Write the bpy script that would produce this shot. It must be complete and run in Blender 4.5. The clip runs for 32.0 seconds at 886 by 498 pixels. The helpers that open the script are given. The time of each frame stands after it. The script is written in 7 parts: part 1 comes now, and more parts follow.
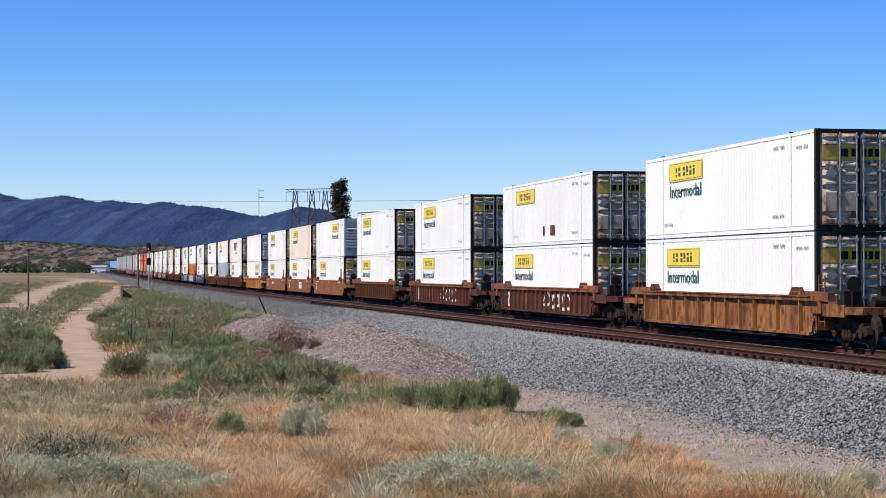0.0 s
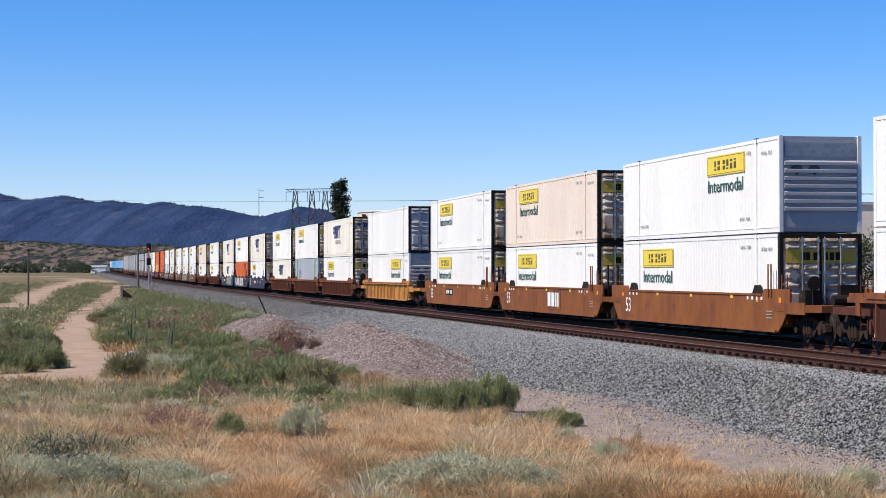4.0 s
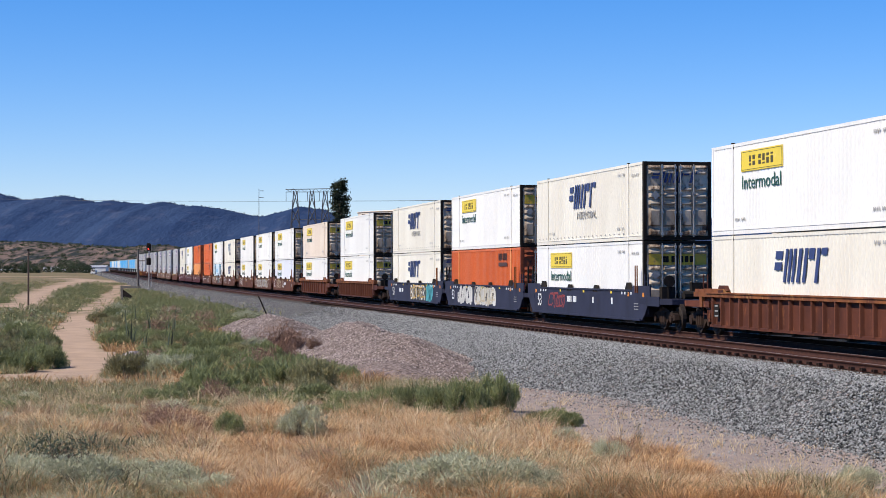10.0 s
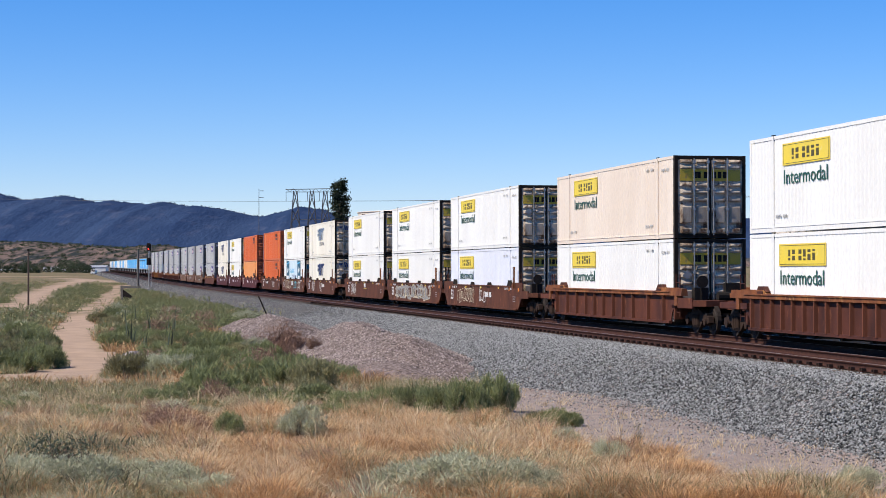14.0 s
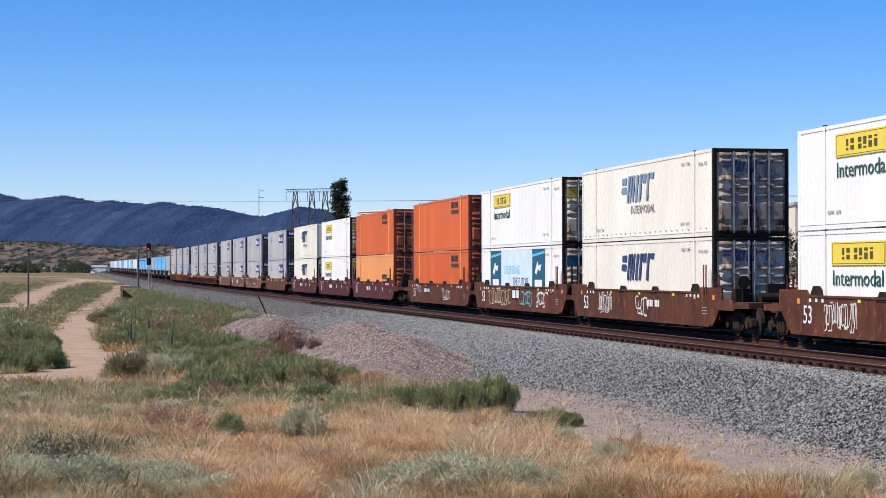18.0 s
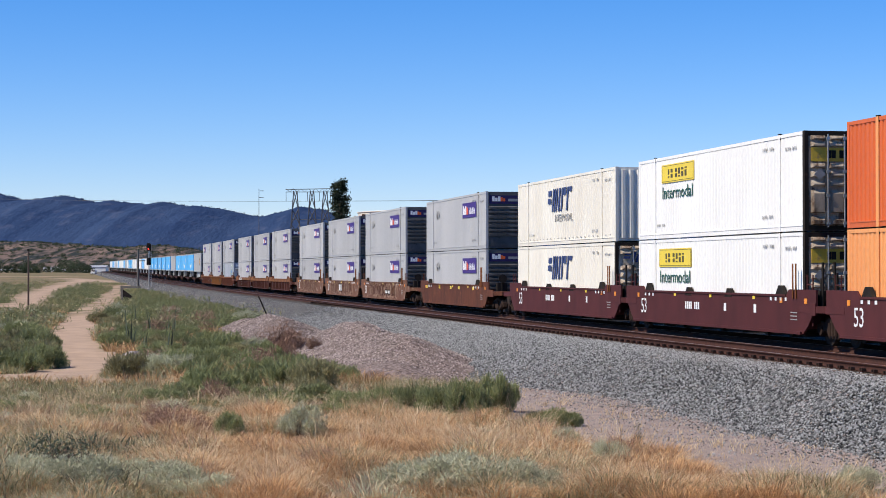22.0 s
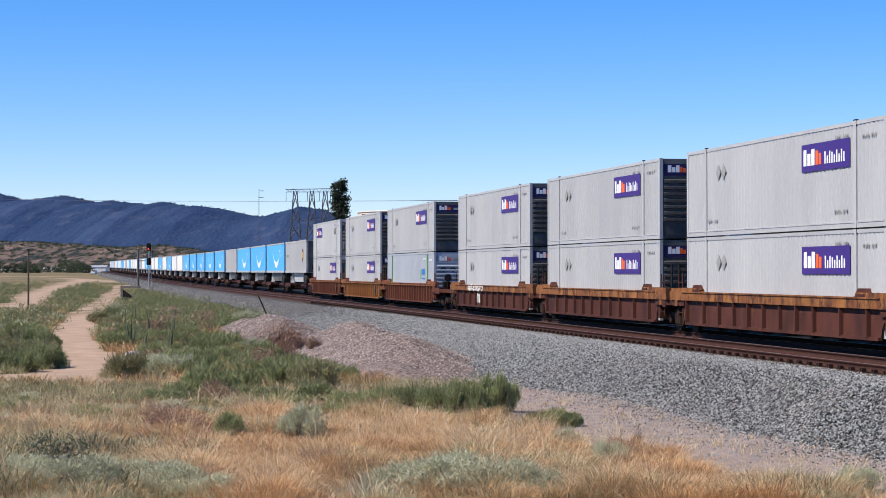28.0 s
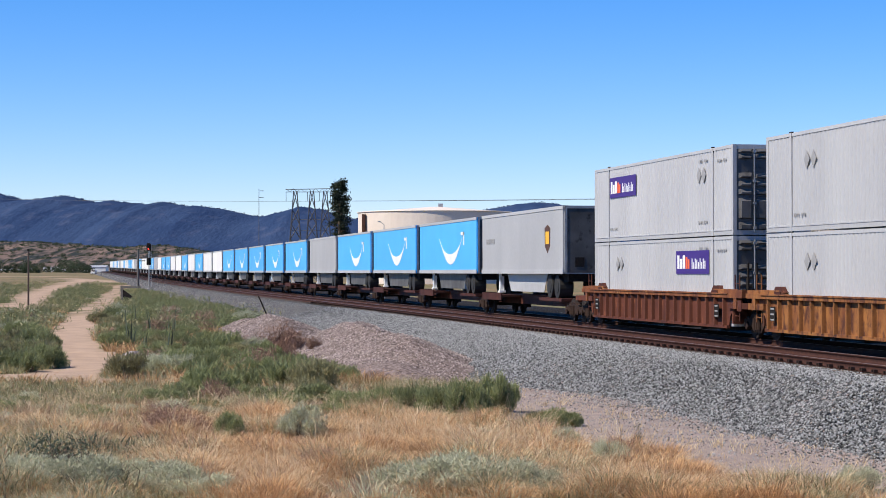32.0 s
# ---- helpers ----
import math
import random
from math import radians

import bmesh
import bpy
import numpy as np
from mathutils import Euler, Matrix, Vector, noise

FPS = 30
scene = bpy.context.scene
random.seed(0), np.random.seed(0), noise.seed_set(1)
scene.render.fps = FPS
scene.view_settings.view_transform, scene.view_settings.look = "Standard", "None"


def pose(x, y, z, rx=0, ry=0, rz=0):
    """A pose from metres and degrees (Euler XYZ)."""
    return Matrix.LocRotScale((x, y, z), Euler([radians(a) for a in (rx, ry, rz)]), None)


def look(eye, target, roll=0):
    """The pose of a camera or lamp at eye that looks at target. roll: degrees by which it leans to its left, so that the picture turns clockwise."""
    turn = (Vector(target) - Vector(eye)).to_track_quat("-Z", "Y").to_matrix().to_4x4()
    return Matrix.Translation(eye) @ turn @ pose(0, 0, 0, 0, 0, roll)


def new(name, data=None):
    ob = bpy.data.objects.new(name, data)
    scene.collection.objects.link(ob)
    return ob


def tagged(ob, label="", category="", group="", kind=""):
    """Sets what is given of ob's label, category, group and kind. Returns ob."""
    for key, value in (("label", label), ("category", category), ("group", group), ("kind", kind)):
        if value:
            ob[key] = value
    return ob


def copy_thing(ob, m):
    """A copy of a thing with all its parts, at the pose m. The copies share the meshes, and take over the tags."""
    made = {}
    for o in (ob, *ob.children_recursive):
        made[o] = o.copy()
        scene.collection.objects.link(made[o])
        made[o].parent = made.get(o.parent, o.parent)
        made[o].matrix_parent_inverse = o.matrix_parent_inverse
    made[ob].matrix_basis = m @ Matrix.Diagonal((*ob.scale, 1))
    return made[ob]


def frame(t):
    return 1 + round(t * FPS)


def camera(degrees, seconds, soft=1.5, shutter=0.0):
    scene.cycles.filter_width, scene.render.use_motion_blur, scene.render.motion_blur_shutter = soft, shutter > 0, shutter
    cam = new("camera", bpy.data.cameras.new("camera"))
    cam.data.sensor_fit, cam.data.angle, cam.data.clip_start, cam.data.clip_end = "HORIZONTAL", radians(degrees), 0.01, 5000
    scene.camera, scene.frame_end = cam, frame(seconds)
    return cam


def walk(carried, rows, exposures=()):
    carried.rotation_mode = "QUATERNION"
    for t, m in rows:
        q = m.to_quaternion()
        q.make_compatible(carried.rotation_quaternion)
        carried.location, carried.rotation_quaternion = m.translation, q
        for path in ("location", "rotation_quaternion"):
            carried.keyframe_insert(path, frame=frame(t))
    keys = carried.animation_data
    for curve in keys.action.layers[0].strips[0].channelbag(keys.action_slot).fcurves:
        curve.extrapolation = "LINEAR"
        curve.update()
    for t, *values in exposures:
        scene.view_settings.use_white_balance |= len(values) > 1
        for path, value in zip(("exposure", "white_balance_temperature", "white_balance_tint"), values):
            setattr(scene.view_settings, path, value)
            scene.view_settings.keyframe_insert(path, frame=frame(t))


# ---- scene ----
# The camera stands on a bank beside the line; rail top near the camera is z = 0.
CAM_Z = 2.11
cam = camera(25.93, 32.0, soft=0.9)
EYE = (0.0, 0.0, CAM_Z)
AIM = (0.0, 100.0, CAM_Z + 100 * math.tan(0.01167))
walk(cam, [(0, look(EYE, AIM, -0.07)), (32, look(EYE, AIM, -0.07))], [(0, 0.25), (24.2, 0.25), (25.0, 0.36), (27.5, 0.39), (32, 0.39)])

# ---- light ----
SUN_AZ = math.atan2(-0.945, -0.326)      # compass angle of the sun, from +Y towards +X
SUN_EL = radians(50)
world = bpy.data.worlds.new("world")
scene.world = world
world.use_nodes = True
sky = world.node_tree.nodes.new("ShaderNodeTexSky")
sky.sky_type, sky.sun_disc = "NISHITA", False
sky.sun_elevation, sky.sun_rotation = SUN_EL, SUN_AZ
sky.altitude, sky.air_density, sky.dust_density, sky.ozone_density = 900, 1.0, 0.0, 4.0
bg = world.node_tree.nodes["Background"]
bg.inputs["Strength"].default_value = 0.105
deep = world.node_tree.nodes.new("ShaderNodeHueSaturation")
deep.inputs["Saturation"].default_value = 1.31
tint = world.node_tree.nodes.new("ShaderNodeMix")
tint.data_type, tint.blend_type = "RGBA", "MULTIPLY"
tint.inputs[0].default_value = 1.0
tint.inputs[7].default_value = (0.955, 0.964, 1.18, 1)
world.node_tree.links.new(sky.outputs[0], tint.inputs[6])
world.node_tree.links.new(tint.outputs[2], deep.inputs["Color"])
world.node_tree.links.new(deep.outputs[0], bg.inputs["Color"])
sun = new("sun", bpy.data.lights.new("sun", "SUN"))
sun.data.energy, sun.data.angle, sun.data.color = 5.0, radians(0.53), (1.0, 0.92, 0.79)
sun.matrix_world = look((60 * math.sin(SUN_AZ), 60 * math.cos(SUN_AZ), 60 * math.tan(SUN_EL)), (0, 0, 0))

# ---- materials ----
MATS = {}


def nodes_of(m):
    nt = m.node_tree
    return nt, nt.nodes["Principled BSDF"]


def surface(name, a, b=None, c=None, rough=0.6, metal=0.0, scale=3.0, fine=60.0, bump=0.15, dist=0.01, c_amount=0.35, rand=0.0, stretch=(1, 1, 1), coords="Object", spec=0.35):
    """Two-scale surface: base colour a drifting to b, with patches of c (dirt, rust, dust)."""
    if name in MATS:
        return MATS[name]
    m = bpy.data.materials.new(name)
    m.use_nodes = True
    nt, p = nodes_of(m)
    n, l = nt.nodes, nt.links
    b = b or tuple(v * 0.8 for v in a)
    tc = n.new("ShaderNodeTexCoord")
    mp = n.new("ShaderNodeMapping")
    mp.inputs["Scale"].default_value = stretch
    l.new(tc.outputs[coords], mp.inputs[0])
    big = n.new("ShaderNodeTexNoise")
    big.inputs["Scale"].default_value, big.inputs["Detail"].default_value = scale, 6
    l.new(mp.outputs[0], big.inputs["Vector"])
    ramp = n.new("ShaderNodeMapRange")
    ramp.inputs[1].default_value, ramp.inputs[2].default_value = 0.35, 0.68
    l.new(big.outputs[0], ramp.inputs[0])
    mix = n.new("ShaderNodeMix")
    mix.data_type = "RGBA"
    mix.inputs[6].default_value, mix.inputs[7].default_value = (*a, 1), (*b, 1)
    l.new(ramp.outputs[0], mix.inputs[0])
    out = mix.outputs[2]
    small = n.new("ShaderNodeTexNoise")
    small.inputs["Scale"].default_value, small.inputs["Detail"].default_value = fine, 3
    l.new(mp.outputs[0], small.inputs["Vector"])
    if c:
        patch = n.new("ShaderNodeTexNoise")
        patch.inputs["Scale"].default_value, patch.inputs["Detail"].default_value = scale * 2.7, 8
        patch.inputs["Roughness"].default_value = 0.65
        l.new(mp.outputs[0], patch.inputs["Vector"])
        r2 = n.new("ShaderNodeMapRange")
        r2.inputs[1].default_value, r2.inputs[2].default_value = 0.72 - c_amount * 0.4, 0.86 - c_amount * 0.4
        l.new(patch.outputs[0], r2.inputs[0])
        mix2 = n.new("ShaderNodeMix")
        mix2.data_type = "RGBA"
        mix2.inputs[7].default_value = (*c, 1)
        l.new(r2.outputs[0], mix2.inputs[0])
        l.new(out, mix2.inputs[6])
        out = mix2.outputs[2]
    hs = n.new("ShaderNodeHueSaturation")
    add = n.new("ShaderNodeMapRange")
    add.inputs[3].default_value, add.inputs[4].default_value = 0.85, 1.15
    l.new(small.outputs[0], add.inputs[0])
    val = add.outputs[0]
    if rand:
        info = n.new("ShaderNodeObjectInfo")
        rr = n.new("ShaderNodeMapRange")
        rr.inputs[3].default_value, rr.inputs[4].default_value = 1 - rand, 1 + rand
        l.new(info.outputs["Random"], rr.inputs[0])
        mul = n.new("ShaderNodeMath")
        mul.operation = "MULTIPLY"
        l.new(val, mul.inputs[0])
        l.new(rr.outputs[0], mul.inputs[1])
        val = mul.outputs[0]
    l.new(val, hs.inputs["Value"])
    l.new(out, hs.inputs["Color"])
    l.new(hs.outputs[0], p.inputs["Base Color"])
    p.inputs["Roughness"].default_value, p.inputs["Metallic"].default_value = rough, metal
    p.inputs["Specular IOR Level"].default_value = spec
    if bump:
        bp = n.new("ShaderNodeBump")
        bp.inputs["Strength"].default_value, bp.inputs["Distance"].default_value = bump, dist
        l.new(small.outputs[0], bp.inputs["Height"])
        l.new(bp.outputs[0], p.inputs["Normal"])
    MATS[name] = m
    return m


def island_leaf(name, a, b, rough=0.7, translucent=0.25):
    """Leaves and blades: a colour of its own for every island."""
    m = bpy.data.materials.new(name)
    m.use_nodes = True
    nt, p = nodes_of(m)
    geo = nt.nodes.new("ShaderNodeNewGeometry")
    mix = nt.nodes.new("ShaderNodeMix")
    mix.data_type = "RGBA"
    mix.inputs[6].default_value, mix.inputs[7].default_value = (*a, 1), (*b, 1)
    nt.links.new(geo.outputs["Random Per Island"], mix.inputs[0])
    info = nt.nodes.new("ShaderNodeObjectInfo")
    hs = nt.nodes.new("ShaderNodeHueSaturation")
    rr = nt.nodes.new("ShaderNodeMapRange")
    rr.inputs[3].default_value, rr.inputs[4].default_value = 0.8, 1.2
    nt.links.new(info.outputs["Random"], rr.inputs[0])
    nt.links.new(rr.outputs[0], hs.inputs["Value"])
    nt.links.new(mix.outputs[2], hs.inputs["Color"])
    nt.links.new(hs.outputs[0], p.inputs["Base Color"])
    p.inputs["Roughness"].default_value = rough
    p.inputs["Specular IOR Level"].default_value = 0.2
    tr = nt.nodes.new("ShaderNodeBsdfTranslucent")
    nt.links.new(hs.outputs[0], tr.inputs[0])
    sh = nt.nodes.new("ShaderNodeMixShader")
    sh.inputs[0].default_value = translucent
    nt.links.new(p.outputs[0], sh.inputs[1])
    nt.links.new(tr.outputs[0], sh.inputs[2])
    nt.links.new(sh.outputs[0], nt.nodes["Material Output"].inputs[0])
    return m


def paint(name, col, rough=0.5):
    return surface(name, col, tuple(v * 0.86 for v in col), rough=rough, scale=1.2, fine=25, bump=0.05, dist=0.003)


WHITE = surface("white_paint", (0.81, 0.795, 0.755), (0.74, 0.72, 0.68), (0.55, 0.50, 0.44), rough=0.45, scale=0.5, fine=18, bump=0.05, dist=0.004, c_amount=0.1, rand=0.04, stretch=(1, 1, 0.35))
CREAM = surface("cream_paint", (0.78, 0.74, 0.64), (0.70, 0.65, 0.55), (0.5, 0.42, 0.33), rough=0.5, scale=0.5, fine=18, bump=0.05, dist=0.004, c_amount=0.12, rand=0.04, stretch=(1, 1, 0.35))
TAN = surface("faded_tan_paint", (0.76, 0.65, 0.54), (0.70, 0.58, 0.47), (0.5, 0.4, 0.32), rough=0.5, scale=0.5, fine=18, bump=0.05, dist=0.004, c_amount=0.12, stretch=(1, 1, 0.35))
COOL = surface("bluish_white_paint", (0.73, 0.74, 0.79), (0.67, 0.68, 0.74), (0.5, 0.48, 0.46), rough=0.45, scale=0.5, fine=18, bump=0.05, dist=0.004, c_amount=0.08, stretch=(1, 1, 0.35))
SILVER = surface("silver_grey_paint", (0.425, 0.42, 0.415), (0.37, 0.365, 0.365), (0.33, 0.31, 0.28), rough=0.42, scale=0.5, fine=18, bump=0.05, dist=0.004, c_amount=0.1, rand=0.07, stretch=(1, 1, 0.35))
GREYBLUE = surface("grey_blue_paint", (0.38, 0.40, 0.435), (0.335, 0.355, 0.39), (0.3, 0.28, 0.26), rough=0.45, scale=0.5, fine=18, bump=0.05, dist=0.004, c_amount=0.08, stretch=(1, 1, 0.35))
ORANGE = surface("orange_paint", (0.64, 0.130, 0.028), (0.54, 0.105, 0.024), (0.32, 0.10, 0.05), rough=0.45, scale=0.6, fine=18, bump=0.05, dist=0.004, c_amount=0.12, rand=0.08, stretch=(1, 1, 0.35))
PALE_ORANGE = surface("faded_orange_paint", (0.78, 0.33, 0.11), (0.72, 0.29, 0.10), (0.5, 0.25, 0.12), rough=0.5, scale=0.6, fine=18, bump=0.05, dist=0.004, c_amount=0.12, stretch=(1, 1, 0.35))
SKYBLUE = surface("sky_blue_paint", (0.075, 0.43, 0.82), (0.065, 0.39, 0.76), (0.2, 0.3, 0.4), rough=0.4, scale=0.5, fine=18, bump=0.04, dist=0.004, c_amount=0.06, rand=0.06)
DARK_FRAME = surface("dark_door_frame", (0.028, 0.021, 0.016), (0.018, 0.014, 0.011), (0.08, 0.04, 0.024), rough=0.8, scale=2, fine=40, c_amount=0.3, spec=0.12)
DOOR_GREY = surface("dirty_door_panel", (0.58, 0.47, 0.35), (0.19, 0.13, 0.082), (0.075, 0.032, 0.016), rough=0.6, scale=1.1, fine=30, c_amount=0.52, rand=0.2, stretch=(1, 1, 0.6), spec=0.12)
RUBBER = surface("black_rubber", (0.018, 0.018, 0.018), (0.03, 0.028, 0.026), rough=0.8)
BLACK = surface("black_steel", (0.014, 0.012, 0.011), (0.028, 0.022, 0.018), (0.06, 0.034, 0.022), rough=0.85, scale=4, c_amount=0.3, spec=0.12)
STEEL = surface("galvanised_steel", (0.42, 0.42, 0.42), (0.32, 0.31, 0.30), (0.2, 0.13, 0.09), rough=0.45, metal=0.6, scale=3)
WHEEL_STEEL = surface("worn_wheel_steel", (0.022, 0.016, 0.013), (0.035, 0.025, 0.020), (0.075, 0.055, 0.045), rough=0.8, metal=0.0, scale=5, spec=0.2)
# Silver-grey darkened for shaded end walls, with random dark patches; skirts share it.
SHADED_GREY = surface("shaded_end_grey", (0.115, 0.11, 0.105), (0.06, 0.056, 0.052), (0.025, 0.02, 0.017), rough=0.55, scale=1.0, fine=30, c_amount=0.4, rand=0.15)
TRUCK_BROWN = surface("grimy_truck_casting", (0.042, 0.025, 0.018), (0.024, 0.015, 0.012), (0.085, 0.048, 0.032), rough=0.85, scale=3, fine=30, c_amount=0.3, spec=0.12)
# Separate yellow for the door band, toned for the doors' shade; patches are random.
BAND_YELLOW = surface("shade_toned_yellow_band", (0.66, 0.43, 0.035), (0.54, 0.37, 0.06), (0.30, 0.20, 0.08), rough=0.6, scale=1.4, fine=25, c_amount=0.35)
# Container orange darkened for the shade on the leading ends, with random dark patches.
SHADED_ORANGE = surface("shaded_orange_door_paint", (0.36, 0.075, 0.022), (0.20, 0.045, 0.017), (0.045, 0.022, 0.016), rough=0.6, scale=0.9, fine=25, c_amount=0.55)
YELLOW = surface("yellow_paint", (0.78, 0.58, 0.045), (0.70, 0.53, 0.075), (0.72, 0.62, 0.30), rough=0.5, scale=1.6, fine=25, bump=0.05, dist=0.003, c_amount=0.3)
GREEN_INK = paint("dark_green_lettering", (0.018, 0.085, 0.062))
SIGN_INK = paint("dark_olive_lettering", (0.085, 0.068, 0.020))
NAVY = paint("navy_lettering", (0.035, 0.055, 0.16))
BROWN_INK = paint("dark_brown_lettering", (0.07, 0.03, 0.02))
# Sign purple in a darker copy, for the band on the shaded nose.
SHADED_PURPLE = paint("shaded_purple_band", (0.022, 0.012, 0.075), 0.6)
HOLDER = paint("dark_placard_holder", (0.10, 0.095, 0.09), 0.6)
PURPLE = paint("purple_paint", (0.050, 0.020, 0.185), 0.5)
RED_ORANGE = paint("red_orange_lettering", (0.80, 0.13, 0.03))
GREY_INK = paint("grey_lettering", (0.30, 0.29, 0.28))
WHITE_INK = paint("white_lettering", (0.80, 0.80, 0.78))
LIME = paint("lime_paint", (0.19, 0.52, 0.08))
SKY_INK = paint("light_blue_lettering", (0.12, 0.48, 0.72))
TEAL = paint("dark_teal_panel", (0.012, 0.10, 0.17))
SHIELD_BROWN = paint("shield_brown", (0.09, 0.035, 0.015))
GOLD = paint("gold_paint", (0.85, 0.45, 0.03))


def car_paint(name, a, b, c, amount=0.5):
    return surface(name, a, b, c, rough=0.75, scale=1.3, fine=35, bump=0.2, dist=0.006, c_amount=amount, rand=0.1, stretch=(1, 1, 0.5), spec=0.2)


CARS = {
    "yellow": car_paint("weathered_yellow_car_paint", (0.47, 0.225, 0.055), (0.33, 0.13, 0.04), (0.14, 0.05, 0.025), 0.48),
    "brown": car_paint("rusty_brown_car_paint", (0.088, 0.028, 0.018), (0.044, 0.016, 0.012), (0.20, 0.068, 0.032), 0.30),
    "redbrown": car_paint("red_brown_car_paint", (0.115, 0.035, 0.019), (0.062, 0.021, 0.014), (0.25, 0.085, 0.034), 0.36),
    "orangebrown": car_paint("orange_brown_car_paint", (0.22, 0.078, 0.024), (0.15, 0.050, 0.019), (0.085, 0.030, 0.018), 0.4),
    "darkblue": car_paint("dark_blue_grey_car_paint", (0.030, 0.033, 0.060), (0.022, 0.024, 0.042), (0.07, 0.045, 0.04), 0.28),
    "maroon": car_paint("maroon_car_paint", (0.085, 0.022, 0.022), (0.065, 0.018, 0.018), (0.14, 0.06, 0.04), 0.15),
    "rust": car_paint("rusted_car_paint", (0.110, 0.038, 0.019), (0.062, 0.022, 0.013), (0.24, 0.10, 0.048), 0.40),
    "palerust": car_paint("pale_rust_car_paint", (0.16, 0.075, 0.045), (0.11, 0.045, 0.026), (0.34, 0.25, 0.18), 0.46),
    "rustamber": car_paint("rust_eaten_amber_car_paint", (0.25, 0.088, 0.030), (0.085, 0.028, 0.017), (0.42, 0.22, 0.075), 0.38),
    "ribrust": car_paint("rust_edged_rib_paint", (0.15, 0.050, 0.026), (0.075, 0.025, 0.016), (0.26, 0.11, 0.045), 0.4),
    "rustbrown": car_paint("rust_brown_car_paint", (0.125, 0.042, 0.021), (0.075, 0.026, 0.016), (0.21, 0.085, 0.035), 0.4),
    "amber": car_paint("amber_car_paint", (0.30, 0.125, 0.036), (0.15, 0.052, 0.021), (0.075, 0.028, 0.017), 0.64),
}

# ---- mesh helpers ----


def box_bm(bm, x0, x1, y0, y1, z0, z1):
    m = Matrix.Translation(((x0 + x1) / 2, (y0 + y1) / 2, (z0 + z1) / 2)) @ Matrix.Diagonal((x1 - x0, y1 - y0, z1 - z0, 1))
    return bmesh.ops.create_cube(bm, size=1, matrix=m)["verts"]


def cyl_bm(bm, a, b, r, seg=10, r2=None):
    a, b = Vector(a), Vector(b)
    d = b - a
    m = Matrix.Translation((a + b) / 2) @ d.to_track_quat("Z", "Y").to_matrix().to_4x4()
    return bmesh.ops.create_cone(bm, cap_ends=True, segments=seg, radius1=r, radius2=r if r2 is None else r2, depth=d.length, matrix=m)["verts"]


def prism_bm(bm, pts, axis, lo, hi):
    """A flat outline pulled along an axis. pts are pairs in the other two axes."""
    def at(p, w):
        return {"x": (w, p[0], p[1]), "y": (p[0], w, p[1]), "z": (p[0], p[1], w)}[axis]
    A = [bm.verts.new(at(p, lo)) for p in pts]
    B = [bm.verts.new(at(p, hi)) for p in pts]
    n = len(pts)
    fs = [bm.faces.new(A), bm.faces.new(B[::-1])]
    for i in range(n):
        fs.append(bm.faces.new((A[i], B[i], B[(i + 1) % n], A[(i + 1) % n])))
    bmesh.ops.recalc_face_normals(bm, faces=fs)


def to_mesh(name, bm, material, smooth=False):
    me = bpy.data.meshes.new(name)
    bm.to_mesh(me)
    bm.free()
    me.materials.append(material)
    if smooth:
        me.shade_smooth()
    return me


def put(name, me, parent=None, m=None, label=""):
    ob = new(name, me)
    if parent is not None:
        ob.parent = parent
    if m is not None:
        ob.matrix_basis = m
    if label:
        tagged(ob, label)
    return ob


def part(name, bm, material, parent, label="", smooth=False):
    return put(name, to_mesh(name, bm, material, smooth), parent, None, label)


def boxes(name, material, parent, *bs, label=""):
    bm = bmesh.new()
    for b in bs:
        box_bm(bm, *b)
    return part(name, bm, material, parent, label)


def raw_mesh(name, verts, faces, material, smooth=False):
    """Fast mesh from arrays; faces all of one size."""
    verts, faces = np.asarray(verts, np.float32), np.asarray(faces, np.int32)
    me = bpy.data.meshes.new(name)
    k = faces.shape[1]
    me.vertices.add(len(verts))
    me.vertices.foreach_set("co", verts.ravel())
    me.loops.add(faces.size)
    me.loops.foreach_set("vertex_index", faces.ravel())
    me.polygons.add(len(faces))
    me.polygons.foreach_set("loop_start", np.arange(0, faces.size, k, dtype=np.int32))
    me.update(calc_edges=True)
    me.materials.append(material)
    if smooth:
        me.shade_smooth()
    return me


TEXTS = {}


def lettering(word, wide, tall, material):
    """Raised lettering of a given width and height, its lower left corner at the origin."""
    key = (word, wide, tall, material.name)
    if key not in TEXTS:
        cu = bpy.data.curves.new("lettering", "FONT")
        cu.body, cu.size, cu.extrude, cu.resolution_u = word, 1.0, 0.004, 2
        ob = bpy.data.objects.new("lettering", cu)
        scene.collection.objects.link(ob)
        bpy.context.view_layer.update()
        me = bpy.data.meshes.new_from_object(ob)
        bpy.data.objects.remove(ob)
        bpy.data.curves.remove(cu)
        me.materials.clear()
        me.materials.append(material)
        co = np.empty(len(me.vertices) * 3, np.float32)
        me.vertices.foreach_get("co", co)
        co = co.reshape(-1, 3)
        lo, hi = co.min(0), co.max(0)
        co[:, 0] = (co[:, 0] - lo[0]) * wide / (hi[0] - lo[0])
        co[:, 1] = (co[:, 1] - lo[1]) * tall / (hi[1] - lo[1])
        me.vertices.foreach_set("co", co.ravel())
        me.update()
        TEXTS[key] = me
    return TEXTS[key]


# ---- the line of the track ----
TH = -0.19414
D_MID = 22.01                 # from the camera square to the track's centre
S_BEND, R_BEND = 905.0, 520.0
UX, UY = math.sin(TH), math.cos(TH)


def rise(s):
    return 0.0034 * 40 * math.log1p(math.exp(min((s - 290) / 40.0, 60)))


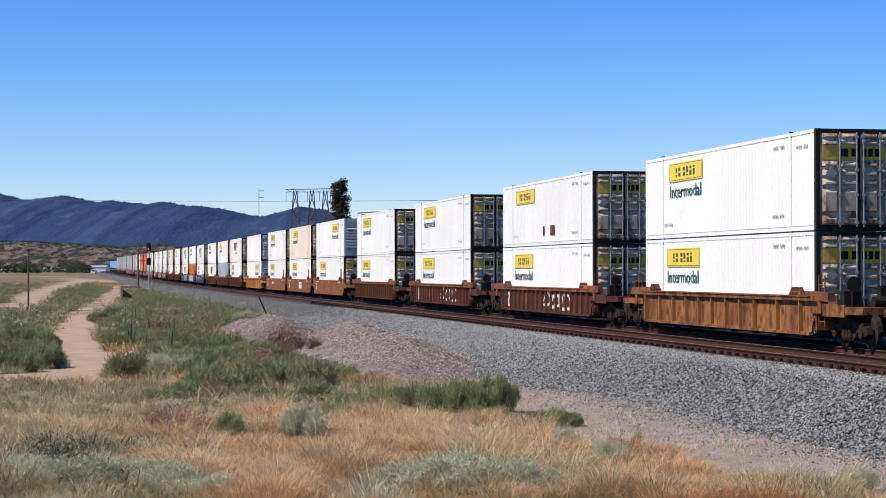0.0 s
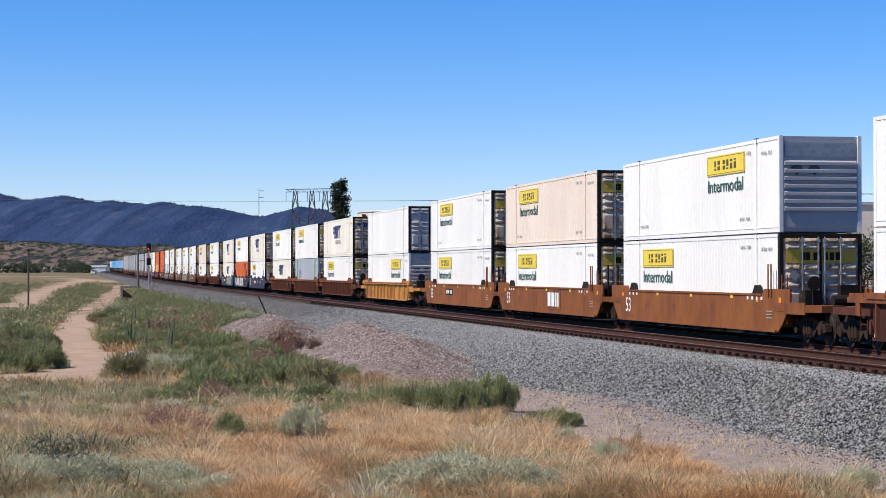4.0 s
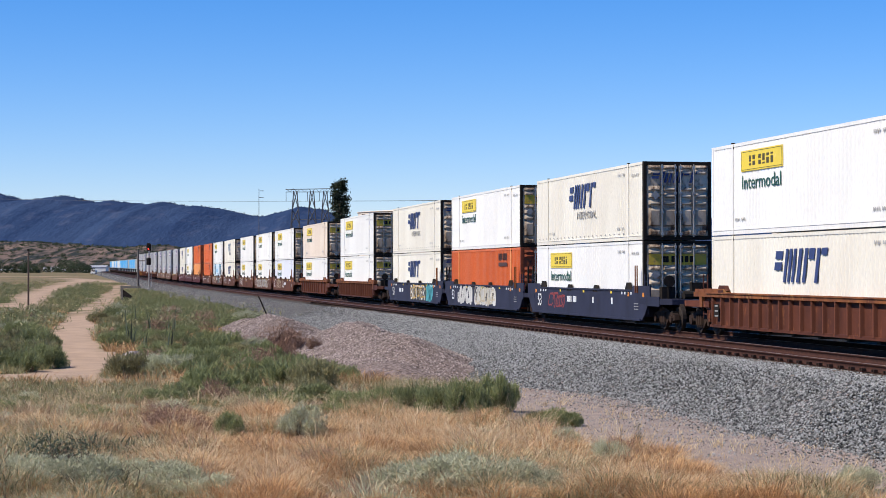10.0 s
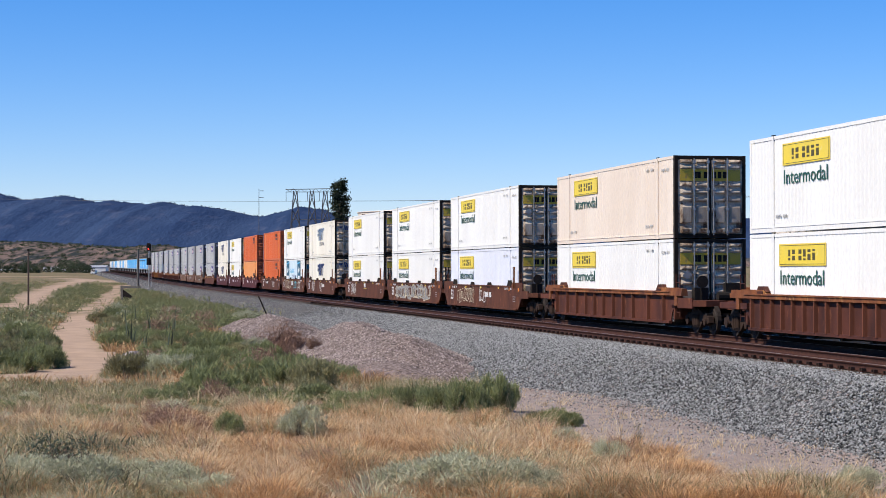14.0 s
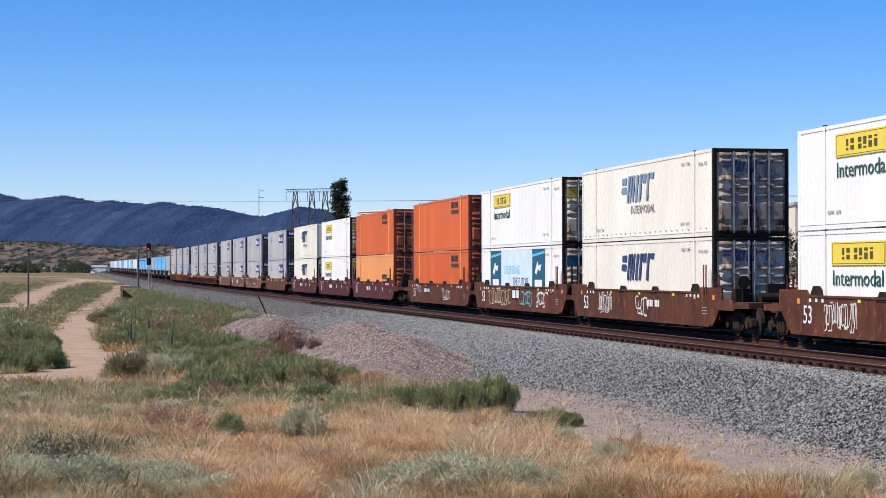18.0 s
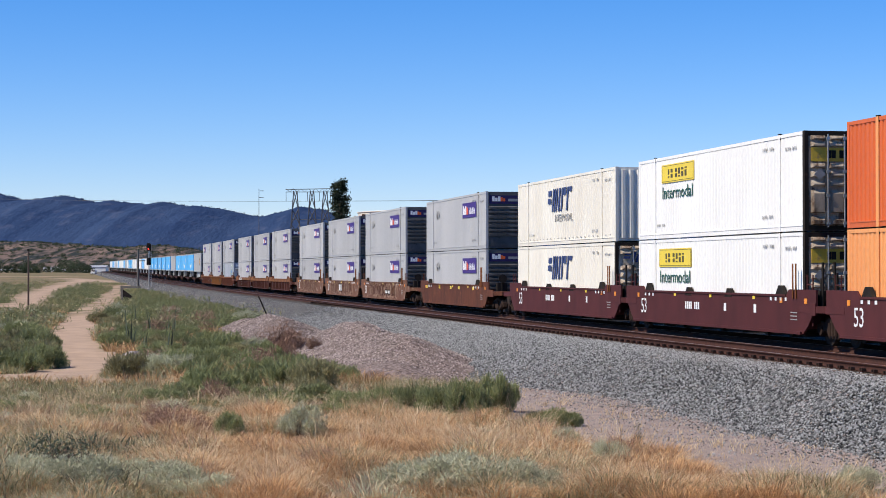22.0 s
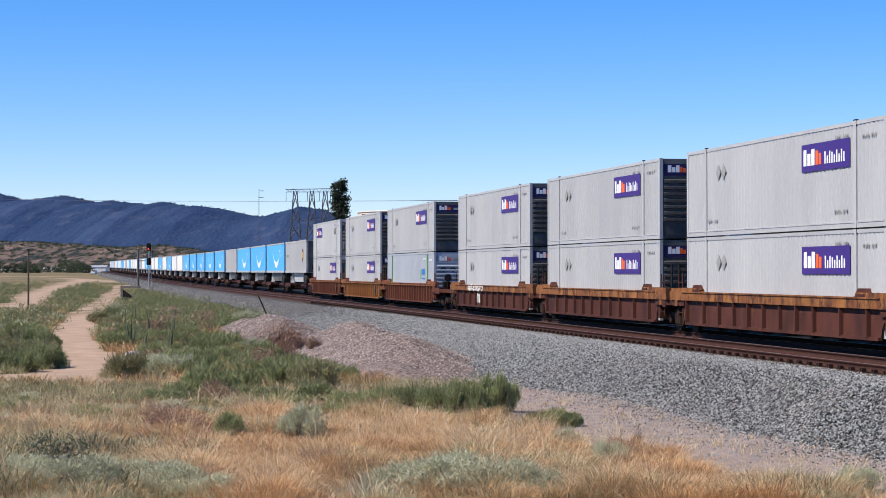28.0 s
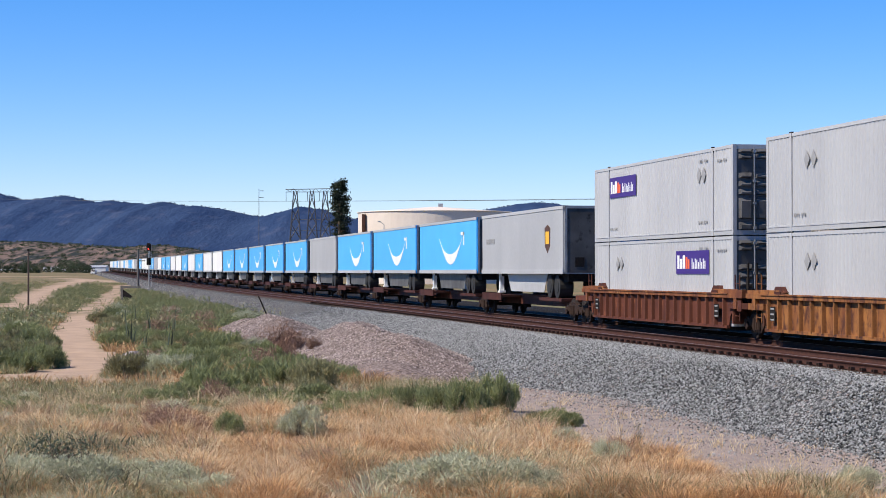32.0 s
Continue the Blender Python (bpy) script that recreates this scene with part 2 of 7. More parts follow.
def track(s):
    """Place and heading of the track's centre, s metres along it away from the camera."""
    x0, y0 = D_MID * UY, -D_MID * UX
    if s <= S_BEND:
        return x0 + UX * s, y0 + UY * s, rise(s), TH
    ph = TH + (s - S_BEND) / R_BEND
    x = x0 + UX * S_BEND + R_BEND * (math.cos(TH) - math.cos(ph))
    y = y0 + UY * S_BEND + R_BEND * (math.sin(ph) - math.sin(TH))
    return x, y, rise(s), ph


def on_track(s, z=0.0):
    x, y, h, ph = track(s)
    return pose(x, y, h + z, 0, 0, math.degrees(math.atan2(-math.cos(ph), -math.sin(ph))))


def beside(s, d, z=0.0):
    """A place s along the line and d metres from the camera's side line (D_MID is the track)."""
    return Vector((UX * s + UY * d, UY * s - UX * d, z))


def travelled(t):
    return 22.627 * t - 0.009 * t * t


NEAR_D, NEAR_Z = 17.5, 0.14     # the empty track on the camera's side
MOVING = []
# ---- ground ----
LOW = -1.05                   # level of the flat beside the embankment


def fbm(x, y, s, seed=0.0):
    return noise.fractal(Vector((x / s + seed, y / s - seed, seed)), 1.0, 2.0, 4)


def sd(x, y):
    """Along and across the line of the track."""
    return UX * x + UY * y, UY * x - UX * y


PATH_A = [(-20.0, 54.7), (-11.6, 58.5), (-12.2, 66.0), (-15.2, 80.0), (-17.8, 92.0), (-21.0, 110.0), (-25.6, 136.0), (-31.3, 178.0), (-38.3, 220.0), (-47.0, 275.0), (-53.8, 317.0), (-66.0, 400.0)]
PATH_B = [(-50.0, 120.0), (-34.4, 150.0), (-42.7, 200.0), (-58.0, 275.0), (-74.5, 371.0), (-106.0, 567.0)]
PATH_C = [(-49.7, 53.4), (-19.9, 53.4), (-11.6, 54.0), (-8.9, 54.6)]
PATH_E = [(-11.9, 62.0), (-11.2, 54.4)]
PATH_D = [(-190.0, 690.0), (-150.0, 700.0), (-105.0, 560.0), (-80.0, 470.0)]


def line_gap(x, y, pts):
    best = 1e9
    for (ax, ay), (bx, by) in zip(pts, pts[1:]):
        dx, dy = bx - ax, by - ay
        t = max(0.0, min(1.0, ((x - ax) * dx + (y - ay) * dy) / (dx * dx + dy * dy)))
        best = min(best, math.hypot(x - ax - t * dx, y - ay - t * dy))
    return best


def smooth(a, b, v):
    t = max(0.0, min(1.0, (v - a) / (b - a)))
    return t * t * (3 - 2 * t)


def toe(s):
    """How far the foot of the ballast lies from the camera's side line; it bulges where gravel was tipped."""
    return 13.1 - 5.8 * smooth(44, 64, s) * (1 - smooth(88, 125, s))


def heap(s, d):
    """1 on the embankment and its gravel heap, 0 on the flat."""
    return smooth(toe(s) - 0.5, toe(s) + 0.1, d)


def ground_z(x, y):
    s, d = sd(x, y)
    r = math.hypot(x, y)
    z = LOW + rise(s) * smooth(250, 420, s) + 0.10 * fbm(x, y, 9) * smooth(10, 30, r)
    z += 1.5 * (1 - smooth(4.0, 22.0, r))          # bank under the camera
    z += 0.5 * fbm(x, y, 60, 5.0) * smooth(110, 260, y) * smooth(8, 40, abs(d - D_MID))
    if d > D_MID + 30:
        z += 0.004 * (d - D_MID - 30)
    return z


def dirt_at(x, y):
    e = 0.5 * fbm(x, y, 3.0, 7.0)
    k = 1 - smooth(0.95, 1.6, line_gap(x, y, PATH_A) + e)
    k = max(k, 1 - smooth(1.7, 2.7, line_gap(x, y, PATH_B) + e))
    k = max(k, 1 - smooth(0.8, 1.5, line_gap(x, y, PATH_C) + 1.6 * e))
    k = max(k, 1 - smooth(1.1, 1.9, line_gap(x, y, PATH_E) + e))
    k = max(k, 1 - smooth(2.0, 5.0, line_gap(x, y, PATH_D) + 2 * e))
    return k


def strip_at(x, y):
    """Bare trodden strip along the foot of the ballast."""
    s, d = sd(x, y)
    if not 15 < s < 58:
        return 0.0
    return smooth(0, 1.3, d - 9.6 + 0.06 * (s - 25) + 1.1 * fbm(x, y, 4, 2.0)) * (1 - smooth(47, 53, s))


def bare(x, y):
    return max(dirt_at(x, y), strip_at(x, y))


GROUND = bpy.data.materials.new("dry_valley_ground")
GROUND.use_nodes = True
nt, p = nodes_of(GROUND)
N, Lk = nt.nodes.new, nt.links.new
tc = N("ShaderNodeTexCoord")


def tex(scale, detail=6, rough=0.6):
    t = N("ShaderNodeTexNoise")
    t.inputs["Scale"].default_value, t.inputs["Detail"].default_value, t.inputs["Roughness"].default_value = scale, detail, rough
    Lk(tc.outputs["Object"], t.inputs["Vector"])
    return t.outputs[0]


def mixer(f, a, b):
    m = N("ShaderNodeMix")
    m.data_type = "RGBA"
    for sock, v in ((0, f), (6, a), (7, b)):
        if isinstance(v, tuple):
            m.inputs[sock].default_value = (*v, 1)
        else:
            Lk(v, m.inputs[sock])
    return m.outputs[2]


def window(v, lo, hi):
    r = N("ShaderNodeMapRange")
    r.inputs[1].default_value, r.inputs[2].default_value = lo, hi
    Lk(v, r.inputs[0])
    return r.outputs[0]


soil = mixer(window(tex(0.6), 0.35, 0.65), (0.25, 0.17, 0.11), (0.16, 0.11, 0.075))
scrub = mixer(window(tex(0.11, 8), 0.36, 0.54), (0.25, 0.165, 0.08), (0.11, 0.115, 0.052))
scrub = mixer(window(tex(0.9, 5), 0.45, 0.62), scrub, soil)
track_dirt = mixer(window(tex(0.8, 8), 0.35, 0.65), (0.43, 0.305, 0.215), (0.33, 0.235, 0.17))
att = N("ShaderNodeAttribute")
att.attribute_name = "dirt"
colour = mixer(att.outputs["Fac"], scrub, track_dirt)
att2 = N("ShaderNodeAttribute")
att2.attribute_name = "strip"
colour = mixer(att2.outputs["Fac"], colour, mixer(window(tex(1.6, 8), 0.35, 0.65), (0.315, 0.250, 0.215), (0.235, 0.190, 0.168)))
colour = mixer(window(tex(9.0, 3), 0.62, 0.75), colour, (0.16, 0.125, 0.10))
Lk(colour, p.inputs["Base Color"])
p.inputs["Roughness"].default_value = 0.95
p.inputs["Specular IOR Level"].default_value = 0.1
bp = N("ShaderNodeBump")
bp.inputs["Strength"].default_value, bp.inputs["Distance"].default_value = 0.6, 0.06
Lk(tex(7.0, 8, 0.7), bp.inputs["Height"])
Lk(bp.outputs[0], p.inputs["Normal"])


def steps(*runs):
    out = []
    for lo, hi, n in runs:
        out += list(np.linspace(lo, hi, n, endpoint=False))
    return out


gx = steps((-4800, -600, 14), (-600, -120, 24), (-120, -26, 40), (-26, 16, 92), (16, 60, 30), (60, 300, 24), (300, 1200, 16), (1200, 4800, 9)) + [4800]
gy = steps((-900, 0, 8), (0, 22, 12), (22, 90, 124), (90, 200, 74), (200, 420, 60), (420, 900, 40), (900, 4000, 26)) + [4200, 4900]
gv = [(x, y, ground_z(x, y)) for y in gy for x in gx]
w = len(gx)
gf = [(j * w + i, j * w + i + 1, (j + 1) * w + i + 1, (j + 1) * w + i) for j in range(len(gy) - 1) for i in range(w - 1)]
me = raw_mesh("ground", gv, gf, GROUND, True)
at = me.attributes.new("dirt", "FLOAT", "POINT")
at.data.foreach_set("value", np.array([dirt_at(v[0], v[1]) if -280 < v[0] < 20 and 20 < v[1] < 720 else 0.0 for v in gv], np.float32))
at = me.attributes.new("strip", "FLOAT", "POINT")
at.data.foreach_set("value", np.array([strip_at(v[0], v[1]) if -15 < v[0] < 20 and 15 < v[1] < 70 else 0.0 for v in gv], np.float32))
tagged(new("ground", me), "dry valley floor with dirt tracks and scrub", "ground", kind="structure")

# ---- embankment, ballast, rails ----
BALLAST = bpy.data.materials.new("grey_ballast")
BALLAST.use_nodes = True
nt, p = nodes_of(BALLAST)
N, Lk = nt.nodes.new, nt.links.new
tc = N("ShaderNodeTexCoord")
vor = N("ShaderNodeTexVoronoi")
vor.inputs["Scale"].default_value = 16
Lk(tc.outputs["Object"], vor.inputs["Vector"])
hsv = N("ShaderNodeSeparateColor")
Lk(vor.outputs["Color"], hsv.inputs[0])
stone = mixer(window(hsv.outputs[0], 0.0, 1.0), (0.03, 0.03, 0.031), (0.31, 0.31, 0.30))
stone = mixer(window(hsv.outputs[1], 0.78, 0.9), stone, (0.30, 0.235, 0.20))
# Stone edges turn near black: shade in the gaps, put into the colour.
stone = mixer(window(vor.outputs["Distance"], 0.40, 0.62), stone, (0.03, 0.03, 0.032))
pk = N("ShaderNodeAttribute")
pk.attribute_name = "pink"
stone = mixer(pk.outputs["Fac"], stone, mixer(hsv.outputs[0], (0.10, 0.072, 0.063), (0.30, 0.235, 0.21)))
# Near-black stone colour stands in for deep shade beneath and behind the train.
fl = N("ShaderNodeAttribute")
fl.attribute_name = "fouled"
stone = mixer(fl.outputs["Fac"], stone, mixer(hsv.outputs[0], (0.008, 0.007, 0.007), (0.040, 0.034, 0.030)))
Lk(stone, p.inputs["Base Color"])
p.inputs["Roughness"].default_value = 0.9
p.inputs["Specular IOR Level"].default_value = 0.08
bp = N("ShaderNodeBump")
bp.inputs["Strength"].default_value, bp.inputs["Distance"].default_value = 1.0, 0.05
bp.invert = True
Lk(vor.outputs["Distance"], bp.inputs["Height"])
Lk(bp.outputs[0], p.inputs["Normal"])

# cross-section: metres across from the through track's centre (minus is the camera's side) and height
FOOT_O = 13.1 - D_MID
SECTION = [(-10.2, -1.5), (FOOT_O, -1.05), (-8.35, -0.80), (-7.8, -0.52), (-7.3, -0.26), (-6.95, -0.10), (-6.5, -0.06), (-5.8, -0.07), (-4.5, -0.085), (-3.2, -0.07), (-2.5, -0.12), (-1.3, -0.20), (0, -0.22), (1.3, -0.20), (2.1, -0.22), (5.0, -0.28), (10.5, -0.34), (15.0, -1.9)]
SEC_O, SEC_Z = np.array([o for o, z in SECTION]), np.array([z for o, z in SECTION])


def bed_off(s, o):
    """Stretches the near slope of the bed out to the toe."""
    if o > -6.95:
        return o
    k = (toe(s) - D_MID + 6.95) / (FOOT_O + 6.95)
    return -6.95 + (o + 6.95) * k


def bed_level(s, d):
    o = d - D_MID
    if o < -6.95:
        k = (toe(s) - D_MID + 6.95) / (FOOT_O + 6.95)
        o = -6.95 + (o + 6.95) / k
    return float(np.interp(o, SEC_O, SEC_Z))


LOBES = ((63.0, 13.5, 10.4, 1.22), (73.0, 7.0, 10.9, 1.30), (88.0, 8.5, 9.3, 1.22), (99.0, 7.0, 9.4, 0.85), (56.0, 6.0, 9.3, 0.72))   # middle and half length along the line, crest across it, height


def mound(s, d):
    """Level of the spoil tipped against the ballast: overlapping heaps with a steep face and a long back."""
    if not 44 < s < 110:
        return LOW - 1.0
    top = 0.0
    for mid, half, crest, tall in LOBES:
        u = abs(s - mid) / half
        v = (crest - d) / 2.7 if d < crest else (d - crest) / 3.6
        if u < 1 and v < 1:
            top = max(top, tall * (1 - smooth(0.30, 1.0, u)) * (1 - v ** 1.2))
    if top <= 0:
        return LOW - 0.35
    k = min(1.0, top / 0.5)
    return LOW - 0.28 + 1.14 * top + k * (0.13 * fbm(s, d, 2.4, 3.0) + 0.07 * fbm(s, d * 0.3, 0.8, 6.0))


def pinkness(s, d):
    e = 0.9 * fbm(s, d, 3.0, 8.0)
    return (1 - smooth(10.4, 11.8, d + e)) * smooth(49, 56, s + 2 * e) * (1 - smooth(98, 108, s))


ss = steps((-80, 15, 20), (15, 120, 230), (120, 300, 90), (300, 900, 60), (900, 1750, 60)) + [1750]
bv, bp_ = [], []
for s in ss:
    x, y, h, ph = track(s)
    cx, cy = math.cos(ph), -math.sin(ph)
    for o, z in SECTION:
        o2 = bed_off(s, o) + (0.08 * fbm(s, 0, 4.0) if o < -7.5 else 0)
        j = 0.05 * fbm(s, o2, 3.0) if -9.5 < o < -6.9 else 0.0
        bv.append((x + cx * o2, y + cy * o2, h + z + j))
        bp_.append(pinkness(s, o2 + D_MID))
w = len(SECTION)
bf = [(j * w + i, j * w + i + 1, (j + 1) * w + i + 1, (j + 1) * w + i) for j in range(len(ss) - 1) for i in range(w - 1)]
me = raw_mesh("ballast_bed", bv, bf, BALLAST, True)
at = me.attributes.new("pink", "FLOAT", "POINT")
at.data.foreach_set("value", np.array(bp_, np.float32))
at = me.attributes.new("fouled", "FLOAT", "POINT")      # the train's shade put into the bed colour, weaker across the siding
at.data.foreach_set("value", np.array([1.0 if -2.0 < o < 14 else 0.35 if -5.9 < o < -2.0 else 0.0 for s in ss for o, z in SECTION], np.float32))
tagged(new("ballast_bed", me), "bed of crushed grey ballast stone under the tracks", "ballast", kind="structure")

hs_, hd_ = np.arange(45, 109, 0.25), np.arange(6.4, 14.6, 0.2)
hv = [tuple(beside(s, d, mound(s, d))) for s in hs_ for d in hd_]
w = len(hd_)
hf = [(j * w + i, j * w + i + 1, (j + 1) * w + i + 1, (j + 1) * w + i) for j in range(len(hs_) - 1) for i in range(w - 1)]
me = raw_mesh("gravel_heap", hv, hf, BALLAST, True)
me.attributes.new("pink", "FLOAT", "POINT").data.foreach_set("value", np.ones(len(hv), np.float32))
tagged(new("gravel_heap", me), "heaps of reddish gravel tipped beside the ballast", "gravel heap", kind="structure")

RAIL = surface("rusty_rail", (0.060, 0.025, 0.017), (0.038, 0.017, 0.013), (0.105, 0.048, 0.030), rough=0.8, scale=6, fine=50, spec=0.12)
RAIL_TOP = surface("worn_rail_head", (0.24, 0.155, 0.115), (0.17, 0.11, 0.085), rough=0.4, metal=0.5, scale=4)
TIE = surface("weathered_tie", (0.10, 0.070, 0.052), (0.15, 0.11, 0.085), (0.06, 0.045, 0.035), rough=0.9, scale=3, fine=40, bump=0.5, rand=0.25, stretch=(1, 0.2, 1), spec=0.1)
RAIL_PROFILE = [(-0.07, -0.17), (-0.07, -0.155), (-0.012, -0.13), (-0.010, -0.045), (-0.036, -0.03), (-0.036, -0.004), (0.036, -0.004), (0.036, -0.03), (0.010, -0.045), (0.012, -0.13), (0.07, -0.155), (0.07, -0.17)]


def sweep(name, profile, off, material, lo, hi, step):
    vs, n = [], 0
    s = lo
    while s <= hi:
        x, y, h, ph = track(s)
        cx, cy = math.cos(ph), -math.sin(ph)
        vs += [(x + cx * (off + a), y + cy * (off + a), h + b) for a, b in profile]
        n += 1
        s += step
    w = len(profile)
    fs = [(j * w + i, j * w + (i + 1) % w, (j + 1) * w + (i + 1) % w, (j + 1) * w + i) for j in range(n - 1) for i in range(w)]
    return raw_mesh(name, vs, fs, material)


track_root = tagged(new("railway_track"), "railway track with rusty rails under the train", "track", kind="structure")
near_root = tagged(new("siding_track"), "empty rusty railway track beside the train", "track", kind="structure")
for root_, mid_, dz in ((track_root, 0.0, 0.0), (near_root, NEAR_D - D_MID, NEAR_Z)):
    for off in (-0.7525, 0.7525):
        prof = [(a_, b_ + dz) for a_, b_ in RAIL_PROFILE]
        put("rail", sweep("rail", prof, mid_ + off, RAIL, -80, 1740, 6), root_)
        put("rail_head", sweep("rail_head", [(-0.03, dz - 0.004), (-0.03, dz), (0.03, dz), (0.03, dz - 0.004)], mid_ + off, RAIL_TOP, -80, 1740, 6), root_, label="bright worn rail head")

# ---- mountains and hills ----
# The blue of distance haze is mixed into the forest colour here.
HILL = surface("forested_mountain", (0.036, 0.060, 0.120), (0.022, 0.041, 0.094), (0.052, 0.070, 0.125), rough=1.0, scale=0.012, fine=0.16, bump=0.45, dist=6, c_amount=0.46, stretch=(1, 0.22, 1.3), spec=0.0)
FOOT = surface("brown_foothill", (0.21, 0.15, 0.125), (0.14, 0.105, 0.09), (0.035, 0.042, 0.042), rough=1.0, scale=0.035, fine=0.35, bump=0.7, dist=2, c_amount=0.72, stretch=(1, 0.07, 1), spec=0.0)


def ridge(name, dist, depth, outline, material, label, lo, hi, n=300, rough=1.0, rows=18, size=120.0, jag=0.0):
    """A range whose crest follows an outline of (sideways, height) in thousandths of the distance, cut by gullies."""
    xs = np.array([o[0] for o in outline]) * dist / 1000
    hs = np.array([o[1] for o in outline]) * dist / 1000
    grid = np.linspace(lo, hi, n)
    crest = np.interp(grid, xs, hs)
    crest = crest + jag * np.array([noise.fractal(Vector((x / 30.0, 3.0, 0.0)), 0.45, 2.0, 5) for x in grid])
    k = np.array([1, 4, 6, 4, 1]) / 16.0
    crest = np.convolve(np.pad(crest, 2, mode="edge"), k, "valid")
    vs = []
    for j in range(rows):
        v = j / (rows - 1)
        yy = dist + depth * (v - 0.75)
        for i, x in enumerate(grid):
            f = math.sin(min(v / 0.75, 1.0) * math.pi / 2) ** 0.8 if v < 0.75 else math.cos((v - 0.75) / 0.25 * math.pi / 2)
            gully = abs(fbm(x, yy * 0.3, size, 2.0)) * (1 - f) * 0.7 - fbm(x, yy * 0.4, size / 5, 4.0) * 0.035
            vs.append((x, yy, LOW - 8 + (crest[i] + 8) * max(0.0, f * (1 - rough * gully))))
    fs = [(j * n + i, j * n + i + 1, (j + 1) * n + i + 1, (j + 1) * n + i) for j in range(rows - 1) for i in range(n - 1)]
    return tagged(new(name, raw_mesh(name, vs, fs, material, True)), label, "mountains", kind="structure")


LIFT_R = 1.5
RANGE = [(-420, 30), (-300, 42), (-230, 40), (-215, 35), (-193, 38), (-177, 34.5), (-164, 35.3), (-151, 33.5), (-142, 35), (-130, 32.7), (-117, 32.3), (-104, 29.5), (-92, 27.3), (-83, 29.5), (-71, 32), (-60, 30.3), (-45, 26), (-10, 25), (20, 30), (42, 34.5), (60, 33), (110, 27), (260, 24), (420, 30)]
FRONT = [(-420, 16), (-300, 18), (-230, 17.0), (-205, 16.6), (-180, 15), (-163, 13.5), (-150, 14.6), (-140, 15.0), (-130, 13.0), (-110, 10), (-60, 9), (0, 10), (120, 8), (420, 9)]
mountains = ridge("backdrop_mountains", 4000, 1500, [(a, b + LIFT_R) for a, b in RANGE], HILL, "forested mountains beyond the valley, coloured with blue haze", -1650, 1650, n=1100, rough=0.75, rows=26, size=300.0, jag=1.9)
foothills = ridge("backdrop_foothills", 2100, 700, FRONT, FOOT, "low brown foothills dotted with dark shrubs", -850, 850, rough=1.2, size=60.0)
# ---- containers ----
CL, CW, CH = 16.154, 2.59, 2.865
HX, HY = CL / 2, CW / 2
POST = HX - 1.98                # lifting posts stand forty feet apart


def wall_profile(pitch, depth):
    """Trapezoid waves along the side between the lifting posts and beyond them."""
    pts, x = [], -HX + 0.16
    n = int((CL - 0.32) / pitch)
    q = (CL - 0.32) / n
    for i in range(n):
        a = x + i * q
        pts += [(a, 0.0), (a + 0.42 * q, 0.0), (a + 0.55 * q, depth), (a + 0.87 * q, depth)]
    pts.append((HX - 0.16, 0.0))
    return pts


SHELLS = {}


def shell_mesh(material, pitch, depth):
    key = (material.name, pitch)
    if key in SHELLS:
        return SHELLS[key]
    bm = bmesh.new()
    z0, z1 = 0.16, CH - 0.10
    prof = wall_profile(pitch, depth)
    for side in (-1, 1):
        lo = [bm.verts.new((x, side * (HY - 0.012 - o), z0)) for x, o in prof]
        hi = [bm.verts.new((x, side * (HY - 0.012 - o), z1)) for x, o in prof]
        for i in range(len(prof) - 1):
            f = (lo[i], lo[i + 1], hi[i + 1], hi[i])
            bm.faces.new(f if side < 0 else f[::-1])
    box_bm(bm, -HX + 0.02, HX - 0.1, -HY + 0.06, HY - 0.06, CH - 0.05, CH - 0.012)
    box_bm(bm, -HX + 0.02, HX - 0.1, -HY + 0.06, HY - 0.06, 0.10, 0.16)
    box_bm(bm, -HX + 0.02, -HX + 0.06, -HY + 0.06, HY - 0.06, 0.14, CH - 0.05)
    SHELLS[key] = to_mesh("body", bm, material)
    return SHELLS[key]


CACHE = {}


def shared(key, build, material):
    if key not in CACHE:
        bm = bmesh.new()
        build(bm)
        CACHE[key] = to_mesh(key[0], bm, material)
    return CACHE[key]


def framework(root, material, posts, dark):
    mn = material.name
    rail = shared(("top_rail", mn), lambda bm: box_bm(bm, -HX + 0.15, HX - 0.15, -0.04, 0.04, -0.05, 0.05), material)
    sill = shared(("bottom_rail", mn), lambda bm: [box_bm(bm, -HX + 0.15, HX - 0.15, -0.03, 0.03, -0.08, 0.08), box_bm(bm, -HX + 0.15, HX - 0.15, -0.045, 0.045, 0.055, 0.085)], material)
    corner = shared(("corner_post", mn), lambda bm: box_bm(bm, -0.08, 0.08, -0.06, 0.06, 0.0, CH), material)
    corner_d = shared(("corner_post", dark.name), lambda bm: box_bm(bm, -0.08, 0.08, -0.06, 0.06, 0.0, CH), dark)
    lift = shared(("lifting_post", posts.name), lambda bm: [box_bm(bm, -0.085, 0.085, -0.014, 0.03, 0.0, CH)], posts)
    cast = shared(("corner_casting", "b"), lambda bm: box_bm(bm, -0.09, 0.09, -0.02, 0.05, CH - 0.15, CH + 0.035), BLACK)
    for sy in (-1, 1):
        rz = 0 if sy < 0 else 180
        put("top_rail", rail, root, pose(0, sy * (HY - 0.04), CH - 0.055, 0, 0, rz))
        put("bottom_rail", sill, root, pose(0, sy * (HY - 0.035), 0.085, 0, 0, rz))
        put("corner_post", corner, root, pose(-HX + 0.08, sy * (HY - 0.06), 0))
        put("corner_post", corner_d, root, pose(HX - 0.0801, sy * (HY - 0.062), 0))
        for sx in (-1, 1):
            put("lifting_post", lift, root, pose(sx * POST, sy * (HY - 0.002), 0, 0, 0, rz))
            put("lifting_casting", cast, root, pose(sx * POST, sy * (HY - 0.012), 0, 0, 0, rz), "dark steel lifting casting")


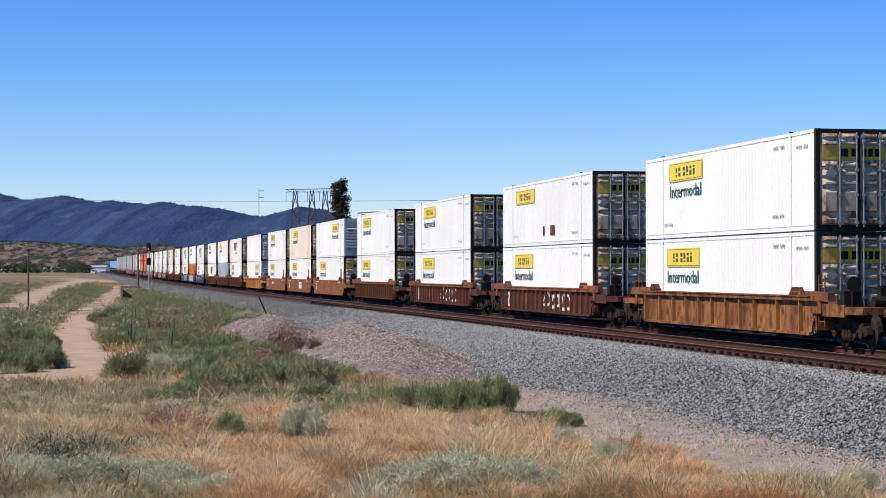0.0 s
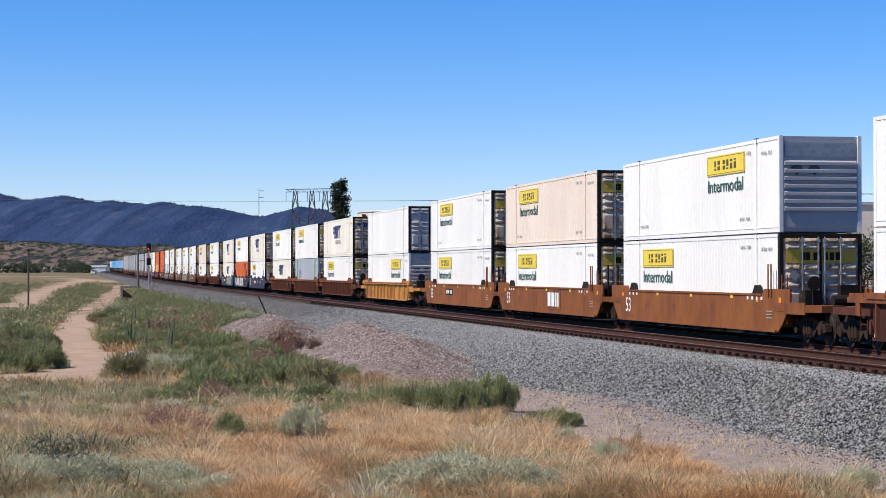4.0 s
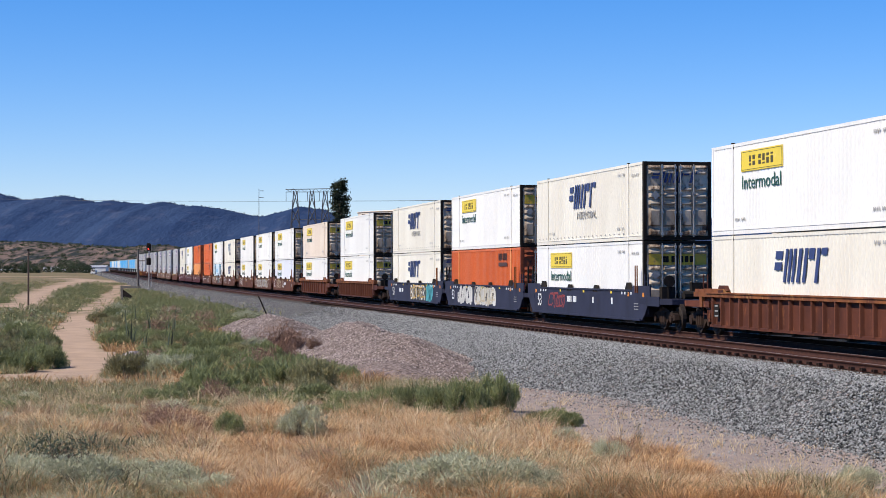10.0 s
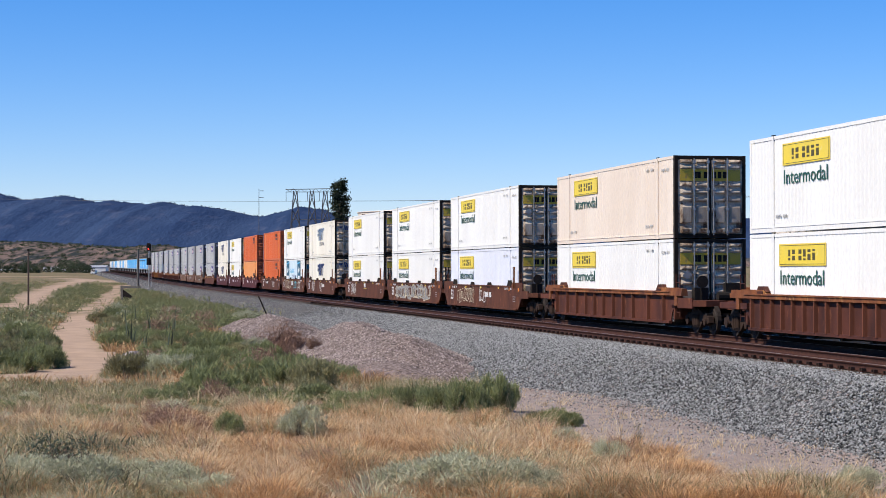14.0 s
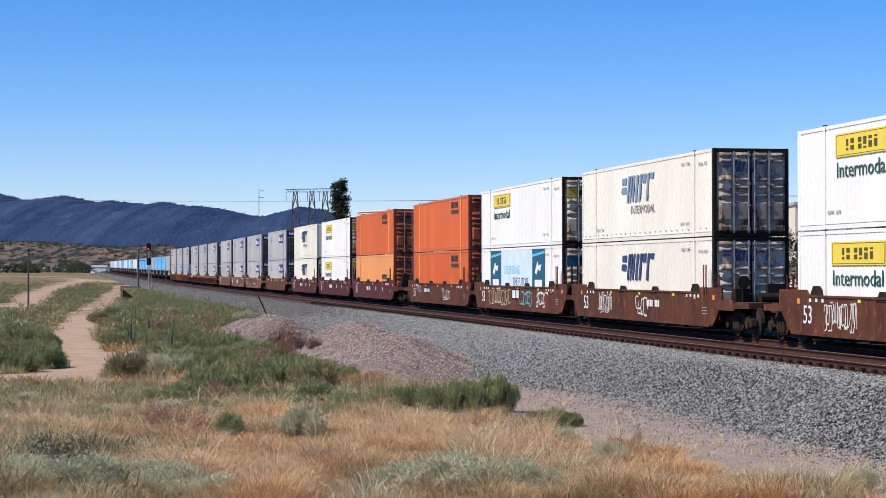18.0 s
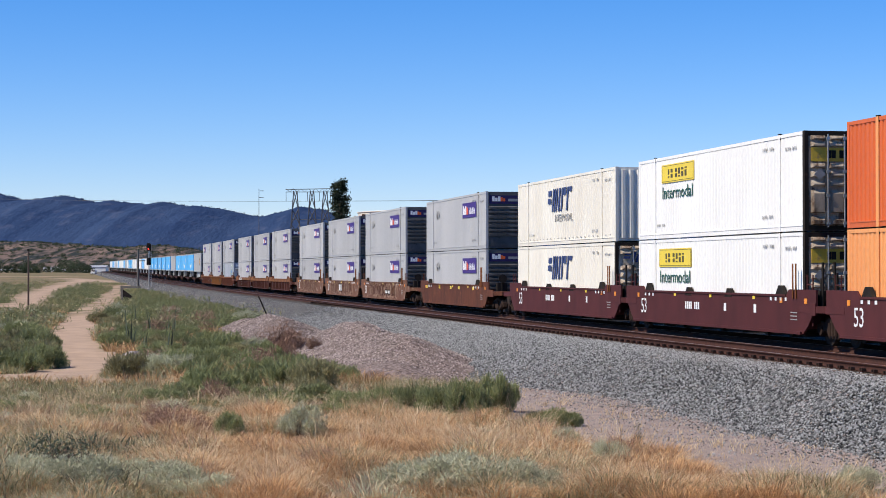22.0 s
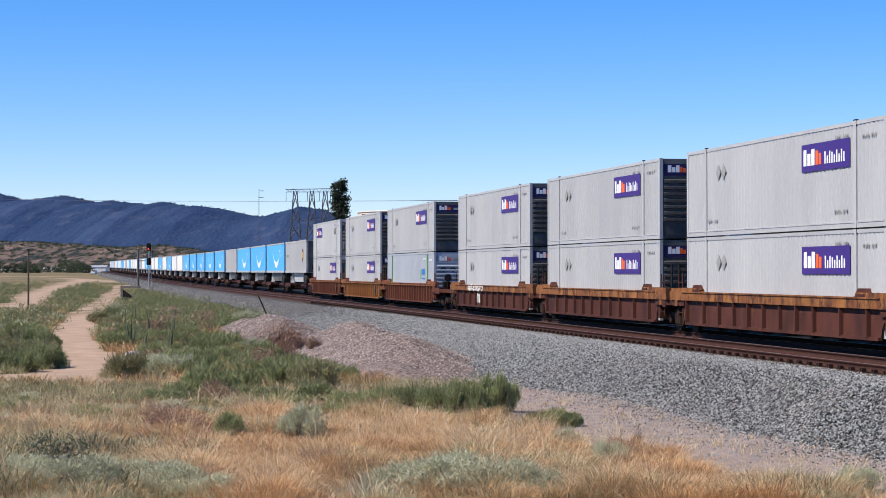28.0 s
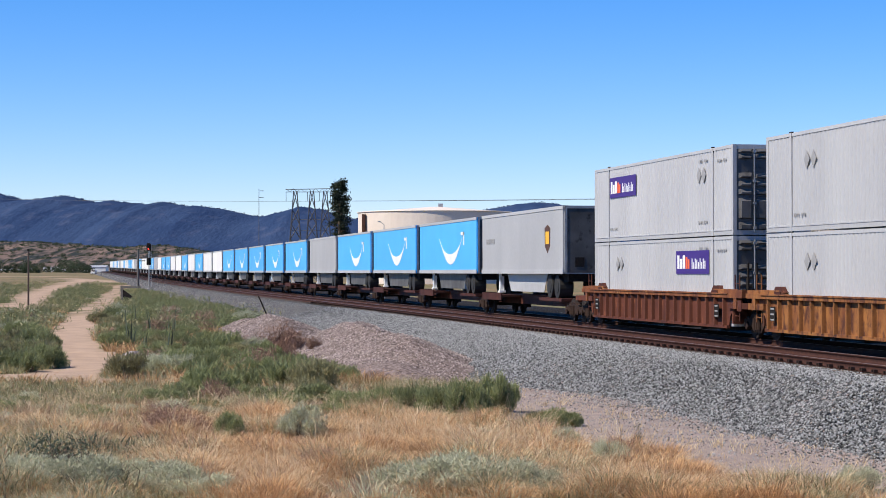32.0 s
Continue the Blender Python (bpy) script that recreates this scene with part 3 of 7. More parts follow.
def door_end(root, panel, frame, band=None, bars=None, placards=True):
    """Two doors with pressed ribs, lock rods and hinges at the leading end."""
    x = HX - 0.06

    def leaf(bm):
        w = HY - 0.15
        ys = [-w / 2, -w / 2 + 0.05, -0.05, 0.05, w / 2 - 0.05, w / 2]
        zs = [0.12]
        for lo, hi in ((0.16, 0.42), (0.51, 1.18), (1.27, 1.46), (1.53, 1.72), (1.79, 1.97), (2.40, 2.56), (2.60, 2.74)):
            zs += [lo, hi]
        zs.append(CH - 0.11)
        g = [[bm.verts.new((0.0, y, z)) for y in ys] for z in zs]
        for a in range(len(zs) - 1):
            for b in range(len(ys) - 1):
                q = (g[a][b], g[a][b + 1], g[a + 1][b + 1], g[a + 1][b])
                if a % 2 == 1 and b in (1, 3):
                    top_ = 0.115 if zs[a + 1] - zs[a] > 0.17 else 0.09
                    r = [bm.verts.new((0.085, y, z)) for y, z in ((ys[b] + 0.10, zs[a] + 0.03), (ys[b + 1] - 0.06, zs[a] + 0.03), (ys[b + 1] - 0.06, zs[a + 1] - top_), (ys[b] + 0.10, zs[a + 1] - top_))]
                    bm.faces.new(r)
                    for i in range(4):
                        bm.faces.new((q[i], q[(i + 1) % 4], r[(i + 1) % 4], r[i]))
                else:
                    bm.faces.new(q)
        for f in bmesh.ops.extrude_edge_only(bm, edges=[e for e in bm.edges if e.is_boundary])["geom"]:
            if isinstance(f, bmesh.types.BMVert):
                f.co.x = -0.045
    me = shared(("door", panel.name), leaf, panel)
    rod = shared(("lock_rod", "s"), lambda bm: [cyl_bm(bm, (0.0, 0, 0.10), (0.0, 0, CH - 0.10), 0.024, 6)] + [box_bm(bm, -0.03, 0.035, -0.05, 0.05, zz - 0.04, zz + 0.04) for zz in (0.22, 1.0, 1.7, CH - 0.22)], STEEL)
    head = shared(("door_header", frame.name), lambda bm: [box_bm(bm, -0.06, 0.05, -HY + 0.122, HY - 0.122, CH - 0.15, CH - 0.005), box_bm(bm, -0.06, 0.05, -HY + 0.122, HY - 0.122, 0.0, 0.15), box_bm(bm, -0.05, 0.045, -0.03, 0.03, 0.15, CH - 0.15)], frame)
    put("door_header", head, root, pose(x, 0, 0))
    for sy in (-1, 1):
        d = put("door", me, root, pose(x + 0.035, sy * (HY / 2 - 0.045), 0))
        for o in (0.0, -sy * 0.50):
            put("lock_rod", rod, d, pose(0.085, o, 0), "galvanised lock rod")
    if band:
        b = shared(("end_band", band.name), lambda bm: [box_bm(bm, -0.01, 0.012, -HY + 0.2, -0.06, 0, 0.40), box_bm(bm, -0.01, 0.012, 0.06, HY - 0.2, 0, 0.40)], band)
        bn = put("end_band", b, root, pose(x + 0.055, 0, 1.985), "yellow band across the doors")
        for y in (-0.62, -0.48, -0.24, 0.08, 0.27, 0.46):
            put("name_bar", shared(("name_bar", "end"), lambda bm: box_bm(bm, 0, 0.006, 0, 0.13, 0.09, 0.32), BLACK), bn, pose(0.012, y, 0))
    if bars:
        slanted_marks(root, bars, pose(x + 0.10, -HY + 0.25, CH - 0.78, 90, 0, 90), 1.9, 0.40)
    card = shared(("placard", "w"), lambda bm: prism_bm(bm, [(-0.17, 0), (0, -0.17), (0.17, 0), (0, 0.17)], "x", 0.0, 0.01), GREY_INK)
    if placards:
        put("placard", card, root, pose(x + 0.113, -HY + 0.44, 1.62), "grey diamond placard")


def nose_end(root, panel, frame, band, named=True):
    """Flat nose with deep horizontal ribs and a name band on top."""
    x = HX - 0.05

    def build(bm):
        box_bm(bm, -0.05, 0.0, -HY + 0.12, HY - 0.12, 0.02, CH - 0.02)
    wall = put("nose_wall", shared(("nose_wall", panel.name), build, panel), root, pose(x, 0, 0))
    rib = shared(("nose_rib", panel.name), lambda bm: prism_bm(bm, [(0.0, 0), (0.085, 0.02), (0.085, 0.11), (0.0, 0.17)], "y", -HY + 0.16, HY - 0.16), panel)
    for k in range(7):
        put("nose_rib", rib, wall, pose(0, 0, 0.62 + k * 0.225))
    put("nose_panel", shared(("nose_panel", panel.name), lambda bm: box_bm(bm, 0.0, 0.03, -HY + 0.16, HY - 0.16, 0.14, 0.56), panel), wall)
    b = shared(("end_band", band.name + "n"), lambda bm: box_bm(bm, 0, 0.03, -HY + 0.18, HY - 0.18, CH - 0.62, CH - 0.2), band)
    bn = put("end_band", b, root, pose(x, 0, 0), "name band on the nose" if named else "plain upper nose panel")
    for y, wd, h, ink in () if not named else ((-0.98, 0.13, 0.25, WHITE_INK), (-0.83, 0.13, 0.18, WHITE_INK), (-0.68, 0.13, 0.25, WHITE_INK), (-0.55, 0.11, 0.2, RED_ORANGE), (-0.42, 0.11, 0.15, RED_ORANGE), (-0.15, 0.95, 0.13, GREY_INK)):
        put("name_bar", shared(("name_bar", "nose", wd, h, ink.name), lambda bm: box_bm(bm, 0, 0.006, 0, wd, 0, h), ink), bn, pose(0.03, y, CH - 0.5))
    card = shared(("placard", "g"), lambda bm: prism_bm(bm, [(-0.2, 0), (0, -0.2), (0.2, 0), (0, 0.2)], "x", 0.0, 0.012), HOLDER)
    for y in (-0.75, -0.2):
        put("placard", card, root, pose(x + 0.056, y, CH - 0.98), "grey diamond placard holder")


def plate_end(root, panel, frame):
    x = HX - 0.05

    def build(bm):
        box_bm(bm, -0.05, 0.0, -HY + 0.12, HY - 0.12, 0.02, CH - 0.02)
    wall = put("end_wall", shared(("end_wall", panel.name), build, panel), root, pose(x, 0, 0))
    rib = shared(("end_rib", panel.name), lambda bm: prism_bm(bm, [(0.0, 0), (0.06, 0.05), (0.06, 0.17), (0.0, 0.22)], "z", 0.12, CH - 0.12), panel)
    for k in range(7):
        put("end_rib", rib, wall, pose(0, -HY + 0.22 + k * 0.32, 0))


PALE_INK = paint("pale_grey_lettering", (0.46, 0.45, 0.43))
# strokes of the slanted mark: left edge, width, lower and upper end
STROKES = ((0.0, 0.46, 0.36, 0.60), (0.0, 0.46, 0.70, 0.94), (0.64, 0.15, 0.0, 1.0), (0.90, 0.15, 0.0, 1.0), (1.16, 0.15, 0.0, 1.0), (1.48, 0.19, 0.0, 1.0), (1.84, 0.18, 0.0, 1.0), (2.10, 0.34, 0.68, 1.0), (2.58, 0.18, 0.0, 1.0), (2.84, 0.34, 0.80, 1.0))


def slanted_marks(root, material, m, width, height, name="name_stroke"):
    """A dark mark drawn in plain slanted strokes."""
    u, k = width / 3.32, height * 0.28
    for x0, wd, lo, hi in STROKES:
        def build(bm):
            prism_bm(bm, [(k * lo, lo * height), (wd * u + k * lo, lo * height), (wd * u + k * hi, hi * height), (k * hi, hi * height)], "z", 0.0, 0.012)
        put(name, shared((name, material.name, width, wd, lo), build, material), root, m @ Matrix.Translation((x0 * u, 0, 0)))


SIDE = -HY - 0.006


def side_pose(x, z, off=0.0):
    return pose(x, SIDE - off, z, 90, 0, 0)


def code_marks(root, material):
    """Small rows of unreadable numbers near the posts."""
    me = shared(("code_marks", material.name), lambda bm: [box_bm(bm, i * 0.115, i * 0.115 + 0.06, 0, 0.10, 0, 0.003) for i in range(8) if i != 4], material)
    for x, z in ((POST - 1.35, CH - 0.42), (-POST + 0.25, 0.42), (POST - 1.4, 0.42), (POST + 0.5, CH - 0.5)):
        tagged(put("code_marks", me, root, side_pose(x, z)), kind="stuff")


def sign_shape(bm, w, h, cut):
    """A plain block split by one level gap."""
    box_bm(bm, 0, w, 0, h * cut - 0.025, 0, 0.006)
    box_bm(bm, 0, w, h * cut + 0.025, h, 0, 0.006)


def yellow_sign(root, x, z):
    me = shared(("sign_panel", "y"), lambda bm: box_bm(bm, 0, 3.55, 0, 0.64, 0, 0.008), YELLOW)
    s = put("sign_panel", me, root, side_pose(x, z), "yellow name panel")
    for a, wd, cut in ((0.74, 0.15, 0.3), (1.04, 0.22, 0.5), (1.54, 0.22, 0.5), (1.88, 0.20, 0.25), (2.22, 0.22, 0.65), (2.58, 0.20, 0.75)):
        put("name_bar", shared(("name_bar", wd, cut), lambda bm: sign_shape(bm, wd, 0.31, cut), SIGN_INK), s, pose(a, 0.16, 0.008))
    ring = shared(("sign_edge", "h"), lambda bm: [box_bm(bm, 0.06, 3.49, 0.04, 0.055, 0, 0.004), box_bm(bm, 0.06, 3.49, 0.585, 0.60, 0, 0.004), box_bm(bm, 0.06, 0.075, 0.055, 0.585, 0, 0.004), box_bm(bm, 3.475, 3.49, 0.055, 0.585, 0, 0.004)], SIGN_INK)
    put("sign_edge", ring, s, pose(0, 0, 0.008))


def livery_yellow(root, right=False, word=True, lower=False):
    x = 1.6 if right else -HX + (2.5 if lower else 2.8)
    z = 1.90 if lower else 1.94
    yellow_sign(root, x, z)
    if word:
        put("lettering", lettering("Intermodal", 3.3, 0.42, GREEN_INK), root, side_pose(x + 0.08, z - 0.55), "dark green lettering")
    else:
        for xx, ww in ((7.9, 0.22), (9.2, 0.75)):
            boxes("rust_patch", CARS["rust"], root, (-HX + xx, -HX + xx + ww, SIDE - 0.004, SIDE + 0.004, 0.42, 0.85), label="rusty repair patch")
    code_marks(root, PALE_INK)


def livery_slant(root, word=True, faded=False):
    slanted_marks(root, NAVY if not faded else SLATE_INK, side_pose(-HX + 5.55, 1.42), 4.1, 0.98)
    if word:
        put("lettering", lettering("INTERMODAL", 2.9, 0.30, GREY_INK), root, side_pose(-HX + 6.9, 0.98), "thin grey lettering")
    code_marks(root, PALE_INK)
    dots = shared(("rivet_row", "d"), lambda bm: [box_bm(bm, -HX + 0.5 + i * 0.62, -HX + 0.62 + i * 0.62, 0, 0.045, 0, 0.004) for i in range(25)], GREY_INK)
    tagged(put("rivet_row", dots, root, side_pose(0, 0.24)), kind="stuff")


SLATE_INK = paint("faded_slate_lettering", (0.20, 0.27, 0.38))


def livery_purple(root, left=False):
    x = -HX + 2.2 if left else HX - 5.75
    me = shared(("sign_panel", "p"), lambda bm: box_bm(bm, 0, 3.45, 0, 0.78, 0, 0.008), PURPLE)
    s = put("sign_panel", me, root, side_pose(x, 1.66), "purple name panel")
    for a, b, h, ink in ((0.16, 0.22, 0.46, WHITE_INK), (0.45, 0.23, 0.34, WHITE_INK), (0.74, 0.24, 0.46, WHITE_INK), (1.05, 0.19, 0.40, RED_ORANGE), (1.28, 0.18, 0.32, RED_ORANGE)) + tuple((1.70 + i * 0.165, 0.085, h, WHITE_INK) for i, h in enumerate((0.34, 0.22, 0.34, 0.3, 0.22, 0.34, 0.22, 0.34, 0.26))):
        put("name_bar", shared(("name_bar", b, h, ink.name), lambda bm: box_bm(bm, 0, b, 0, h, 0, 0.006), ink), s, pose(a, 0.17, 0.008))
    card = shared(("placard", "s"), lambda bm: prism_bm(bm, [(-0.21, 0), (0, -0.26), (0.21, 0), (0, 0.26)], "z", 0.0, 0.014), GREY_INK)
    for o in (0.0, 0.5):
        put("placard", card, root, side_pose((-HX + 3.25 if not left else HX - 3.3) + o, 2.02), "grey diamond placard holder")
    code_marks(root, GREY_INK)


def livery_lime(root, right=False):
    st = shared(("stripe", "l"), lambda bm: box_bm(bm, -0.055, 0.055, 0.1, CH - 0.1, 0, 0.03), LIME)
    for sx in (-1, 1):
        put("stripe", st, root, side_pose(sx * POST, 0, 0.012), "lime green stripe")
    x = POST - 2.6 if right else -POST + 0.75
    leaf = shared(("emblem", "l"), lambda bm: prism_bm(bm, [(0.25, 0.3), (0.42, 0.45), (0.55, 0.85), (0.36, 0.95), (0.3, 0.65)], "z", 0, 0.008), LIME)
    put("emblem", leaf, root, side_pose(x, 0.95), "lime green leaf emblem")
    ink = paint("bright_blue_lettering", (0.05, 0.22, 0.65))
    for a, b_, y, h in ((0.75, 0.34, 0.62, 0.34), (1.2, 0.16, 0.62, 0.34), (1.46, 0.24, 0.62, 0.34), (0.75, 0.95, 0.36, 0.08)):
        put("name_bar", shared(("name_bar", "c", b_), lambda bm: box_bm(bm, 0, b_, 0, h, 0, 0.008), ink), root, side_pose(x + a, 0.95 + y))
    code_marks(root, WHITE_INK)


def livery_orange(root, low=False):
    z = 0.95 if low else 2.0
    for i in range(8):
        put("name_bar", shared(("name_bar", "o"), lambda bm: box_bm(bm, 0, 0.15, 0.3, 0.62, 0, 0.006), BROWN_INK), root, side_pose(POST - 2.6 + i * 0.23, z))
    put("name_strip", shared(("name_strip", "o"), lambda bm: box_bm(bm, 0, 1.8, 0, 0.18, 0, 0.006), BROWN_INK), root, side_pose(POST - 2.6, z), "dark brown strip")


def livery_freight(root):
    """Advertising panels on the white box."""
    pn = shared(("sign_panel", "t"), lambda bm: box_bm(bm, 0, 2.3, 0, 2.5, 0, 0.008), TEAL)
    for x in (-HX + 2.15, -HX + 10.75):
        s = put("sign_panel", pn, root, side_pose(x, 0.25), "dark teal picture panel")
        b = shared(("emblem", "t"), lambda bm: prism_bm(bm, [(0.5, 1.45), (1.0, 1.95), (1.2, 1.75), (1.7, 1.82), (1.5, 1.5), (1.1, 1.6), (0.8, 1.35)], "z", 0, 0.006), WHITE_INK)
        put("emblem", b, s, pose(0, 0, 0.008), "white emblem")
        for z, h in ((0.72, 0.40), (0.48, 0.12)):
            put("name_bar", shared(("name_bar", "t", h), lambda bm: box_bm(bm, 0.5, 1.8, 0, h, 0, 0.006), WHITE_INK), s, pose(0, z, 0.008))
        gl = shared(("sign_streak", "t"), lambda bm: prism_bm(bm, [(0.0, 2.15), (2.3, 2.3), (2.3, 2.4), (0.0, 2.27)], "z", 0, 0.005), SKY_INK)
        put("sign_streak", gl, s, pose(0, 0, 0.008))
    pale = paint("pale_blue_panel", (0.63, 0.74, 0.80))
    put("sign_panel", shared(("sign_panel", "b"), lambda bm: box_bm(bm, 0, 6.25, 0, 2.5, 0, 0.004), pale), root, side_pose(-HX + 4.48, 0.25), "pale blue panel")
    put("lettering", lettering("DELIVERING", 3.1, 0.40, SKY_INK), root, side_pose(-HX + 5.2, 1.62, 0.005), "light blue lettering")
    put("lettering", lettering("THE FUTURE", 3.1, 0.38, NAVY), root, side_pose(-HX + 6.9, 1.08, 0.005), "dark blue lettering")
    code_marks(root, PALE_INK)


PROTO = {}
WAVES = {"or": (0.275, 0.035), "fx": (0.275, 0.016), "co": (0.275, 0.03), "sw": (0.275, 0.016)}     # pitch and depth of the side corrugation
LABELS = {
    "yj": "white corrugated 53-foot freight container with yellow name panel", "sw": "cream 53-foot freight container with dark slanted name marks",
    "fx": "silver-grey 53-foot freight container with a purple name panel", "or": "orange 53-foot freight container with dark brown marks",
    "co": "grey-blue 53-foot freight container with lime green posts", "kl": "white 53-foot freight container with teal picture panels", "bl": "plain white 53-foot freight container",
}


def container(kind, body=None, end="door", **opt):
    key = (kind, body, end, tuple(sorted(opt.items())))
    if key in PROTO:
        return copy_thing(PROTO[key], Matrix.Identity(4))
    mat = {"yj": WHITE, "sw": CREAM, "fx": SILVER, "or": ORANGE, "co": GREYBLUE, "kl": WHITE, "bl": WHITE}[kind]
    mat = {"tan": TAN, "cool": COOL, "pale": PALE_ORANGE, "cream": CREAM}.get(body, mat)
    root = new("freight_container", shell_mesh(mat, *WAVES.get(kind, (0.275, 0.012))))
    label = LABELS[kind]
    if body == "tan":
        label = "faded tan 53-foot freight container with a yellow name panel"
    if body == "pale":
        label = "faded pale orange 53-foot freight container"
    tagged(root, label, "container", "containers on the train")
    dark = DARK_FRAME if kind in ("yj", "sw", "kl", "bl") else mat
    # Orange boxes take the shade-darkened orange on end frame and doors.
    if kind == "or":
        dark = SHADED_ORANGE
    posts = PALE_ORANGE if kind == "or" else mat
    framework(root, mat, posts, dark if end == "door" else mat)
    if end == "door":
        door_end(root, {"or": SHADED_ORANGE, "bl": SILVER, "fx": SHADED_GREY}.get(kind, DOOR_GREY), dark, BAND_YELLOW if kind == "yj" else (TEAL if kind == "kl" else None), NAVY if kind == "sw" else None, body is None and kind in ("yj", "sw"))
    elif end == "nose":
        nose_end(root, SHADED_GREY if kind == "fx" else GREYBLUE if kind == "co" else SILVER, mat, SHADED_PURPLE if kind == "fx" else (STEEL if kind == "yj" else GREYBLUE), kind != "yj")
    else:
        plate_end(root, mat, mat)
    {"yj": livery_yellow, "sw": livery_slant, "fx": livery_purple, "or": livery_orange, "co": livery_lime, "kl": livery_freight, "bl": lambda r: None}[kind](root, **opt)
    PROTO[key] = root
    return root


# ---- well cars ----
R_WHEEL = 0.483


def wheelset(parent, x):
    """A journal beam and the wheelset that turns in it."""
    jb = shared(("journal_beam", "j"), lambda bm: box_bm(bm, -0.1, 0.1, -1.08, 1.08, 0.12, 0.22), BLACK)
    beam = put("journal_beam", jb, parent, pose(x, 0, R_WHEEL))

    def build(bm):
        cyl_bm(bm, (0, -1.0, 0), (0, 1.0, 0), 0.085, 10)
        for sy in (-1, 1):
            cyl_bm(bm, (0, sy * 0.70, 0), (0, sy * 0.83, 0), R_WHEEL, 20)
            cyl_bm(bm, (0, sy * 0.82, 0), (0, sy * 0.86, 0), 0.40, 16, 0.36)
            cyl_bm(bm, (0, sy * 0.82, 0), (0, sy * 0.92, 0), 0.14, 12)
            for k in range(4):
                a = k * math.pi / 2
                cyl_bm(bm, (0.25 * math.cos(a), sy * 0.84, 0.25 * math.sin(a)), (0.25 * math.cos(a), sy * 0.88, 0.25 * math.sin(a)), 0.035, 6)
    put("wheelset", shared(("wheelset", "w"), build, WHEEL_STEEL), beam, None, "worn steel wheels on an axle")


def truck(parent, x):
    """A two-axle truck with cast side frames, springs and bolster."""
    def frame_bm(bm):
        pts = [(-1.25, 0.40), (-1.2, 0.60), (-0.75, 0.66), (-0.35, 0.80), (0.35, 0.80), (0.75, 0.66), (1.2, 0.60), (1.25, 0.40), (0.98, 0.34), (0.6, 0.46), (0.32, 0.22), (-0.32, 0.22), (-0.6, 0.46), (-0.98, 0.34)]
        prism_bm(bm, pts, "y", -0.09, 0.09)
        for sx in (-1, 1):
            cyl_bm(bm, (sx * 0.89, -0.14, 0.42), (sx * 0.89, 0.1, 0.42), 0.13, 10)
        for k in range(3):
            cyl_bm(bm, (-0.2 + 0.2 * k, -0.11, 0.3), (-0.2 + 0.2 * k, -0.11, 0.66), 0.075, 8)
    me = shared(("truck_side_frame", "f"), frame_bm, TRUCK_BROWN)
    bol = shared(("bolster", "b"), lambda bm: box_bm(bm, -0.2, 0.2, -0.95, 0.95, 0.5, 0.8), BLACK)
    put("bolster", bol, parent, pose(x, 0, 0))
    put("truck_side_frame", me, parent, pose(x, -1.0, 0))
    put("truck_side_frame", me, parent, pose(x, 1.0, 0, 0, 0, 180))
    for o in (-0.89, 0.89):
        wheelset(parent, x + o)


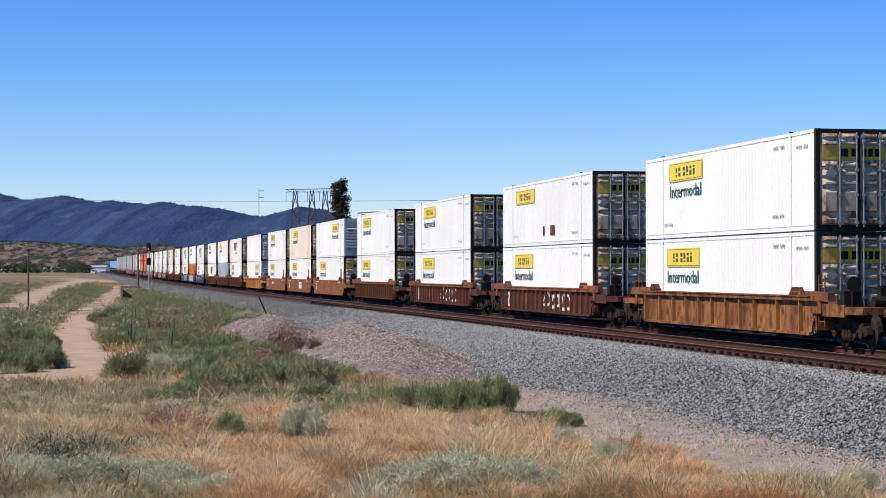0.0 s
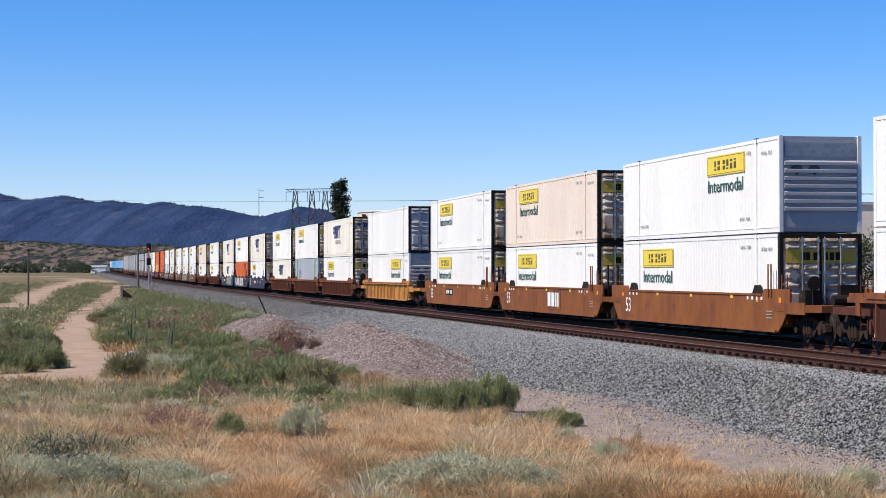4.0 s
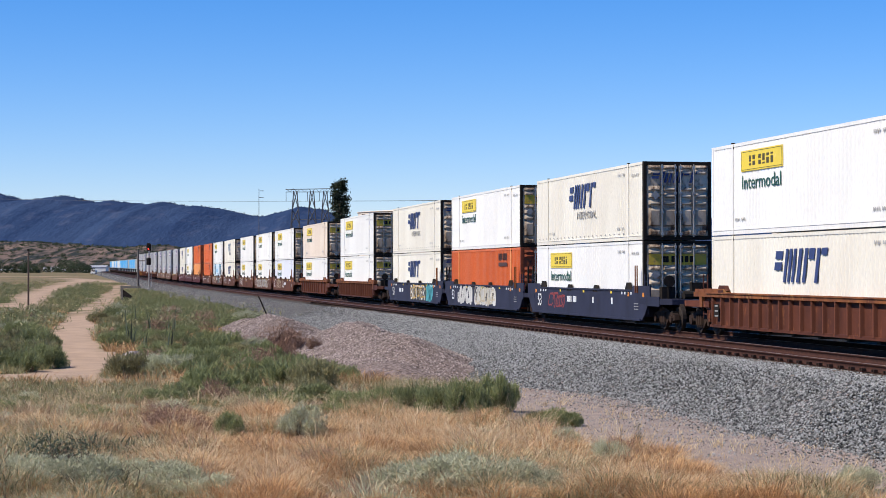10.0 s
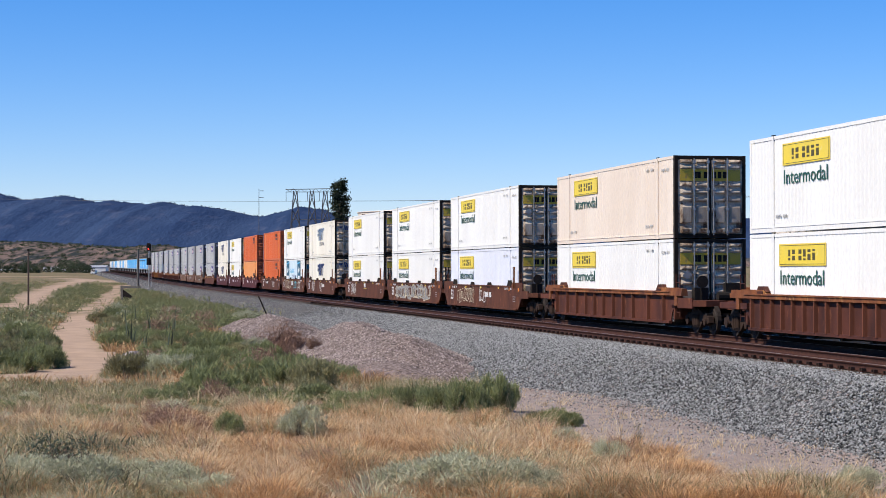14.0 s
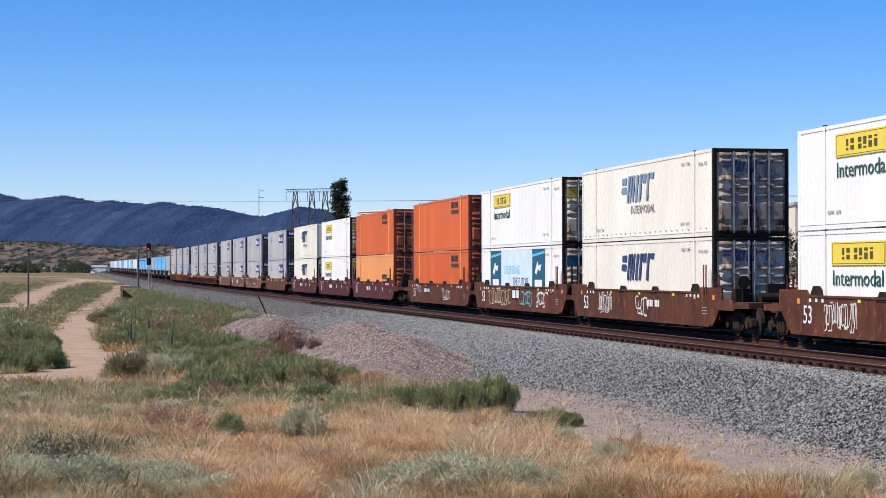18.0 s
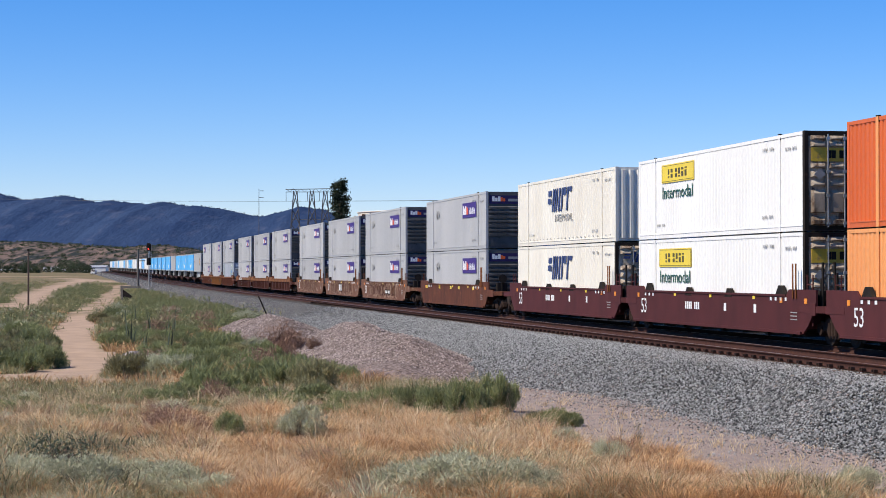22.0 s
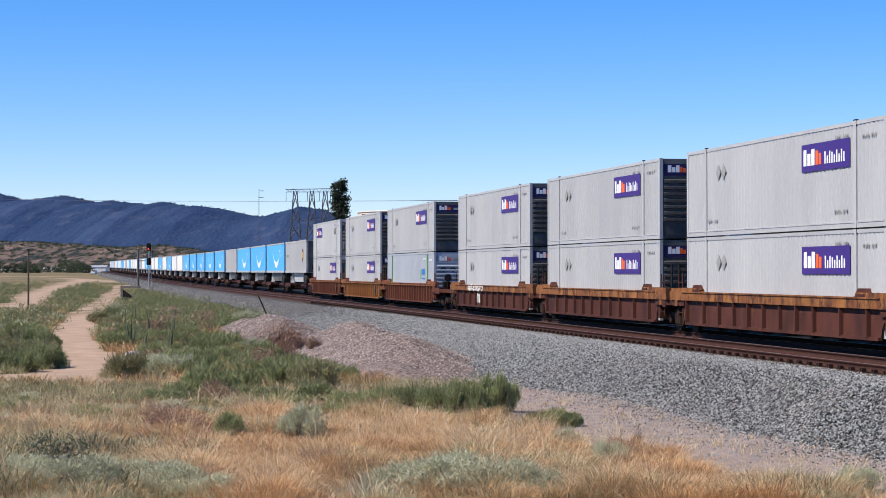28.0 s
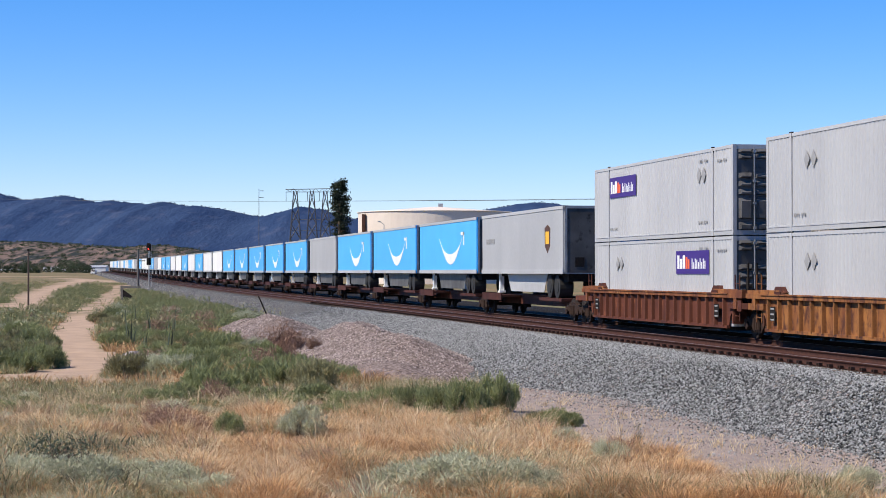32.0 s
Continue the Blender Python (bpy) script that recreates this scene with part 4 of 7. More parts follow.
def car_ends(root, mat, single, lead):
    """Platforms, ladders, brake gear and couplers. single: both ends carry a coupler; else joints."""
    for sx in (1, -1):
        couple = single or (sx == 1 and lead == "F") or (sx == -1 and lead == "B")
        reach = 3.3 if couple else 1.55
        rz = 0 if sx > 0 else 180

        def deck(bm):
            box_bm(bm, HX + 0.1, HX + reach, -0.35, 0.35, 0.82, 1.12)
            wide_ = min(reach, 2.75)
            prism_bm(bm, [(HX - 0.1, -1.44), (HX + wide_ - 0.35, -1.44), (HX + wide_, -1.1), (HX + wide_, 1.1), (HX + wide_ - 0.35, 1.44), (HX - 0.1, 1.44)], "z", 0.93, 1.12)
            box_bm(bm, HX + 0.78, HX + wide_ - 0.4, -1.46, -1.41, 0.86, 1.20)
            box_bm(bm, HX + 0.05, HX + 0.18, -1.36, 1.36, 0.45, 1.1)
            box_bm(bm, HX + 0.18, HX + min(reach, 2.1), -1.22, 1.22, 0.90, 1.08)
        put("end_platform", shared(("end_platform", mat.name, couple), deck, mat), root, pose(0, 0, 0, 0, 0, rz))

        def grabs(bm):
            for xx in (HX + 0.30, HX + 0.72):
                cyl_bm(bm, (xx, 0, 0.55), (xx, 0, 2.0), 0.022, 6)
            for k in range(4):
                cyl_bm(bm, (HX + 0.30, 0, 0.7 + k * 0.34), (HX + 0.72, 0, 0.7 + k * 0.34), 0.016, 6)
        for y in (-1.34, 1.34):
            put("ladder", shared(("ladder", mat.name), grabs, mat), root, pose(0, y, 0, 0, 0, rz))
        if couple:
            truck(root, sx * (HX + 1.75))

            def knuckle(bm):
                box_bm(bm, HX + reach, HX + reach + 0.22, -0.09, 0.09, 0.78, 0.98)
                prism_bm(bm, [(HX + 3.45, -0.12), (HX + 3.60, -0.12), (HX + 3.60, 0.08), (HX + 3.45, 0.16)], "z", 0.72, 1.04)
                cyl_bm(bm, (HX + 3.3, -0.25, 0.75), (HX + 3.55, -0.15, 0.45), 0.03, 6)
            put("coupler", shared(("coupler", "c"), knuckle, BLACK), root, pose(0, 0, 0, 0, 0, rz))

            def brake(bm):
                cyl_bm(bm, (HX + 1.25, -0.75, 1.0), (HX + 1.25, -0.75, 1.9), 0.04, 6)
                cyl_bm(bm, (HX + 1.30, -0.75, 1.75), (HX + 1.36, -0.75, 1.75), 0.21, 14)
                box_bm(bm, HX + 0.95, HX + 1.25, -1.0, -0.5, 1.1, 1.55)
                cyl_bm(bm, (HX + 1.6, -0.3, 1.25), (HX + 1.6, 0.7, 1.25), 0.16, 10)
                box_bm(bm, HX + 0.75, HX + 1.0, 0.2, 0.9, 1.1, 1.7)
            put("brake_gear", shared(("brake_gear", "c"), brake, BLACK), root, pose(0, 0, 0, 0, 0, rz), "dark hand brake wheel and brake gear")
        else:
            if sx == 1:
                truck(root, HX + 1.62)

            def joint(bm):
                box_bm(bm, HX + 0.4, HX + 1.5, -0.62, 0.62, 1.12, 1.5)
                cyl_bm(bm, (HX + 1.1, -0.9, 1.25), (HX + 1.1, 0.9, 1.25), 0.12, 8)
                for xx, y, hh in ((1.1, -1.2, 2.35), (1.1, 1.2, 2.35), (0.75, -1.1, 1.9), (1.4, -0.9, 2.05)):
                    cyl_bm(bm, (HX + xx, y, 0.9), (HX + xx, y, hh), 0.04, 6)
                box_bm(bm, HX + 0.7, HX + 1.0, -1.25, -0.95, 1.12, 1.55)
            put("joint_gear", shared(("joint_gear", "c"), joint, BLACK), root, pose(0, 0, 0, 0, 0, rz), "dark articulated joint gear")


def well_car(style, colour, lead="S", deco=""):
    """style: ribbed, panel or smooth sides. lead: S single, F M B units of an articulated car."""
    key = ("car", style, colour, lead, deco)
    if key in PROTO:
        return copy_thing(PROTO[key], Matrix.Identity(4))
    mat = CARS[colour]
    root = new("well_car")
    names = {"ribbed": "with close vertical side ribs", "panel": "with broad panelled sides", "smooth": "with smooth plate sides"}
    words = {"yellow": "weathered yellow", "brown": "rusty brown", "redbrown": "red-brown", "orangebrown": "orange-brown", "darkblue": "dark blue-grey", "maroon": "maroon", "rust": "rust-stained", "palerust": "graffiti-covered rusty", "amber": "amber-brown", "rustbrown": "rust-brown"}
    tagged(root, words[colour] + " double-stack well car " + names[style], "well car", "well cars of the train")
    floor = shared(("well_floor", mat.name), lambda bm: [box_bm(bm, -HX + 0.2, HX - 0.2, -1.2, 1.2, 0.24, 0.34)] + [box_bm(bm, -HX + i * 2.0 + 1, -HX + i * 2.0 + 1.2, -1.3, 1.3, 0.2, 0.30) for i in range(8)], BLACK)
    put("well_floor", floor, root)
    top = 1.42
    topmat = CARS["amber"] if deco.startswith("orangetop") else CARS["rustamber"] if colour in ("brown", "redbrown") else mat
    ribmat = CARS["ribrust"] if colour in ("brown", "redbrown") and not deco.startswith("orangetop") else mat
    deep = 0.30 if deco.startswith("orangetop") else 0.15
    for sy in (-1, 1):
        rz = 0 if sy < 0 else 180
        if style == "smooth":
            def sheet(bm):
                pts = [(-HX - 1.15, 1.10), (-HX - 1.15, top + 0.16), (-HX + 0.9, top + 0.16), (-HX + 1.1, top), (HX - 1.1, top), (HX - 0.9, top + 0.16), (HX + 1.15, top + 0.16), (HX + 1.15, 1.10), (HX + 0.55, 0.55), (HX + 0.2, 0.33), (-HX - 0.2, 0.33), (-HX - 0.55, 0.55)]
                prism_bm(bm, pts, "y", -0.03, 0.03)
                prism_bm(bm, [(-0.09, 0.30), (0.08, 0.30), (0.08, 0.38), (-0.09, 0.38)], "x", -HX - 0.1, HX + 0.1)
                prism_bm(bm, [(-0.06, top - 0.05), (0.09, top - 0.05), (0.09, top + 0.01), (-0.06, top + 0.01)], "x", -HX + 1.12, HX - 1.12)
            sd_ = put("side_plate", shared(("side_plate", mat.name), sheet, mat), root, pose(0, sy * 1.40, 0, 0, 0, rz))
            guide = shared(("corner_guide", "t"), lambda bm: prism_bm(bm, [(-0.35, 0), (0.35, 0), (0.12, 0.27), (-0.12, 0.27)], "y", -0.06, 0.06), BLACK)
            for gx_ in (-HX + 1.6, -2.0, 2.0, HX - 1.6):
                if abs(gx_) < 3 and colour not in ("darkblue", "rust", "maroon"):
                    continue
                put("corner_guide", guide, sd_, pose(gx_, 0.02, top - (0.12 if abs(gx_) < 3 else 0.0)))
            step = shared(("grab_iron", "s"), lambda bm: [cyl_bm(bm, (a, -0.06, top - 0.1), (a, -0.06, top + 0.9), 0.025, 6) for a in (-0.12, 0.12)], mat)
            for gx_ in (HX - 0.4,):
                put("grab_iron", step, sd_, pose(gx_, 0, 0))
        else:
            def chord(bm):
                box_bm(bm, -HX - 1.3, HX + 1.3, -0.13, 0.10, top - deep, top)
                for sx in (-1, 1):
                    a, b = sorted((sx * (HX + 0.50), sx * (HX + 0.78)))
                    box_bm(bm, a, b, -0.12, 0.09, 0.93, top - deep)
                    a, b = sorted((sx * (HX + 0.30), sx * (HX + 1.25)))
                    box_bm(bm, a, b, -0.10, 0.09, top, top + 0.10)
                box_bm(bm, -HX + 0.0, HX - 0.0, -0.16, 0.02, top - 0.04, top - 0.01)
                for sx in (-1, 1):
                    prism_bm(bm, [(sx * (HX - 1.75), top), (sx * (HX - 1.55), top + 0.12), (sx * (HX + 0.35), top + 0.12), (sx * (HX + 0.55), top)], "y", -0.09, 0.09)
            put("top_chord", shared(("top_chord", topmat.name, deep), chord, topmat), root, pose(0, sy * 1.36, 0, 0, 0, rz))
            lowz = 0.33

            def sheet(bm):
                arch = [(HX + 0.62, top - 0.13), (HX + 0.62, 0.97), (HX + 0.30, 0.93), (HX + 0.06, 0.82), (HX - 0.12, 0.65), (HX - 0.22, lowz)]
                prism_bm(bm, arch + [(-a, b) for a, b in arch[::-1]], "y", -0.005, 0.025)
                box_bm(bm, -HX + 0.2, HX - 0.2, -0.08, 0.03, lowz - 0.03, lowz + 0.06)
            sd_ = put("side_sheet", shared(("side_sheet", mat.name), sheet, mat), root, pose(0, sy * 1.36, 0, 0, 0, rz))
            n = 19 if style == "ribbed" else 11
            rib = shared(("rib", style, mat.name), lambda bm: prism_bm(bm, [(-0.06, 0.0), (-0.035, -0.11), (0.035, -0.11), (0.06, 0.0)], "z", lowz + 0.05, top - 0.13), ribmat)
            xs = [-HX + 0.5 + i * (CL - 1.0) / (n - 1) for i in range(n)]
            if style == "panel":
                xs = [-HX + 0.4, -HX + 2.1, -HX + 3.6, -HX + 5.0, -HX + 6.3, -HX + 7.6, HX - 7.2, HX - 5.9, HX - 4.6, HX - 2.7, HX - 0.9]
            for x_ in xs:
                put("rib", rib, sd_, pose(x_, -0.005, 0))
            guide = shared(("corner_guide", "u"), lambda bm: [prism_bm(bm, [(-0.42, 0), (0.42, 0), (0.22, 0.17), (-0.22, 0.17)], "y", -0.10, 0.10), box_bm(bm, -0.25, 0.25, -0.14, -0.05, -0.12, 0.02)], CARS["brown"])
            for sx in (-1, 1):
                put("corner_guide", guide, root, pose(sx * (HX - 1.3), sy * 1.33, top + 0.06, 0, 0, rz))
    car_ends(root, mat, lead == "S", lead)
    decorate(root, style, colour, lead, deco)
    PROTO[key] = root
    return root


GRAF_WHITE = paint("white_spray_paint", (0.66, 0.64, 0.60), 0.7)
GRAF_TEAL = paint("teal_spray_paint", (0.10, 0.40, 0.45), 0.7)
GRAF_CREAM = paint("cream_spray_paint", (0.58, 0.50, 0.36), 0.7)
GRAF_FADED = surface("faded_spray_paint", (0.36, 0.25, 0.17), (0.22, 0.11, 0.065), (0.12, 0.05, 0.03), rough=0.75, scale=1.5, fine=25, c_amount=0.5)
GRAF_BLACK = paint("black_spray_paint", (0.03, 0.028, 0.03), 0.7)
GRAF_GOLD = paint("gold_spray_paint", (0.60, 0.38, 0.08), 0.7)
TAB_ORANGE = paint("orange_tab", (0.75, 0.26, 0.03))


def scrawl(root, seed, x0, x1, z0, z1, material, n=16, width=0.055, y=-1.436):
    """Sprayed loops and strokes on a side plate."""
    rng = random.Random(seed)
    bm = bmesh.new()
    for i in range(n):
        cx = x0 + (x1 - x0) * (i + 0.5) / n
        r = (x1 - x0) / n * rng.uniform(0.6, 1.1)
        h = (z1 - z0) / 2 * rng.uniform(0.6, 1.0)
        cz = (z0 + z1) / 2 + rng.uniform(-0.1, 0.1) * (z1 - z0)
        a0, turn, lean = rng.uniform(0, 6.28), rng.uniform(3.0, 6.0) * rng.choice((-1, 1)), rng.uniform(-0.3, 0.6)
        last = None
        for k in range(11):
            a = a0 + turn * k / 10
            pz = max(-1.0, min(1.0, math.sin(a) + 0.2 * math.sin(3 * a)))
            x, z = cx + r * math.cos(a) + lean * r * pz, cz + h * pz
            wv = width * (0.7 + 0.6 * rng.random())
            nx, nz = math.cos(a) * wv, math.sin(a) * wv
            v = (bm.verts.new((x - nx, y, z - nz)), bm.verts.new((x + nx, y, z + nz)))
            if last:
                bm.faces.new((last[0], last[1], v[1], v[0]))
            last = v
    tagged(part("graffiti", bm, material, root, "sprayed graffiti strokes"), kind="stuff")


def tabs(root, material, xs, z, w=0.28, h=0.13, name="reflector_tab"):
    me = shared((name, material.name, w, h), lambda bm: box_bm(bm, 0, w, -0.012, 0, 0, h), material)
    for x in xs:
        put(name, me, root, pose(x, -1.431, z))


def number_plate(root, x, z, w=1.9, h=0.34, back=BLACK):
    p_ = put("number_plate", shared(("number_plate", w, h, back.name), lambda bm: box_bm(bm, 0, w, -0.012, 0, 0, h), back), root, pose(x, -1.431, z), "dark number plate")
    for i in range(8):
        if i != 4:
            put("number_bar", shared(("number_bar", h), lambda bm: box_bm(bm, 0, 0.14, -0.006, 0, 0.07, h - 0.07), WHITE_INK), p_, pose(0.12 + i * (w - 0.2) / 8, -0.012, 0))


def number_row(root, x, z, n=8, h=0.24):
    me = shared(("number_bar", "r", h), lambda bm: box_bm(bm, 0, 0.13, -0.006, 0, 0, h), WHITE_INK)
    for i in range(n):
        if i != 4:
            put("number_bar", me, root, pose(x + i * 0.19, -1.434, z))


def decorate(root, style, colour, lead, deco):
    if style == "smooth":
        if deco != "yellowtabs":
            put("lettering", lettering("53", 0.62, 0.52, WHITE_INK), root, pose(-HX + 0.75, -1.434, 0.62, 90, 0, 0), "white length mark")
        tabs(root, TAB_ORANGE, (-HX + 0.3, HX - 1.6, HX + 0.3), 1.18, 0.20, 0.15)
        tabs(root, YELLOW, (-3.5, 0.2, 4.2), 1.26, 0.2, 0.09)
        tabs(root, WHITE_INK, [-HX + 1.2 + i * 0.45 for i in range(3)] + [HX - 2.4 + i * 0.4 for i in range(4)], 1.24, 0.14, 0.10, "code_tab")
        tabs(root, GREY_INK, [HX - 0.75], 0.9, 0.5, 0.03, "code_line")
        tabs(root, GREY_INK, [HX - 0.75], 0.8, 0.5, 0.03, "code_line")
        tabs(root, GREY_INK, [HX - 0.75], 0.7, 0.5, 0.03, "code_line")
    else:
        y = -1.474
        dark = shared(("number_board", "d"), lambda bm: box_bm(bm, 0, 0.45, 0, 0.012, 0.08, 0.50), BLACK)
        if deco == "ends":
            for x in (-HX + 0.75, HX - 1.3):
                b_ = put("number_board", dark, root, pose(x, y - 0.015, 0.55), "black data board")
                for k in range(3):
                    put("code_line", shared(("code_line", "b"), lambda bm: box_bm(bm, 0.08, 0.36, -0.006, 0, 0, 0.045), GREY_INK), b_, pose(0, 0, 0.1 + 0.16 * k))
    if deco == "orangetop2":
        scrawl(root, 91, -4.6, -1.2, 1.15, 1.40, GRAF_WHITE, 12, 0.06, -1.502)
        scrawl(root, 92, -2.9, -1.9, 0.45, 1.05, GRAF_WHITE, 6, 0.05, -1.376)
    if deco == "marks":
        number_row(root, -2.3, 0.85)
        tabs(root, WHITE_INK, (1.6, 4.3), 0.85, 0.2, 0.25, "code_tab")
        if colour == "darkblue":
            scrawl(root, 5, -5.2, -2.8, 0.55, 1.2, paint("dark_red_spray_paint", (0.25, 0.05, 0.05), 0.7), 6, 0.05)
    elif deco == "plate":
        number_plate(root, -2.9, 0.83)
    elif deco == "plate2":
        number_plate(root, -3.9, 0.85)
        scrawl(root, 11, 1.6, 3.6, 0.5, 1.2, GRAF_WHITE, 6, 0.025)
        scrawl(root, 12, -6.2, -5.0, 0.9, 1.35, GRAF_WHITE, 4, 0.02)
    elif deco == "logo":
        bk = put("logo_panel", shared(("logo_panel", "t"), lambda bm: box_bm(bm, 0, 2.3, -0.012, 0, 0, 0.85), CARS["amber"]), root, pose(0.4, -1.431, 0.48), "faded amber logo panel")
        for a, b_, h in ((0.15, 0.5, 0.6), (0.8, 0.5, 0.6), (1.45, 0.22, 0.6), (1.8, 0.22, 0.6)):
            put("logo_bar", shared(("logo_bar", "t", b_), lambda bm: box_bm(bm, 0, b_, -0.006, 0, 0, h), WHITE_INK), bk, pose(a, -0.012, 0.12))
    elif deco == "whitegraf":
        scrawl(root, 21, -5.6, -2.2, 0.42, 1.38, GRAF_WHITE, 12, 0.13)
        scrawl(root, 22, -1.2, 3.2, 0.42, 1.38, GRAF_WHITE, 15, 0.14)
        scrawl(root, 23, -1.2, 3.2, 0.42, 1.38, GRAF_CREAM, 12, 0.05, -1.440)
    elif deco == "butter":
        put("graffiti_ground", shared(("graffiti_ground", "k"), lambda bm: prism_bm(bm, [(-1.0, 0.36), (4.1, 0.34), (4.25, 1.36), (-0.8, 1.40)], "y", -1.438, -1.431), GRAF_BLACK), root, None, "black sprayed outline")
        put("lettering", lettering("BUTTER", 4.7, 0.86, GRAF_WHITE), root, pose(-0.75, -1.440, 0.44, 90, 0, 0), "white sprayed lettering")
        scrawl(root, 31, -0.8, 4.1, 0.45, 1.35, GRAF_GOLD, 10, 0.03, -1.450)
        scrawl(root, 32, 4.3, 6.1, 0.40, 1.36, GRAF_TEAL, 9, 0.16)
        number_row(root, -4.9, 0.85)
    elif deco.startswith("graf"):
        k = int(deco[4:])
        rng = random.Random(k)
        if k in (6, 7, 8):
            scrawl(root, 60 + k, -5.8, 5.6, 0.40, 1.38, GRAF_FADED, 26, 0.10)
            scrawl(root, 70 + k, -5.8, 5.6, 0.40, 1.38, CARS["rust"], 34, 0.035, -1.445)
            if k == 7:
                number_plate(root, -1.2, 0.6, 1.6, 0.6)
            if k == 6:
                number_plate(root, 1.2, 0.62, 1.9, 0.32)
        else:
            spans = {1: (-5.5, -1.5), 2: (-6.0, 5.8), 3: (-5.8, -3.6), 4: (-5.2, -3.4), 5: (-6.0, -1.2)}[k]
            scrawl(root, 40 + k, spans[0], spans[1], 0.42, 1.36, GRAF_CREAM if k in (1, 2, 5) else GRAF_WHITE, 24 if k == 2 else 14, 0.022 if k != 2 else 0.05)
            if k == 2:
                scrawl(root, 55, -5.5, 5.6, 0.45, 1.30, GREY_INK, 22, 0.07, -1.441)
            if k == 5:
                scrawl(root, 56, 1.0, 3.0, 0.5, 1.3, GRAF_TEAL, 6, 0.035)
                scrawl(root, 57, 4.0, 5.8, 0.5, 1.3, GRAF_WHITE, 6, 0.035)
                number_plate(root, -0.8, 0.8, 1.5, 0.5)
            elif k == 3:
                number_row(root, 0.3, 1.0, 4, 0.28)
                tabs(root, YELLOW, (0.1,), 0.92, 1.4, 0.03, "logo_line")
            elif k in (1, 4):
                number_row(root, 1.2, 0.85)
                scrawl(root, 58 + k, 0.0, 1.2, 0.5, 1.3, GRAF_WHITE, 4, 0.03)
    elif deco == "streaks":
        scrawl(root, 95, 0.6, 4.4, 0.45, 1.22, GRAF_WHITE, 6, 0.07, -1.376)
        scrawl(root, 96, -6.9, -6.2, 0.45, 1.22, GRAF_WHITE, 2, 0.06, -1.376)
        tabs(root, CARS["amber"], (-2.9,), 0.62, 0.4, 0.5, "repair_patch")
    elif deco == "yellowtabs":
        tabs(root, YELLOW, (-7.4, -3.6, -0.4, 1.8, 5.4), 1.16, 0.36, 0.16, "yellow_tab")
